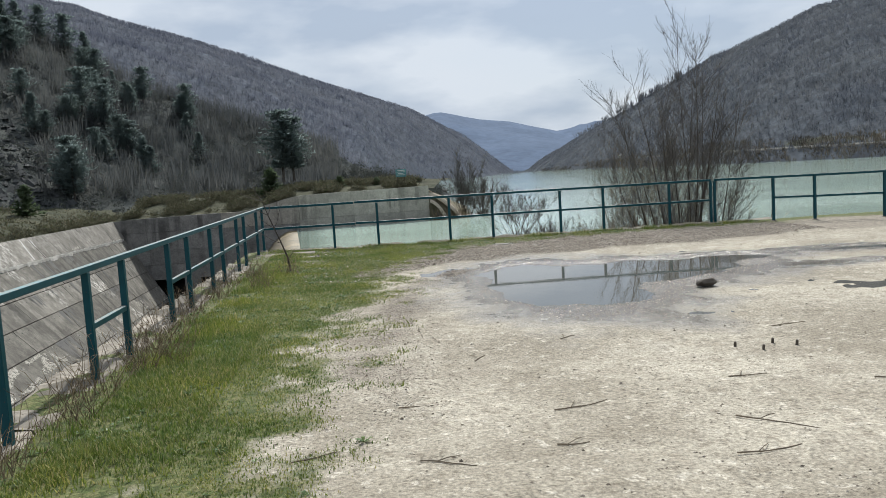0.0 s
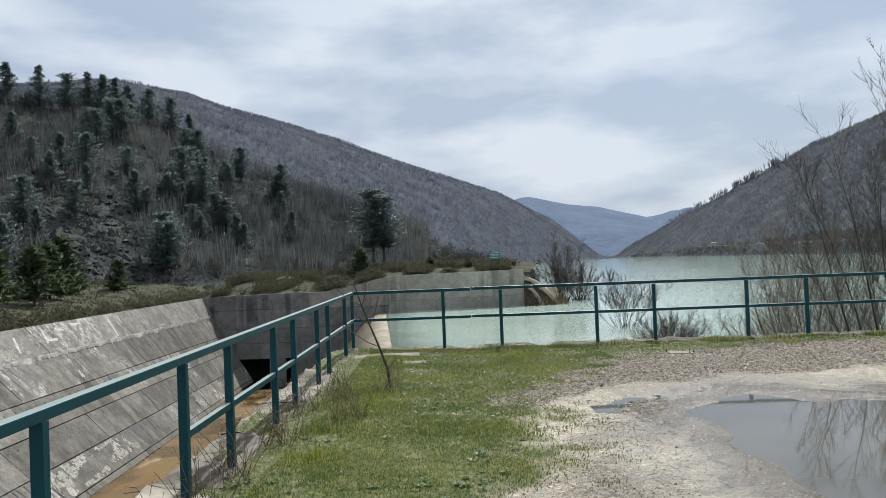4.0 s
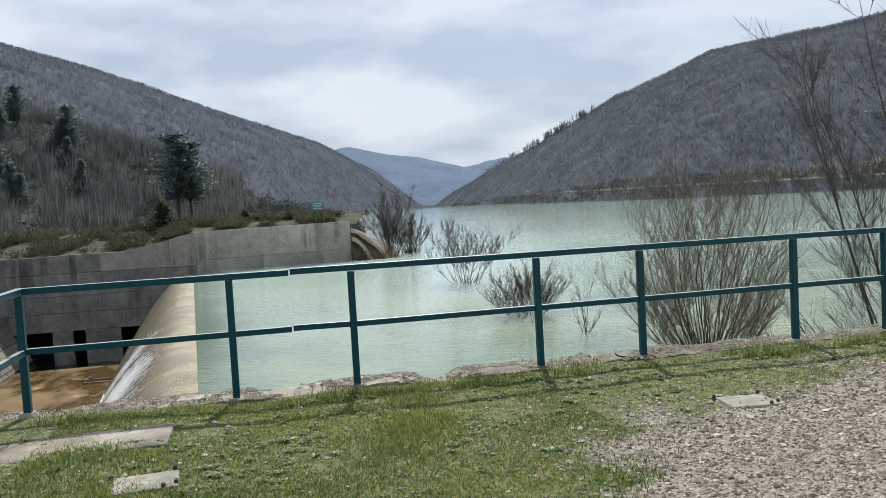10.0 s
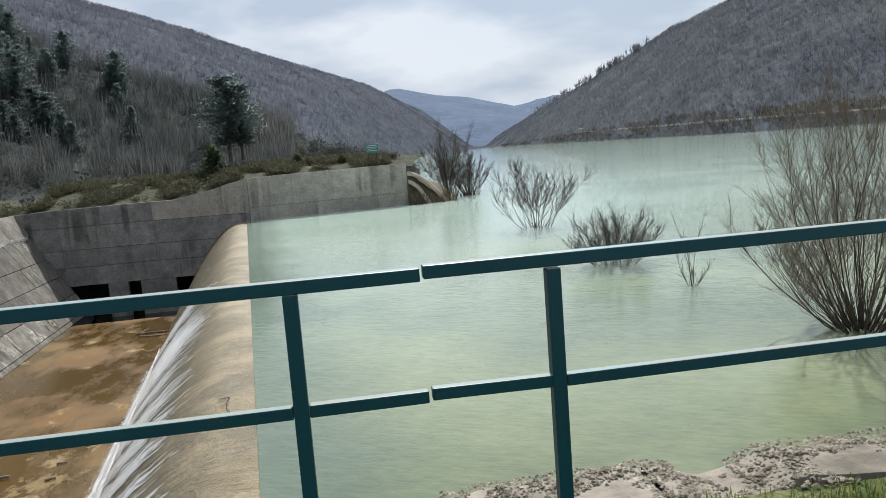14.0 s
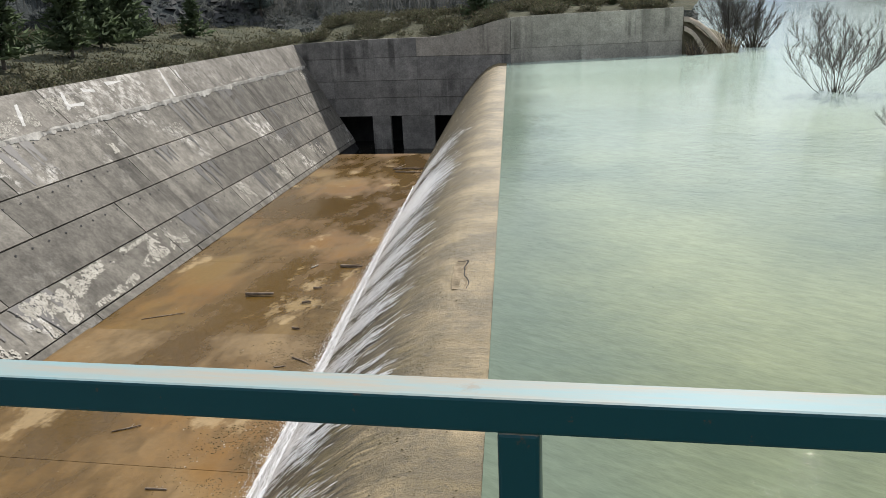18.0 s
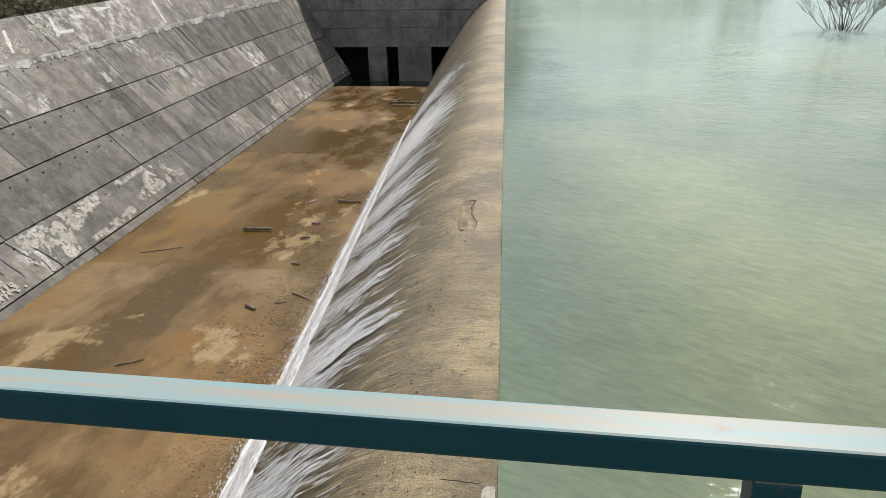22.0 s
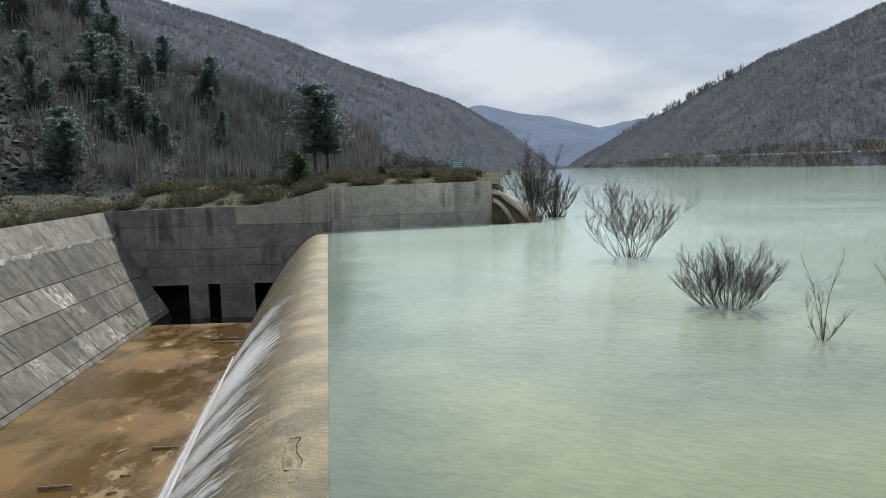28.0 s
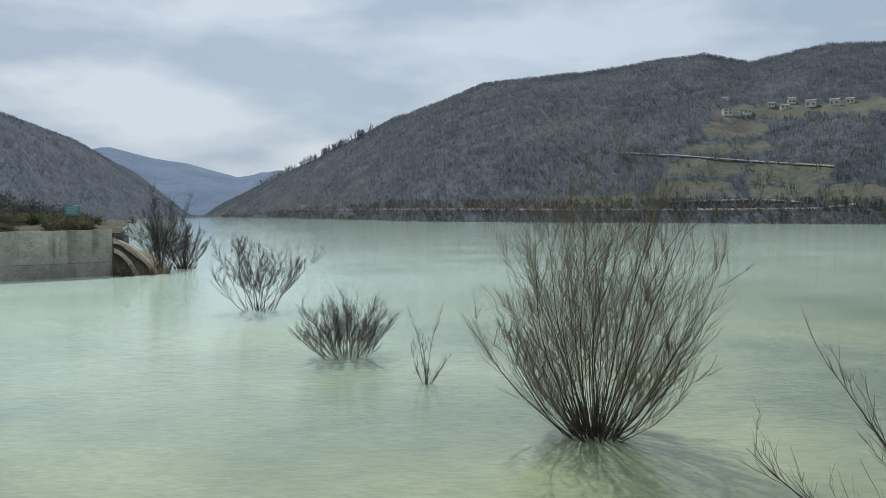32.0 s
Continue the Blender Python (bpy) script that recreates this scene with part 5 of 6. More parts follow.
shrub("willow_shrub", 2, (11.7, 60.7, WATER_Z), 4.7, 6.0, 20, 13, 16, "bare spreading willow shrub standing in the lake", 0.020, thin=0.0052, twig_mat=GREY_TWIG, waist=0.6, foot=0.14, open_angle=52, sub_len=0.42, fork=1.1, first=0.3, wob=0.14, lift=1.0, rise=(-0.1, 0.9))
shrub("willow_shrub", 3, (10.6, 45.0, WATER_Z), 2.6, 4.0, 58, 16, 8, "low dense bare bush rising from the lake", 0.010, thin=0.0030, twig_mat=GREY_TWIG, waist=0.48, foot=0.2, open_angle=60, sub_len=0.4, fork=1.0, wob=0.14, lift=0.9, rise=(-0.1, 0.9))
shrub("willow_sapling", 4, (10.95, 39.2, WATER_Z), 2.5, 1.5, 9, 10, 5, "thin bare sapling standing in the lake", 0.012, thin=0.0026, twig_mat=GREY_TWIG, waist=0.55, foot=0.03, open_angle=45, sub_len=0.3, straggle=0.3)
shrub("willow_tree", 5, (12.1, 95.8, WATER_Z), 8.2, 4.4, 30, 40, 9, "tall bare tree clump at the end wall shore", 0.035, thin=0.007, twig_mat=PALE_TWIG, waist=0.55, foot=0.16, open_angle=26, sub_len=0.2, fork=1.0, wob=0.13, straggle=0.05, fill=(0.75, 1.0))
shrub("willow_shrub", 6, (14.4, 97.0, WATER_Z), 5.2, 5.0, 40, 18, 7, "bare shrub clump at the water's edge", 0.04, thin=0.007, twig_mat=GREY_TWIG, waist=0.55, foot=0.2, open_angle=45)
shrub("willow_shrub", 8, (8.3, 89.6, WATER_Z), 1.6, 1.8, 26, 6, 3, "low reedy bush at the wall's end", 0.014, thin=0.007, twig_mat=GREY_TWIG, foot=0.3)
shrub("alder_tree", 7, (8.75, 20.6, WATER_Z), 9.0, 4.4, 18, 28, 18, "tall slender bare tree beside the railing", 0.042, category="tree", twig_mat=PALE_TWIG, thin=0.0028, waist=0.55, foot=0.07, open_angle=21, sub_len=0.24, fork=0.95, first=0.34, wob=0.07, straggle=0.04, fill=(0.78, 1.0))
shrub("willow_shrub", 9, (9.3, 20.9, WATER_Z), 5.0, 8.0, 18, 18, 7, "bare spreading shrub below the bending railing", 0.034, thin=0.003, waist=0.6, foot=0.05, open_angle=64, sub_len=0.28, first=0.34, wob=0.07, lift=0.2)


def sapling():
    """The thin leaning thorn sapling on the verge."""
    rnd = random.Random(5)
    v1, f1, v2, f2 = [], [], [], []
    pts = [Vector(p) for p in ((0, 0, -0.05), (-0.03, 0.0, 0.22), (-0.13, 0.02, 0.5), (-0.24, 0.03, 0.78), (-0.33, 0.03, 1.02), (-0.42, 0.06, 1.28))]
    tube(v1, f1, pts, 0.020, 0.006, 6)
    for k, dx, dy, dz, ln in ((2, -0.9, 0.2, 0.25, 0.75), (3, -0.8, -0.2, 0.5, 0.35), (3, 0.5, 0.3, 0.7, 0.42), (4, -0.9, 0.1, 0.5, 0.4), (4, 0.4, -0.2, 0.8, 0.3), (5, -0.5, 0.3, 0.7, 0.38), (5, -0.9, -0.2, 0.3, 0.45), (1, 0.6, 0.2, 0.6, 0.2)):
        sp = limb(rnd, pts[k], Vector((dx, dy, dz)), ln, 0.2, 5, 0.16)
        tube(v2, f2, sp, 0.007, 0.003, 4)
        for _ in range(4):
            i = rnd.randrange(1, 6)
            tube(v2, f2, limb(rnd, sp[i], Vector((rnd.uniform(-1, 1), rnd.uniform(-1, 1), rnd.uniform(0, 1))), 0.09, 0.1, 2, 0.1), 0.003, 0.0015, 3)
    root = new("thorn_sapling")
    root.location = (-1.43, 14.2, 0)
    mesh_ob("trunk", v1, f1, BARK, root)
    mesh_ob("crown", v2, f2, GREY_TWIG, root)
    tagged(root, "thin leaning leafless thorn sapling on the grass", "sapling")


sapling()


def weeds():
    rnd = random.Random(23)
    spots = [(-2.15, 5.6), (-2.2, 6.2), (-2.1, 6.9), (-2.2, 7.6), (-2.15, 8.3), (-2.3, 10.2), (-2.2, 11.3), (-2.25, 12.6), (-1.7, 12.3), (-2.0, 13.6), (-2.2, 4.6), (-2.2, 3.4), (-1.9, 7.3), (-1.4, 14.0), (-2.25, 9.3)]
    for x, y in spots:
        v, f = [], []
        for _ in range(rnd.randrange(30, 52)):
            d = Vector((rnd.uniform(-0.7, 0.7), rnd.uniform(-0.7, 0.7), 1))
            p = Vector((rnd.uniform(-0.16, 0.16), rnd.uniform(-0.2, 0.2), 0))
            sp = limb(rnd, p, d, rnd.uniform(0.12, 0.5), 0.1, 4, 0.18)
            tube(v, f, sp, 0.003, 0.0015, 3)
            for _ in range(3):
                tube(v, f, limb(rnd, sp[rnd.randrange(1, 5)], Vector((rnd.uniform(-1, 1), rnd.uniform(-1, 1), rnd.uniform(0, 1))), rnd.uniform(0.04, 0.1), 0.1, 2, 0.2), 0.002, 0.001, 3)
        ob = mesh_ob("dry_weed_clump", v, f, DRY)
        ob.location = (x, y, platform_z(x, y) - 0.01)
        tagged(ob, "clump of dead brown weed stalks by the railing", "weeds", "dry weeds along the kerb")


weeds()


def sticks():
    """Fallen twigs, a dark stone and small stubs on the dirt."""
    rnd = random.Random(24)
    for x, y, ln, a in ((1.35, 5.0, 0.42, 0.2), (1.1, 4.3, 0.2, -0.3), (2.4, 4.4, 0.5, -0.5), (2.7, 5.4, 0.3, 0.1), (-0.4, 4.5, 0.3, 0.3), (0.35, 4.2, 0.35, -0.6), (0.9, 6.6, 0.22, 0.9), (3.9, 6.9, 0.4, 0.0),
                        (2.1, 3.9, 0.4, -0.2), (1.8, 7.1, 0.2, 0.5), (0.2, 5.3, 0.15, 0.1), (3.6, 5.0, 0.3, -0.4)):
        v, f = [], []
        pts = limb(rnd, Vector((-ln / 2, 0, 0.008)), Vector((1, rnd.uniform(-0.2, 0.2), 0)), ln, 0, 7, 0.22)
        for p in pts:
            p.z = 0.006
        tube(v, f, pts, 0.005, 0.0025, 5)
        tube(v, f, [pts[2], pts[2] + Vector((0.05, 0.06, 0.01)), pts[2] + Vector((0.09, 0.13, 0.0))], 0.004, 0.002, 4)
        ob = mesh_ob("fallen_twig", v, f, TWIG)
        ob.location, ob.rotation_euler = (x, y, platform_z(x, y)), (0, 0, a)
        tagged(ob, "dry fallen twig lying on the dirt", "twig", "fallen twigs")
    bm = bmesh.new()
    bmesh.ops.create_icosphere(bm, subdivisions=2, radius=0.5)
    for v in bm.verts:
        v.co = Vector((v.co.x * 0.34, v.co.y * 0.14, v.co.z * 0.10)) * (1 + 0.3 * fbm(v.co.x * 3, v.co.y * 3, v.co.z * 3))
    ob = part("stone", bm, BARK)
    ob.location, ob.rotation_euler = (4.2, 9.4, platform_z(4.2, 9.4) + 0.05), (0, 0, 0.4)
    tagged(ob, "dark angular stone at the puddle's edge", "stone")
    for x, y in ((3.38, 6.29), (3.52, 6.15), (3.2, 6.1), (3.05, 6.3)):
        bm = bmesh.new()
        bmesh.ops.create_cone(bm, cap_ends=True, segments=8, radius1=0.013, radius2=0.011, depth=0.05, matrix=Matrix.Rotation(0.15, 4, "X"))
        ob = part("iron_stub", bm, BARK)
        ob.location = (x, y, platform_z(x, y) + 0.018)
        tagged(ob, "rusty iron stub sticking out of the dirt", "iron stub", "iron stubs in the dirt")


sticks()


MORTAR = surface("pale_mortar", (0.34, 0.315, 0.265), (0.21, 0.195, 0.165), 4.0, 25, 0.9, 0.5)


def marker(x, y, a):
    root = new("survey_marker")
    root.location, root.rotation_euler = (x, y, platform_z(x, y) - 0.004), (0, 0, a)
    bm = bmesh.new()
    box(bm, (-0.19, -0.15, -0.06), (0.19, 0.15, 0.02), 0.015)
    for v in bm.verts:
        v.co += Vector((fbm(v.co.x * 9, v.co.y * 9), fbm(v.co.y * 9, v.co.x * 9), 0)) * 0.02
    part("slab", bm, MORTAR, root)
    for px, py in ((0.16, 0.17), (0.1, -0.14), (-0.2, 0.13), (0.17, -0.1)):
        bm = bmesh.new()
        bmesh.ops.create_cone(bm, cap_ends=True, segments=8, radius1=0.014, radius2=0.012, depth=0.07, matrix=Matrix.Translation((px, py, 0.005)) @ Matrix.Rotation(px, 4, "X"))
        part("bolt", bm, BARK, root, "rusty iron bolt")
    tagged(root, "small pale concrete slab with rusty bolts in the grass", "marker", "survey markers")


marker(-1.22, 16.35, 0.1)
marker(2.9, 16.62, -0.1)
bm = bmesh.new()
box(bm, (-0.55, -0.28, -0.05), (0.55, 0.28, 0.02), 0.012)
cover = part("pit_cover", bm, KERB)
cover.location, cover.rotation_euler = (-1.75, 17.35, platform_z(-1.75, 17.35) - 0.006), (0, 0, 0.03)
tagged(cover, "flat grey concrete pit cover in the grass", "slab")

# ---------------------------------------------------------------- conifers, woods and scrub on the hillsides


def conifer_mesh(seed, h, wide, open_crown=False):
    rnd = random.Random(seed)
    v1, f1, v2, f2 = [], [], [], []
    tube(v1, f1, [Vector((0, 0, -0.4)), Vector((0.05, 0, h * 0.5)), Vector((0, 0.03, h))], h * 0.018 + 0.04, 0.02, 6)
    levels = int(h * 2.4)
    for k in range(levels):
        t = k / (levels - 1)
        z = h * (0.10 + 0.88 * t) if not open_crown else h * (0.18 + 0.78 * t)
        reach = wide * ((1 - t) ** 0.8 + 0.08) * rnd.uniform(0.8, 1.1)
        if open_crown:
            reach = wide * (0.55 + 0.45 * math.sin(t * 2.6)) * (1 - 0.5 * t) * rnd.uniform(0.7, 1.2)
        for b in range(rnd.randrange(5, 8)):
            a = rnd.uniform(0, 2 * math.pi)
            ln = reach * rnd.uniform(0.6, 1.05)
            for s in range(6):
                u = (s + 0.7) / 6
                c = Vector((math.cos(a) * ln * u, math.sin(a) * ln * u, z + ln * (0.05 + 0.25 * u * u) - 0.15 * ln * u))
                for _ in range(3):
                    d = Vector((rnd.uniform(-1, 1), rnd.uniform(-1, 1), rnd.uniform(-0.2, 0.9))).normalized() * rnd.uniform(0.3, 0.75)
                    w = Vector((-d.y, d.x, rnd.uniform(-0.2, 0.2))) * 0.28
                    base = len(v2)
                    q = c + Vector((rnd.uniform(-0.2, 0.2), rnd.uniform(-0.2, 0.2), rnd.uniform(-0.12, 0.12)))
                    v2.extend([q - w, q + w, q + d, q + d * 0.4 + Vector((0, 0, -0.12))])
                    f2.extend([(base, base + 1, base + 2), (base, base + 3, base + 1), (base + 1, base + 3, base + 2)])
    return v1, f1, v2, f2


def conifer(seed, h, wide, label, open_crown=False, mat=None):
    root = new("pine_tree")
    v1, f1, v2, f2 = conifer_mesh(seed, h, wide, open_crown)
    mesh_ob("trunk", v1, f1, BARK, root)
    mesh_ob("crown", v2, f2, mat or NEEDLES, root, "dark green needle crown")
    return tagged(root, label, "tree", "pines on the rocky slope")


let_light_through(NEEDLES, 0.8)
YOUNG = surface("young_pine_needles", (0.14, 0.18, 0.10), (0.09, 0.12, 0.07), 0.5, 4, 0.85, 0.0)
let_light_through(YOUNG, 0.65)
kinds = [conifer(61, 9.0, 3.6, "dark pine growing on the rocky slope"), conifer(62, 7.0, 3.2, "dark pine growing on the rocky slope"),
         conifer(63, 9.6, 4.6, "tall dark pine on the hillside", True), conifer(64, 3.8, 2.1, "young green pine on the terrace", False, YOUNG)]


def plant(ob, p, s, a, first):
    m = Matrix.Translation(p) @ Matrix.Rotation(a, 4, "Z") @ Matrix.Scale(s, 4)
    if first:
        ob.matrix_basis = m
        return ob
    c = copy_thing(ob, Matrix.Identity(4))
    c.matrix_basis = m
    return c


rnd_t = random.Random(70)
used = set()


def put(kind, p, s=1.0):
    plant(kinds[kind], p, s, rnd_t.uniform(0, 6.28), kind not in used)
    used.add(kind)


for k in range(150):
    az = rnd_t.uniform(-46, -12)
    v = rnd_t.uniform(0.1, 0.97) if az < -20 else rnd_t.uniform(0.3, 0.97)
    if fbm(az * 0.25, v * 3.0, 77.0) < -0.02 or (-29 < az < -23.5 and v < 0.3):
        continue
    put(rnd_t.choice((0, 1, 2, 2)), near_ridge.at(az, v) - Vector((0, 0, 0.3)), rnd_t.uniform(0.45, 0.8))
for az in (-33, -31, -29, -27.3, -26, -25, -24.2, -23.4, -22, -20.5, -19.3):
    put(rnd_t.choice((0, 2)), near_ridge.at(az, 0.97) - Vector((0, 0, 0.5)), rnd_t.uniform(0.7, 1.0))
put(2, Vector((-10.6, 105.5, 2.2)), 0.95)
put(2, Vector((-9.3, 106.2, 2.3)), 0.85)
for x, y, s in ((-32.5, 66, 1.1), (-34.5, 72, 1.3), (-30.5, 60, 1.0), (-37, 76, 1.2), (-11.2, 96, 0.95), (-33, 80, 0.8), (-29.5, 53, 1.0), (-31, 46, 1.2), (-3.0, 95.5, 0.6), (1.5, 96.5, 0.5)):
    put(3, Vector((x, y, -0.3)), s)


def bare_woods(name, hill, az0, az1, count, seed, tall, label, keep, mat, crest=0.7, slim=0.032):
    """Leafless woodland: each tree a spray of slender upright limbs."""
    rnd = random.Random(seed)
    verts, faces = [], []
    made = 0
    while made < count:
        az, v = rnd.uniform(az0, az1), 1 - 0.05 * rnd.random() if rnd.random() < crest else rnd.random() ** 0.8
        p = hill.at(az, v)
        el = math.degrees(math.atan2(p.z - 1.55, math.hypot(p.x - EYE_X, p.y - EYE_Y)))
        if not keep(az, el, v, rnd):
            continue
        h = tall * rnd.uniform(0.6, 1.15)
        for k in range(6):
            a = rnd.uniform(0, 6.28)
            o = h * rnd.uniform(0.15, 0.55)
            b = len(verts)
            w = h * slim
            tip = (p.x + math.cos(a) * o, p.y + math.sin(a) * o, p.z + h * rnd.uniform(0.7, 1.0))
            mx, my, mz = (p.x + tip[0]) / 2 + math.cos(a) * o * 0.3, (p.y + tip[1]) / 2 + math.sin(a) * o * 0.3, p.z + h * 0.5
            verts.extend([(p.x, p.y, p.z - 0.5), (mx + w * math.sin(a), my - w * math.cos(a), mz), (mx - w * math.sin(a), my + w * math.cos(a), mz), tip])
            faces.extend([(b, b + 1, b + 2), (b + 3, b + 2, b + 1)])
        made += 1
    ob = mesh_ob(name, verts, faces, mat)
    let_light_through(mat, 0.7) if not any(k.type == "BSDF_TRANSLUCENT" for k in mat.node_tree.nodes) else None
    return tagged(ob, label, "woods", kind="stuff")


def woods_material(name, stops):
    m, n, l, b = nodes_of(name)
    geo = n.new("ShaderNodeNewGeometry")
    big = noise_tex(n, l, 0.012, 5, 0.6)
    c = ramp(n, l, geo.outputs["Random Per Island"], stops)
    stand = noise_tex(n, l, 0.035, 4, 0.6)
    c = mixed(n, l, 1.0, c, ramp(n, l, big.outputs["Fac"], [(0.35, (0.75, 0.75, 0.8)), (0.65, (1.2, 1.15, 1.1))]), "MULTIPLY")
    c = mixed(n, l, 1.0, c, ramp(n, l, stand.outputs["Fac"], [(0.38, (0.8, 0.82, 0.84)), (0.62, (1.16, 1.14, 1.1))]), "MULTIPLY")
    l.new(c, b.inputs["Base Color"])
    b.inputs["Roughness"].default_value, b.inputs["Specular IOR Level"].default_value = 0.95, 0.05
    return m


# tree tones carry the same painted haze as their hills
BARE = woods_material("haze_tinted_trees", [(0.0, (0.108, 0.123, 0.146)), (0.6, (0.118, 0.132, 0.153)), (0.9, (0.128, 0.135, 0.144)), (1.0, (0.117, 0.133, 0.131))])
BARE_LEFT = woods_material("haze_paled_trees", [(0.0, (0.120, 0.134, 0.168)), (1.0, (0.136, 0.148, 0.178))])
DARK_PINES = woods_material("far_pines", [(0.0, (0.075, 0.095, 0.088)), (1.0, (0.11, 0.135, 0.12))])


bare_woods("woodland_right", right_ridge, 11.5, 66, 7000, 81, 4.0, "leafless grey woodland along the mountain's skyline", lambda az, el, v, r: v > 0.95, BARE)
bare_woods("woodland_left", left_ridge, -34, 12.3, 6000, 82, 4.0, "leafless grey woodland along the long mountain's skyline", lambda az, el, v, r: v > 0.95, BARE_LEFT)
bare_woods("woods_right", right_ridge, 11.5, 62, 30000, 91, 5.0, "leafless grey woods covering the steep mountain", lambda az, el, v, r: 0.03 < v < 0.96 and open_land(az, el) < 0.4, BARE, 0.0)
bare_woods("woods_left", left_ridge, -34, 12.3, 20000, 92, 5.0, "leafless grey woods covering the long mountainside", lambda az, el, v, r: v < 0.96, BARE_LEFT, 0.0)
# near-slope trees, haze put into their grey
HAZY = woods_material("slope_bare_trees", [(0.0, (0.072, 0.081, 0.085)), (0.6, (0.085, 0.092, 0.093)), (1.0, (0.098, 0.101, 0.093))])
bare_woods("slope_woods", near_ridge, -46, -2, 6500, 93, 3.6, "leafless grey trees between the pines on the near slope", lambda az, el, v, r: v > 0.12 and (fbm(az * 0.3, v * 4.0, 96.0) > -0.25 or v > 0.9) and not (-30 < az < -24 and v < 0.4), HAZY, 0.08, 0.009)
bare_woods("ridge_trees", right_ridge, 15.5, 23.5, 150, 87, 15.0, "tall bare trees along the far skyline", lambda az, el, v, r: v > 0.965 and fbm(az * 2.0, 0.0, 57.0) > -0.1, BARE)
bare_woods("pine_grove", right_ridge, 38, 62, 420, 86, 6.5, "dark pines scattered over the far fields", lambda az, el, v, r: el < 4.6 and fbm(az * 0.8, el * 1.2, 55.0) > 0.05, DARK_PINES)


SHORE = woods_material("shore_thicket", [(0.0, (0.060, 0.058, 0.052)), (0.6, (0.085, 0.078, 0.066)), (0.9, (0.066, 0.072, 0.058)), (1.0, (0.13, 0.115, 0.10))])
bare_woods("shore_thicket", right_ridge, 13, 64, 4200, 88, 4.0, "brown leafless thicket along the far shore", lambda az, el, v, r: v < 0.10 and el < 0.95 and fbm(az * 0.9, v * 9.0, 58.0) > -0.45, SHORE)


def scrub(name, count, seed, pick, size, mat, label, leaves=14, fine=0.5):
    """Low tangled bushes, each a handful of small leaning leaves."""
    rnd = random.Random(seed)
    verts, faces = [], []
    for _ in range(count):
        p = pick(rnd)
        s = size * rnd.uniform(0.4, 1.2)
        for k in range(leaves):
            c = p + Vector((rnd.gauss(0, 0.35) * s, rnd.gauss(0, 0.35) * s, abs(rnd.gauss(0.25, 0.3)) * s))
            d = Vector((rnd.uniform(-1, 1), rnd.uniform(-1, 1), rnd.uniform(0, 1.2))).normalized() * s * fine
            w = Vector((-d.y, d.x, rnd.uniform(-0.3, 0.3))).normalized() * s * fine * 0.2
            b = len(verts)
            verts.extend([c - w, c + w, c + d, c + d * 0.5 + w.cross(d).normalized() * s * 0.08])
            faces.extend([(b, b + 1, b + 2), (b, b + 3, b + 1), (b + 1, b + 3, b + 2)])
    ob = mesh_ob(name, verts, faces, mat)
    return tagged(ob, label, "scrub", kind="stuff")


SCRUB_LEAF = island_material("scrub_twigs_and_leaves", [(0.0, (0.062, 0.071, 0.070)), (0.5, (0.072, 0.079, 0.074)), (0.85, (0.085, 0.086, 0.075)), (1.0, (0.076, 0.092, 0.064))])
let_light_through(SCRUB_LEAF, 0.65)
DRY_GRASS = island_material("dry_terrace_grass", [(0.0, (0.078, 0.080, 0.052)), (0.5, (0.115, 0.112, 0.070)), (0.85, (0.18, 0.158, 0.102)), (1.0, (0.12, 0.15, 0.07))])
let_light_through(DRY_GRASS, 0.45)
scrub("hillside_scrub", 2200, 83, lambda r: near_ridge.at(r.uniform(-48, 6), r.random() ** 0.8), 1.7, SCRUB_LEAF, "dark leafless scrub covering the rocky slope", 44, 0.2)


def on_terrace(r):
    if r.random() < 0.42:
        x, u = r.uniform(-27, 7.0), r.random()
        while fbm(x * 0.35, u * 3.0, 71.0) < -0.05:
            x, u = r.uniform(-27, 7.0), r.random()
        return Vector((x, wall_y(x) + 1.2 + 16 * u, wall_top(x) - 0.05 + (1.0 - wall_top(x) * 0.6) * min(1, (0.65 + 16 * u) / 8.7)))
    y, u = r.uniform(35, 95), r.random()
    return Vector((-25.6 - 0.0475 * (min(y, 86) - 44) - 0.6 - 38 * u ** 1.6, y, -1.5 + 1.9 * min(1, 3 * u ** 1.6)))


scrub("terrace_scrub", 9500, 84, on_terrace, 0.7, DRY_GRASS, "dry grass and low scrub on the terrace", 22, 0.34)


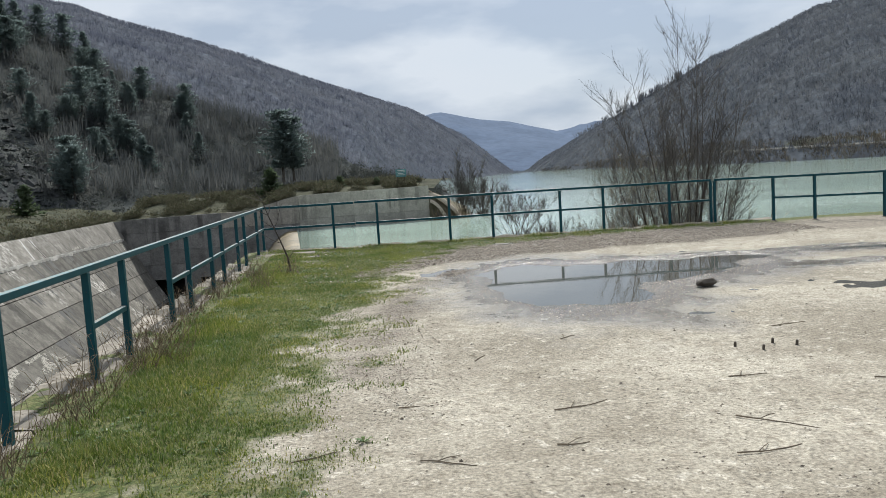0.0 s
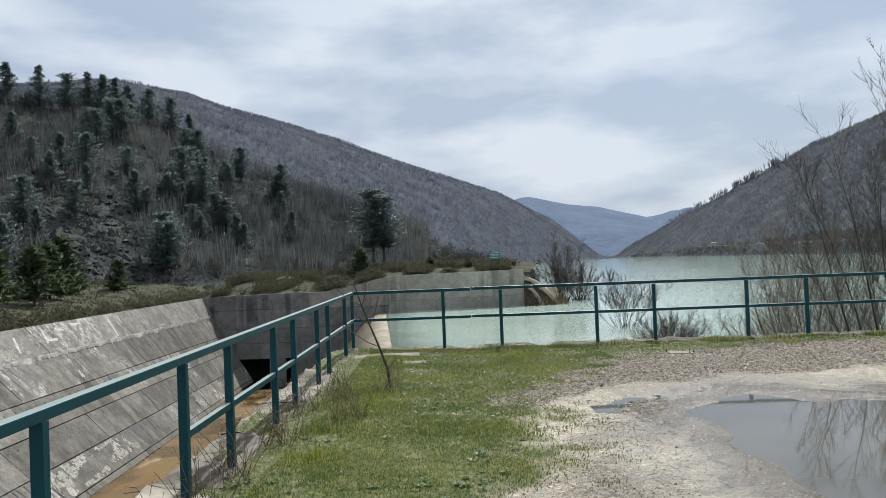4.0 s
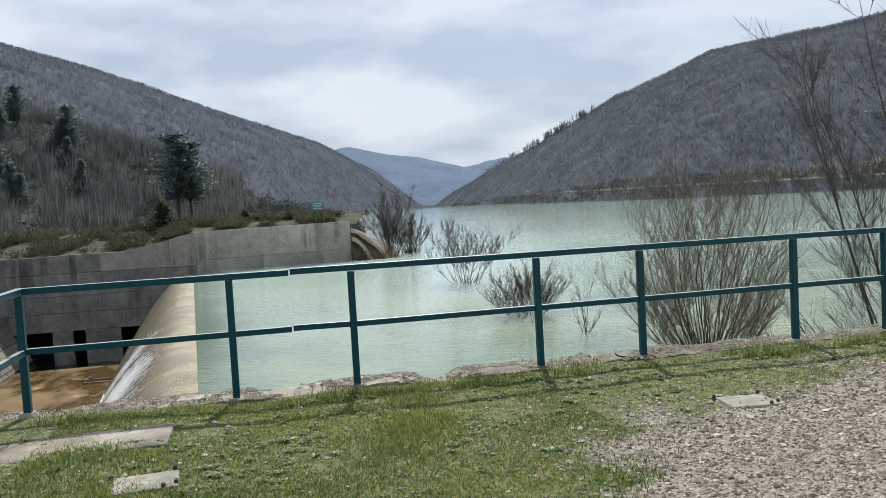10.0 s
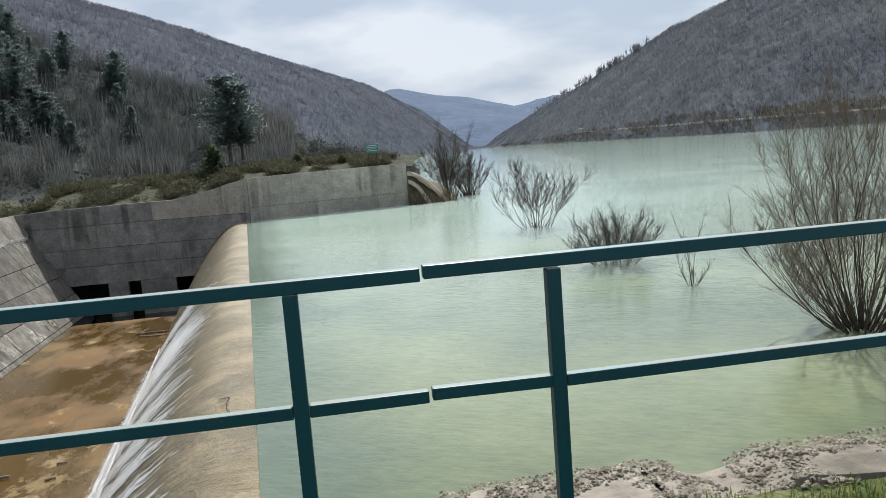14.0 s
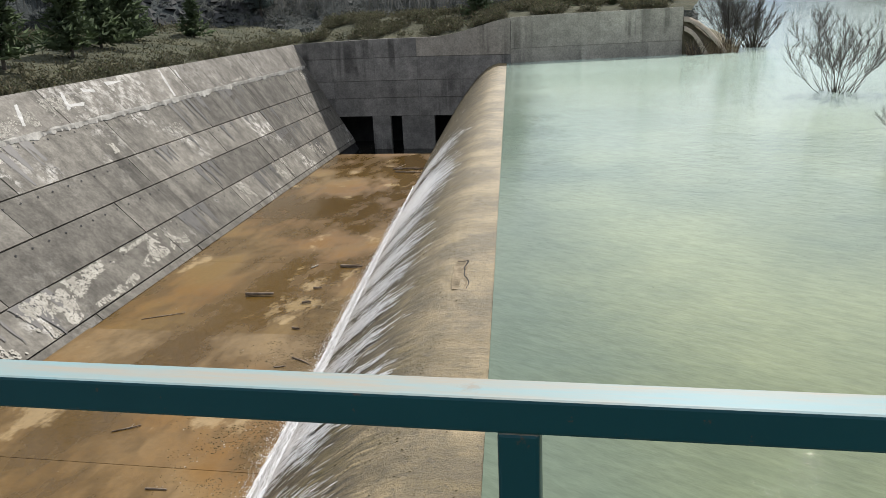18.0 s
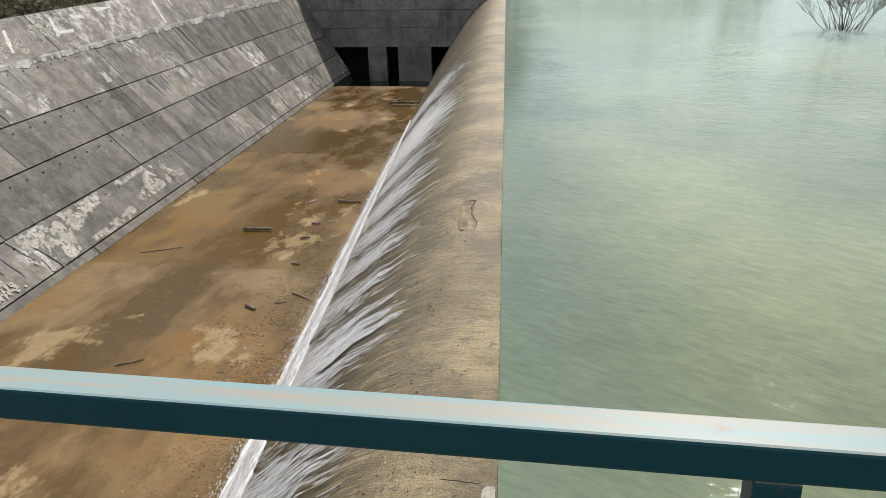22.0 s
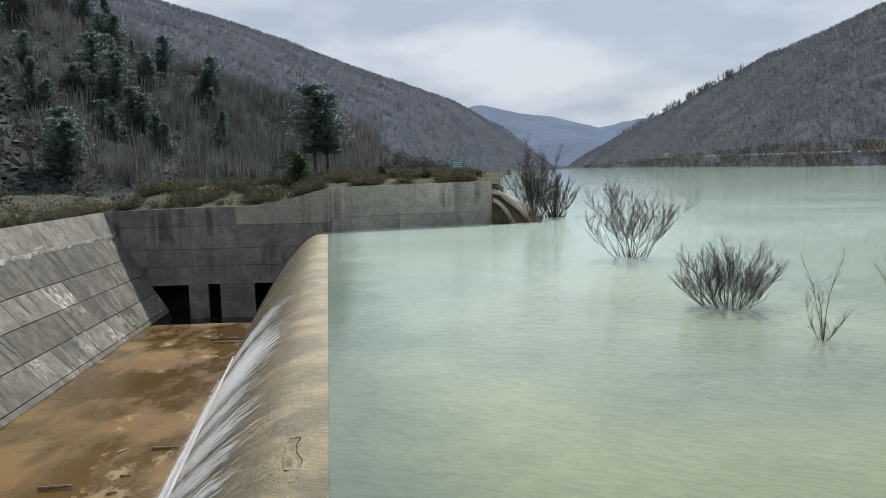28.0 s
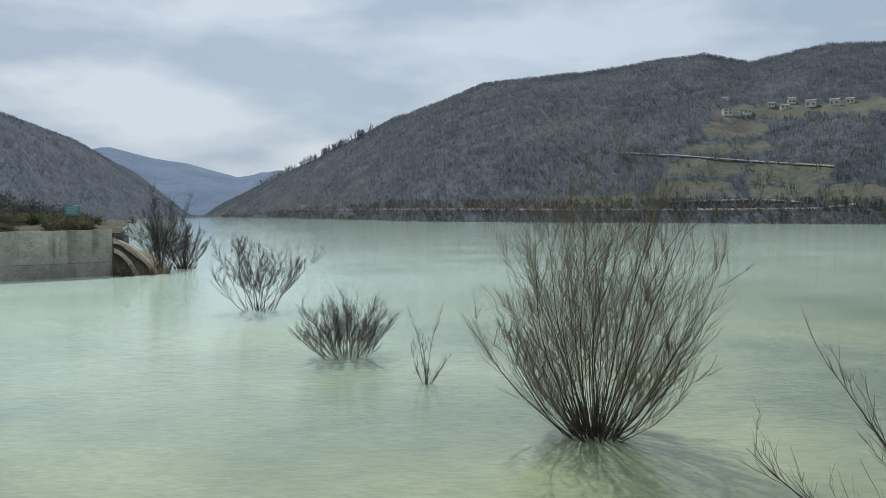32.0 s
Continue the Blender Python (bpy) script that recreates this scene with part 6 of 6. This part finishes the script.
def boulders():
    """Broken pale rock lying on the near slope."""
    rnd = random.Random(85)
    verts, faces = [], []
    for k in range(1300):
        az, v = rnd.uniform(-46, 2), rnd.random() ** 1.3 * 0.8
        if k > 500:
            az, v = rnd.gauss(-27, 3.5), 0.05 + abs(rnd.gauss(0, 0.22))
        elif fbm(az * 0.3, v * 4, 95.0) < 0.0 and rnd.random() < 0.8:
            continue
        p = near_ridge.at(az, v)
        s = rnd.uniform(0.25, 1.0)
        b = len(verts)
        a = rnd.uniform(0, 6.28)
        for k in range(4):
            verts.append(p + Vector((math.cos(a + k * 1.57) * s * rnd.uniform(0.6, 1.2), math.sin(a + k * 1.57) * s * rnd.uniform(0.6, 1.2), rnd.uniform(-0.4, 0.15) * s)))
        verts.append(p + Vector((rnd.uniform(-0.4, 0.4) * s, rnd.uniform(-0.4, 0.4) * s, s * rnd.uniform(0.4, 0.8))))
        faces.extend([(b, b + 1, b + 4), (b + 1, b + 2, b + 4), (b + 2, b + 3, b + 4), (b + 3, b, b + 4)])
    ob = mesh_ob("rubble", verts, faces, island_material("grey_rubble", [(0.0, (0.042, 0.044, 0.044)), (0.85, (0.062, 0.064, 0.063)), (1.0, (0.105, 0.105, 0.102))], 0.9))
    tagged(ob, "broken grey rock rubble on the slope", "rubble", kind="stuff")


boulders()

# ---------------------------------------------------------------- across the lake: fields, roads, houses
ROADMAT = surface("pale_road", (0.26, 0.25, 0.225), (0.15, 0.142, 0.125), 0.1, 1, 0.9, 0.2)


def road(name, track, half, label, lift=2.0, wall=0.0):
    n, verts = 60, []
    for i in range(n):
        az = track[0][0] + (track[-1][0] - track[0][0]) * i / (n - 1)
        p = right_ridge.seen_at(az, interp(az, track)) + Vector((0, 0, lift))
        d = Vector((p.x - EYE_X, p.y - EYE_Y, 0)).normalized()
        verts += [p - d * half + Vector((0, 0, -wall)), p - d * half * 0.6, p + d * half + Vector((0, 0, 0.9))]
    ob = mesh_ob(name, verts, grid_faces(n, 3), ROADMAT)
    tagged(ob, label, "road", kind="structure")


road("road", [(40.8, 4.35), (45.2, 4.05), (50, 3.55), (54.9, 3.1)], 1.0, "pale mountain road crossing the slope", 0.6, 0.0)
road("road", [(17.6, 0.35), (27.5, 0.35), (36.2, 0.30), (45, 0.28), (54.0, 0.35), (56.2, 0.62)], 1.0, "pale lakeside road on a low wall", 0.5, 0.9)
road("road", [(44.5, 0.8), (50, 0.95), (53, 0.75)], 1.0, "pale track above the lake", 0.8, 0.0)

WHITE = surface("white_render", (0.52, 0.51, 0.49), (0.40, 0.39, 0.37), 0.4, 6, 0.85, 0.2)
TILE = surface("roof_tiles", (0.26, 0.20, 0.17), (0.16, 0.12, 0.105), 0.6, 5, 0.85, 0.4)
GLASS = surface("dark_window_glass", (0.03, 0.035, 0.04), (0.02, 0.022, 0.026), 1, 8, 0.15, 0.0)


def house(az, el, w, d, h, roof, label, turn=0.0):
    p = right_ridge.seen_at(az, el)
    root = new("house")
    root.location, root.rotation_euler = p, (0, 0, -radians(az) + turn)
    bm = bmesh.new()
    box(bm, (-w / 2, -d / 2, -3), (w / 2, d / 2, h), 0.05)
    part("wall", bm, WHITE, root)
    bm = bmesh.new()
    vs = [bm.verts.new(c) for c in ((-w / 2 - 0.5, -d / 2 - 0.5, h), (w / 2 + 0.5, -d / 2 - 0.5, h), (w / 2 + 0.5, d / 2 + 0.5, h), (-w / 2 - 0.5, d / 2 + 0.5, h), (-w / 2 - 0.5, 0, h + roof), (w / 2 + 0.5, 0, h + roof))]
    for f in ((0, 1, 5, 4), (2, 3, 4, 5), (0, 4, 3), (1, 2, 5), (3, 2, 1, 0)):
        bm.faces.new([vs[k] for k in f])
    part("roof", bm, TILE if roof > 1.5 else ROADMAT, root)
    for r in range(int(h // 3)):
        for k in range(max(2, int(w // 3.2))):
            x = -w / 2 + w * (k + 0.5) / max(2, int(w // 3.2))
            bm = bmesh.new()
            box(bm, (x - 0.6, -d / 2 - 0.06, 3 * r + 0.9), (x + 0.6, -d / 2 + 0.1, 3 * r + 2.4))
            part("window", bm, GLASS, root)
    tagged(root, label, "house", "houses of the hillside village")


for az, el, w, d, h, roof in ((48.4, 6.75, 10, 9, 9, 0.6), (49.7, 6.8, 9, 7, 4, 1.0), (49.1, 6.75, 6, 5, 3.5, 0.8), (48.3, 7.75, 7, 6, 3, 2), (51.2, 7.2, 7, 6, 4, 2), (52.0, 7.0, 9, 7, 4, 2.4), (52.4, 7.35, 8, 6, 6, 2), (53.6, 7.1, 11, 8, 6, 2.6),
                                (55.0, 7.1, 10, 7, 6, 2.4), (55.9, 7.15, 8, 7, 5, 2.2), (58.3, 7.3, 8, 6, 6, 2.2), (18.7, 0.45, 9, 7, 4, 1.8)):
    house(az, el, w * 0.8, d * 0.8, h * 0.75, roof * 0.6, "small white-rendered house on the far slope", rnd_t.uniform(-0.3, 0.3))

# ---------------------------------------------------------------- spillway details: flowing water, foam, logs, sign, bank


def slope_z(s):
    return interp(s, OGEE[2:])


def foot_s(y):
    """How far from the crest the weir's face meets the bed."""
    lo, hi = 2.0, 6.9
    for _ in range(18):
        m = (lo + hi) / 2
        lo, hi = (m, hi) if slope_z(m) > floor_z(y) else (lo, m)
    return lo


def overflow():
    """Thin broken threads of water sliding askew down the weir, and the white race that runs along its foot."""
    rnd = random.Random(89)
    verts, faces = [], []
    spells = ((28.3, 0.95, 1.0), (30.6, 0.8, 0.5), (32.3, 0.6, 0.65), (34.2, 0.9, 0.5), (36.6, 1.0, 0.75), (39.6, 0.9, 0.45), (44.5, 2.8, 0.95), (25.2, 0.9, 0.55), (21.5, 1.6, 0.8), (52.5, 2.0, 0.4))
    for _ in range(230000):
        s0 = 1.35 + 4.6 * rnd.random()
        line = 19.0 + 45.0 * rnd.random() ** 1.25
        y = line + drift(line, s0)
        spell = max(p * math.exp(-((line - c) / w) ** 2) for c, w, p in spells)
        comb = fbm(line * 5.5, s0 * 0.16, 19.0) + 0.7 * fbm(line * 17.0, s0 * 0.3, 29.0)
        wet = 0.46 * spell * max(0.0, min(1.0, (s0 - 1.5 - 0.9 * fbm(line * 3.0, 2.0, 23.0)) * 0.7)) + 0.30 * comb * (0.2 + 0.8 * spell) * min(1.0, max(0.0, s0 - 1.45)) - 0.03
        if y < 19.3 or rnd.random() > wet * 1.5 or s0 > foot_s(y) - 0.1:
            continue
        ln, w = rnd.uniform(0.05, 0.34), rnd.uniform(0.0025, 0.008) * (0.6 + 0.12 * s0)
        b, n = len(verts), 3
        for i in range(n):
            u = i / (n - 1)
            sl = min(6.28, s0 + ln * u)
            k = w * (0.3, 1.0, 0.5)[i]
            yy = line + drift(line, sl) + rnd.uniform(-0.006, 0.006)
            z = slope_z(sl) + 0.026
            for dy, up in ((-k, 0.0), (0.0, 0.5 * w + 0.003), (k, 0.0)):
                verts.append((crest_x(yy) - sl - 0.02 - 0.6 * up, yy + dy, z + up))
        faces.extend([(b + 3 * i + j, b + 3 * i + j + 1, b + 3 * i + j + 4, b + 3 * i + j + 3) for i in range(n - 1) for j in range(2)])
    threads = let_light_through(island_material("sliding_white_water", [(0.0, (0.6, 0.585, 0.56)), (0.4, (0.8, 0.8, 0.79)), (1.0, (0.93, 0.93, 0.93))], 0.3), 0.05)
    ob = mesh_ob("overflow_water", verts, faces, threads, smooth=True)
    tagged(ob, "thin white threads of water sliding down the weir", "water", kind="stuff")
    m, n, l, b = nodes_of("white_running_water")
    fine, broad = noise_tex(n, l, 5.0, 5, 0.7, (2.2, 0.16, 2.2)), noise_tex(n, l, 9.0, 5, 0.7, (1.0, 0.35, 1.0))
    c = mixed(n, l, ramp(n, l, fine.outputs["Fac"], [(0.38, 0.0), (0.56, 1.0)]), (0.40, 0.385, 0.35), (0.86, 0.86, 0.86))
    l.new(mixed(n, l, 0.5, c, ramp(n, l, broad.outputs["Fac"], [(0.36, 0.55), (0.6, 1.2)]), "MULTIPLY"), b.inputs["Base Color"])
    b.inputs["Roughness"].default_value = 0.4
    bumped(n, l, b, mixed(n, l, 0.5, fine.outputs["Fac"], broad.outputs["Fac"]), 0.8, 0.05)
    verts, faces, rnd = [], [], random.Random(90)
    nu, nv = 420, 7
    for i in range(nu):
        y = 19.2 + (66 - 19.2) * i / (nu - 1)
        wide = interp(y, [(19, 1.6), (30, 1.4), (40, 1.15), (50, 0.8), (60, 0.35), (66, 0.05)]) * (1 + 0.22 * fbm(y * 0.5, 0, 6) + 0.10 * fbm(y * 7, 0, 7))
        fs = foot_s(y)
        for j in range(nv):
            u = j / (nv - 1)
            up = (1 - u) * wide - 0.16 * wide
            s_at = fs - max(0.0, up) * 0.85
            x = crest_x(y) - s_at - 0.05 + min(0.0, up)
            z = max(floor_z(y) + 0.10, slope_z(s_at) + 0.02) + 0.10 * wide * math.sin(math.pi * u) * (1 + 0.6 * fbm(y * 2.5, u * 4, 8)) + 0.012 * fbm(y * 9, u * 6, 9)
            verts.append((x + 0.03 * fbm(y * 6, u * 4, 2), y, z - (0.06 if j in (0, nv - 1) else 0)))
    ob = mesh_ob("race", verts, grid_faces(nu, nv), m, smooth=True)
    tagged(ob, "white water running along the foot of the weir", "water", kind="stuff")
    FOAM = surface("white_foam", (0.93, 0.93, 0.92), (0.72, 0.72, 0.71), 3.0, 22, 0.6, 0.8, 0.03)
    verts, faces = [], []
    for k in range(5200):
        y = 19.4 + 40 * rnd.random() ** 1.5
        spread = interp(y, [(19, 0.22), (40, 0.12), (64, 0.06)])
        out = 0.10 + abs(rnd.gauss(0, spread))
        x, z, r = crest_x(y) - foot_s(y) - out, floor_z(y) + 0.10 + abs(rnd.gauss(0, 0.03)), rnd.uniform(0.006, 0.022)
        q, a = len(verts), rnd.uniform(0, 6.28)
        verts.extend([(x + r * math.cos(a + t), y + r * math.sin(a + t), z + r * rnd.uniform(-0.3, 0.5)) for t in (0, 2.1, 4.2)] + [(x, y, z + r)])
        faces.extend([(q, q + 1, q + 3), (q + 1, q + 2, q + 3), (q + 2, q, q + 3)])
    flecks = mesh_ob("spray", verts, faces, FOAM)
    tagged(flecks, "white flecks of spray along the foot of the weir", "foam", kind="stuff")


overflow()


DRIFTWOOD = surface("weathered_driftwood", (0.26, 0.21, 0.16), (0.10, 0.072, 0.05), 3.0, 25, 0.85, 0.4)


def log(x, y, ln, r, a, label, mat=None):
    rnd = random.Random(int(x * 100))
    v, f = [], []
    pts = limb(rnd, Vector((-ln / 2, 0, r)), Vector((1, 0, 0)), ln, 0, 6, 0.08)
    for p in pts:
        p.z = r * 0.9
    r *= 0.72
    tube(v, f, pts, r, r * 0.7, 8)
    f.append(tuple(range(7, -1, -1)))
    f.append(tuple(range(len(v) - 8, len(v))))
    tube(v, f, [pts[4], pts[4] + Vector((ln * 0.06, ln * 0.1, r)), pts[4] + Vector((ln * 0.1, ln * 0.2, r * 0.6))], r * 0.4, r * 0.15, 5)
    ob = mesh_ob("driftwood_log", v, f, mat or DRIFTWOOD)
    ob.location, ob.rotation_euler = (x, y, floor_z(y) + (0.085 if y < 40 else 0.035)), (0, 0, a)
    tagged(ob, label, "log", "driftwood on the channel floor")


for x, y, ln, r, a in ((-13.1, 43.9, 1.1, 0.10, 0.05), (-10.6, 47.9, 1.0, 0.08, 0.0), (-10.45, 36.9, 0.45, 0.07, -0.6), (-9.2, 37.9, 0.85, 0.035, -0.5), (-10.95, 43.2, 0.35, 0.07, 0.3), (-11.1, 44.9, 0.35, 0.06, 0.1),
                       (-9.5, 27.2, 0.75, 0.08, 0.15), (-9.95, 30.8, 0.5, 0.035, 0.0), (-8.3, 26.0, 0.5, 0.06, 0.4), (-10.4, 40.6, 0.3, 0.05, -0.3), (-13.7, 72.6, 2.2, 0.10, 0.1), (-13.4, 71.2, 2.0, 0.08, -0.2), (-14.4, 73.6, 1.4, 0.08, 1.2),
                       (-12.7, 72.8, 1.2, 0.07, 0.4), (-15.8, 41.5, 1.5, 0.03, 0.6), (-12.2, 33.3, 0.7, 0.03, 0.5), (-9.7, 37.4, 0.35, 0.03, 0.3)):
    log(x, y, ln, r, a, "weathered driftwood lying on the wet channel floor")
log(-12.25, 47.8, 0.45, 0.05, 1.2, "bleached pale driftwood stick on the channel floor", MORTAR)


SPALL = surface("spalled_concrete", (0.26, 0.21, 0.14), (0.12, 0.095, 0.06), 3.0, 14, 0.8, 1.0, 0.03)


def limb_through(pts, rnd):
    out = [pts[0]]
    for p, q in zip(pts, pts[1:]):
        for k in range(1, 5):
            out.append(p.lerp(q, k / 4) + Vector((rnd.uniform(-0.012, 0.012), rnd.uniform(-0.012, 0.012), 0)))
    return out


def weir_details():
    """Chipped hollow and pale repair on the crest."""
    bm = bmesh.new()
    box(bm, (-0.22, -0.9, -0.02), (0.02, 0.9, 0.006))
    bmesh.ops.subdivide_edges(bm, edges=bm.edges[:], cuts=3, use_grid_fill=True)
    for v in bm.verts:
        v.co += Vector((fbm(v.co.y * 3, v.co.x * 4, 2), 0.4 * fbm(v.co.y * 3, v.co.x * 4, 5), 0)) * 0.12
    o = part("spalled_patch", bm, SPALL)
    o.location, o.rotation_euler = (crest_x(32.0) - 0.58, 32.0, -3.594), (0, 0, 0.095)
    tagged(o, "dark chipped hollow in the weir crest", "patch", kind="structure")
    v, f = [], []
    rnd = random.Random(91)
    for pts in ([(0.02, 0.8), (-0.2, 0.74)], [(0.02, 0.8), (-0.04, 0.35), (-0.02, -0.1), (0.1, -0.5), (0.06, -0.85)]):
        tube(v, f, limb_through([Vector((x, y, 0)) for x, y in pts], rnd), 0.018, 0.012, 4)
    o = mesh_ob("crack", v, f, DARK)
    o.location, o.rotation_euler = (crest_x(32.0) - 0.58, 32.0, -3.594), (0, 0, 0.095)
    tagged(o, "dark crack round a chipped hollow on the crest", "crack", kind="structure")
    verts, n = [], 60
    for k in range(n):
        y = 23.92 - 4.2 * k / (n - 1)
        s0 = 0.11 + 0.06 * fbm(y * 2.3, 1.0, 12) + 0.02 * fbm(y * 9.0, 1.0, 13) + (0.07 if 23.5 < y < 23.85 else 0.0)
        for s_, up in ((max(0.05, s0), -0.01), (max(0.05, s0) - 0.01, 0.008), (0.025, 0.008), (0.015, -0.03)):
            verts.append((crest_x(y) - s_, y, slope_z(s_) + up))
    o = mesh_ob("repair_patch", verts, grid_faces(n, 4), MORTAR)
    tagged(o, "pale mortar repair along the crest edge", "patch", kind="structure")
    v, f = [], []
    for pts in ([(0.62, 23.16), (0.52, 23.22), (0.44, 23.24), (0.34, 23.21), (0.27, 23.13)], [(0.6, 23.95), (0.38, 23.94), (0.17, 23.93)], [(0.58, 23.14), (0.44, 23.19), (0.3, 23.08)]):
        tube(v, f, limb_through([Vector((crest_x(y) - s_, y, slope_z(s_) + 0.006)) for s_, y in pts], random.Random(92)), 0.007, 0.004, 4)
    o = mesh_ob("crack", v, f, DARK)
    tagged(o, "thin dark cracks in the weir crest", "crack", kind="structure")


def debris():
    """Leaf litter, grit and small sticks washed onto the floor and the crest."""
    rnd = random.Random(93)
    verts, faces = [], []
    for k in range(15300):
        if k < 13000:
            y = 17 + 27 * rnd.random() ** 1.3
            far = abs(rnd.gauss(0, 1.3))
            if fbm(far * 0.8, y * 0.8, 33.0) + 0.5 * fbm(far * 3.0, y * 3.0, 34.0) + 0.35 - 0.2 * far < 0:
                continue
            x, z = crest_x(y) - foot_s(y) - 0.3 - far, floor_z(y) + 0.09
        elif k < 13500:
            y = rnd.uniform(14, 76)
            x, z = rnd.uniform(-18.5, -9.5), floor_z(y) + (0.09 if y < 40 else 0.045)
        else:
            y = rnd.uniform(18.5, 60)
            s = abs(rnd.gauss(1.2, 0.5)) + 0.1
            x, z = crest_x(y) - s, slope_z(s) + 0.012
        r = rnd.uniform(0.008, 0.034) * (0.75 if k >= 13500 else 1.0)
        a = rnd.uniform(0, 6.28)
        c, d, t = math.cos(a) * r, math.sin(a) * r, rnd.uniform(0.3, 0.8)
        b = len(verts)
        verts.extend([(x - c, y - d, z), (x + d * t, y - c * t, z), (x + c, y + d, z), (x - d * t, y + c * t, z), (x, y, z + r * 0.5)])
        faces.extend([(b, b + 1, b + 4), (b + 1, b + 2, b + 4), (b + 2, b + 3, b + 4), (b + 3, b, b + 4)])
    ob = mesh_ob("litter", verts, faces, island_material("leaf_litter", [(0.0, (0.045, 0.038, 0.018)), (0.7, (0.10, 0.08, 0.04)), (0.92, (0.22, 0.18, 0.11)), (1.0, (0.5, 0.46, 0.4))]))
    tagged(ob, "dark leaf litter and grit washed over the concrete", "litter", kind="stuff")


debris()

weir_details()


def sign():
    SIGN = surface("green_sign_paint", (0.05, 0.16, 0.16), (0.035, 0.12, 0.125), 2, 20, 0.5, 0.1)
    root = new("notice_sign")
    root.location = (4.3, 92.3, 0.3)
    for x in (-0.42, 0.42):
        bm = bmesh.new()
        bmesh.ops.create_cone(bm, cap_ends=True, segments=8, radius1=0.04, radius2=0.04, depth=2.4, matrix=Matrix.Translation((x, 0, 1.0)))
        part("post", bm, BARK, root)
    bm = bmesh.new()
    box(bm, (-0.62, -0.07, 1.3), (0.62, -0.045, 2.2), 0.008)
    board = part("board", bm, SIGN, root)
    for k, w in enumerate((0.45, 0.5, 0.35, 0.48)):
        bm = bmesh.new()
        box(bm, (-w, -0.078, 2.02 - 0.17 * k), (w, -0.0715, 2.07 - 0.17 * k))
        part("text_bar", bm, WHITE, board, "pale line of unreadable writing")
    tagged(root, "weathered green notice board with pale lines on two posts", "sign")


sign()


def bank_z(x, u):
    v = max(0.0, (x - 7.25) / (5.4 + 5.0 * u))
    return -0.1 + 1.1 * u - (4.4 + 1.1 * u) * v ** 0.85


def bank():
    """Earth bank beside the end wall with two pale ribs running down into the water, and dead reeds."""
    verts, nu, nv = [], 36, 24
    for i in range(nu):
        u = max(0.0, (i - 6) / (nu - 7))
        front = max(0.0, (6 - i) / 6)
        for j in range(nv):
            v = j / (nv - 1)
            x = 7.25 + (5.4 + 5.0 * u) * v
            y = 91.3 + 30 * u - 1.5 * front
            verts.append((x, y, bank_z(x, u) - 4.6 * front ** 1.3 + 0.14 * fbm(x * 1.2, y * 0.8, 4)))
    ob = mesh_ob("bank", verts, grid_faces(nu, nv), surface("dry_bank_earth", (0.17, 0.145, 0.10), (0.085, 0.078, 0.05), 0.5, 3, 0.95, 1.0, 0.1), smooth=True)
    tagged(ob, "scrubby earth bank beside the end wall", "bank", kind="structure")
    RIB = surface("pale_silted_concrete", (0.36, 0.315, 0.25), (0.24, 0.205, 0.155), 0.7, 6, 0.9, 0.6, 0.05)
    for x1, y0, drop in ((11.0, 91.2, 0.15), (9.2, 90.5, 0.95)):
        verts, n = [], 18
        for i in range(n):
            v = i / (n - 1)
            x = 7.35 + (x1 - 7.35) * v ** 0.85
            z = -0.35 - drop - (3.5 - drop) * v ** 1.5
            y = y0 - 0.5 * v
            for k in range(7):
                a = math.pi * (k / 6)
                verts.append((x + 0.35 * math.sin(a) * v, y - 0.55 * math.cos(a), z + 0.42 * math.sin(a) - 0.3 + 0.05 * fbm(x * 2, y * 2, k)))
        ob = mesh_ob("concrete_rib", verts, grid_faces(n, 7), RIB, smooth=True)
        tagged(ob, "pale silted concrete rib running down the bank", "rib", kind="structure")
    rnd = random.Random(92)
    v, f = [], []
    for _ in range(420):
        x = rnd.uniform(7.6, 12.0)
        p = Vector((x, 89.6 + rnd.uniform(-0.3, 0.8) + 0.25 * (x - 8), WATER_Z - 0.1))
        tube(v, f, limb(rnd, p, Vector((rnd.uniform(-0.35, 0.35), rnd.uniform(-0.3, 0.3), 1)), rnd.uniform(0.5, 1.5), -0.2, 3, 0.12), 0.018, 0.006, 3)
    ob = mesh_ob("dead_reeds", v, f, DRY)
    tagged(ob, "dead tan reeds at the water's edge", "reeds", kind="stuff")


bank()
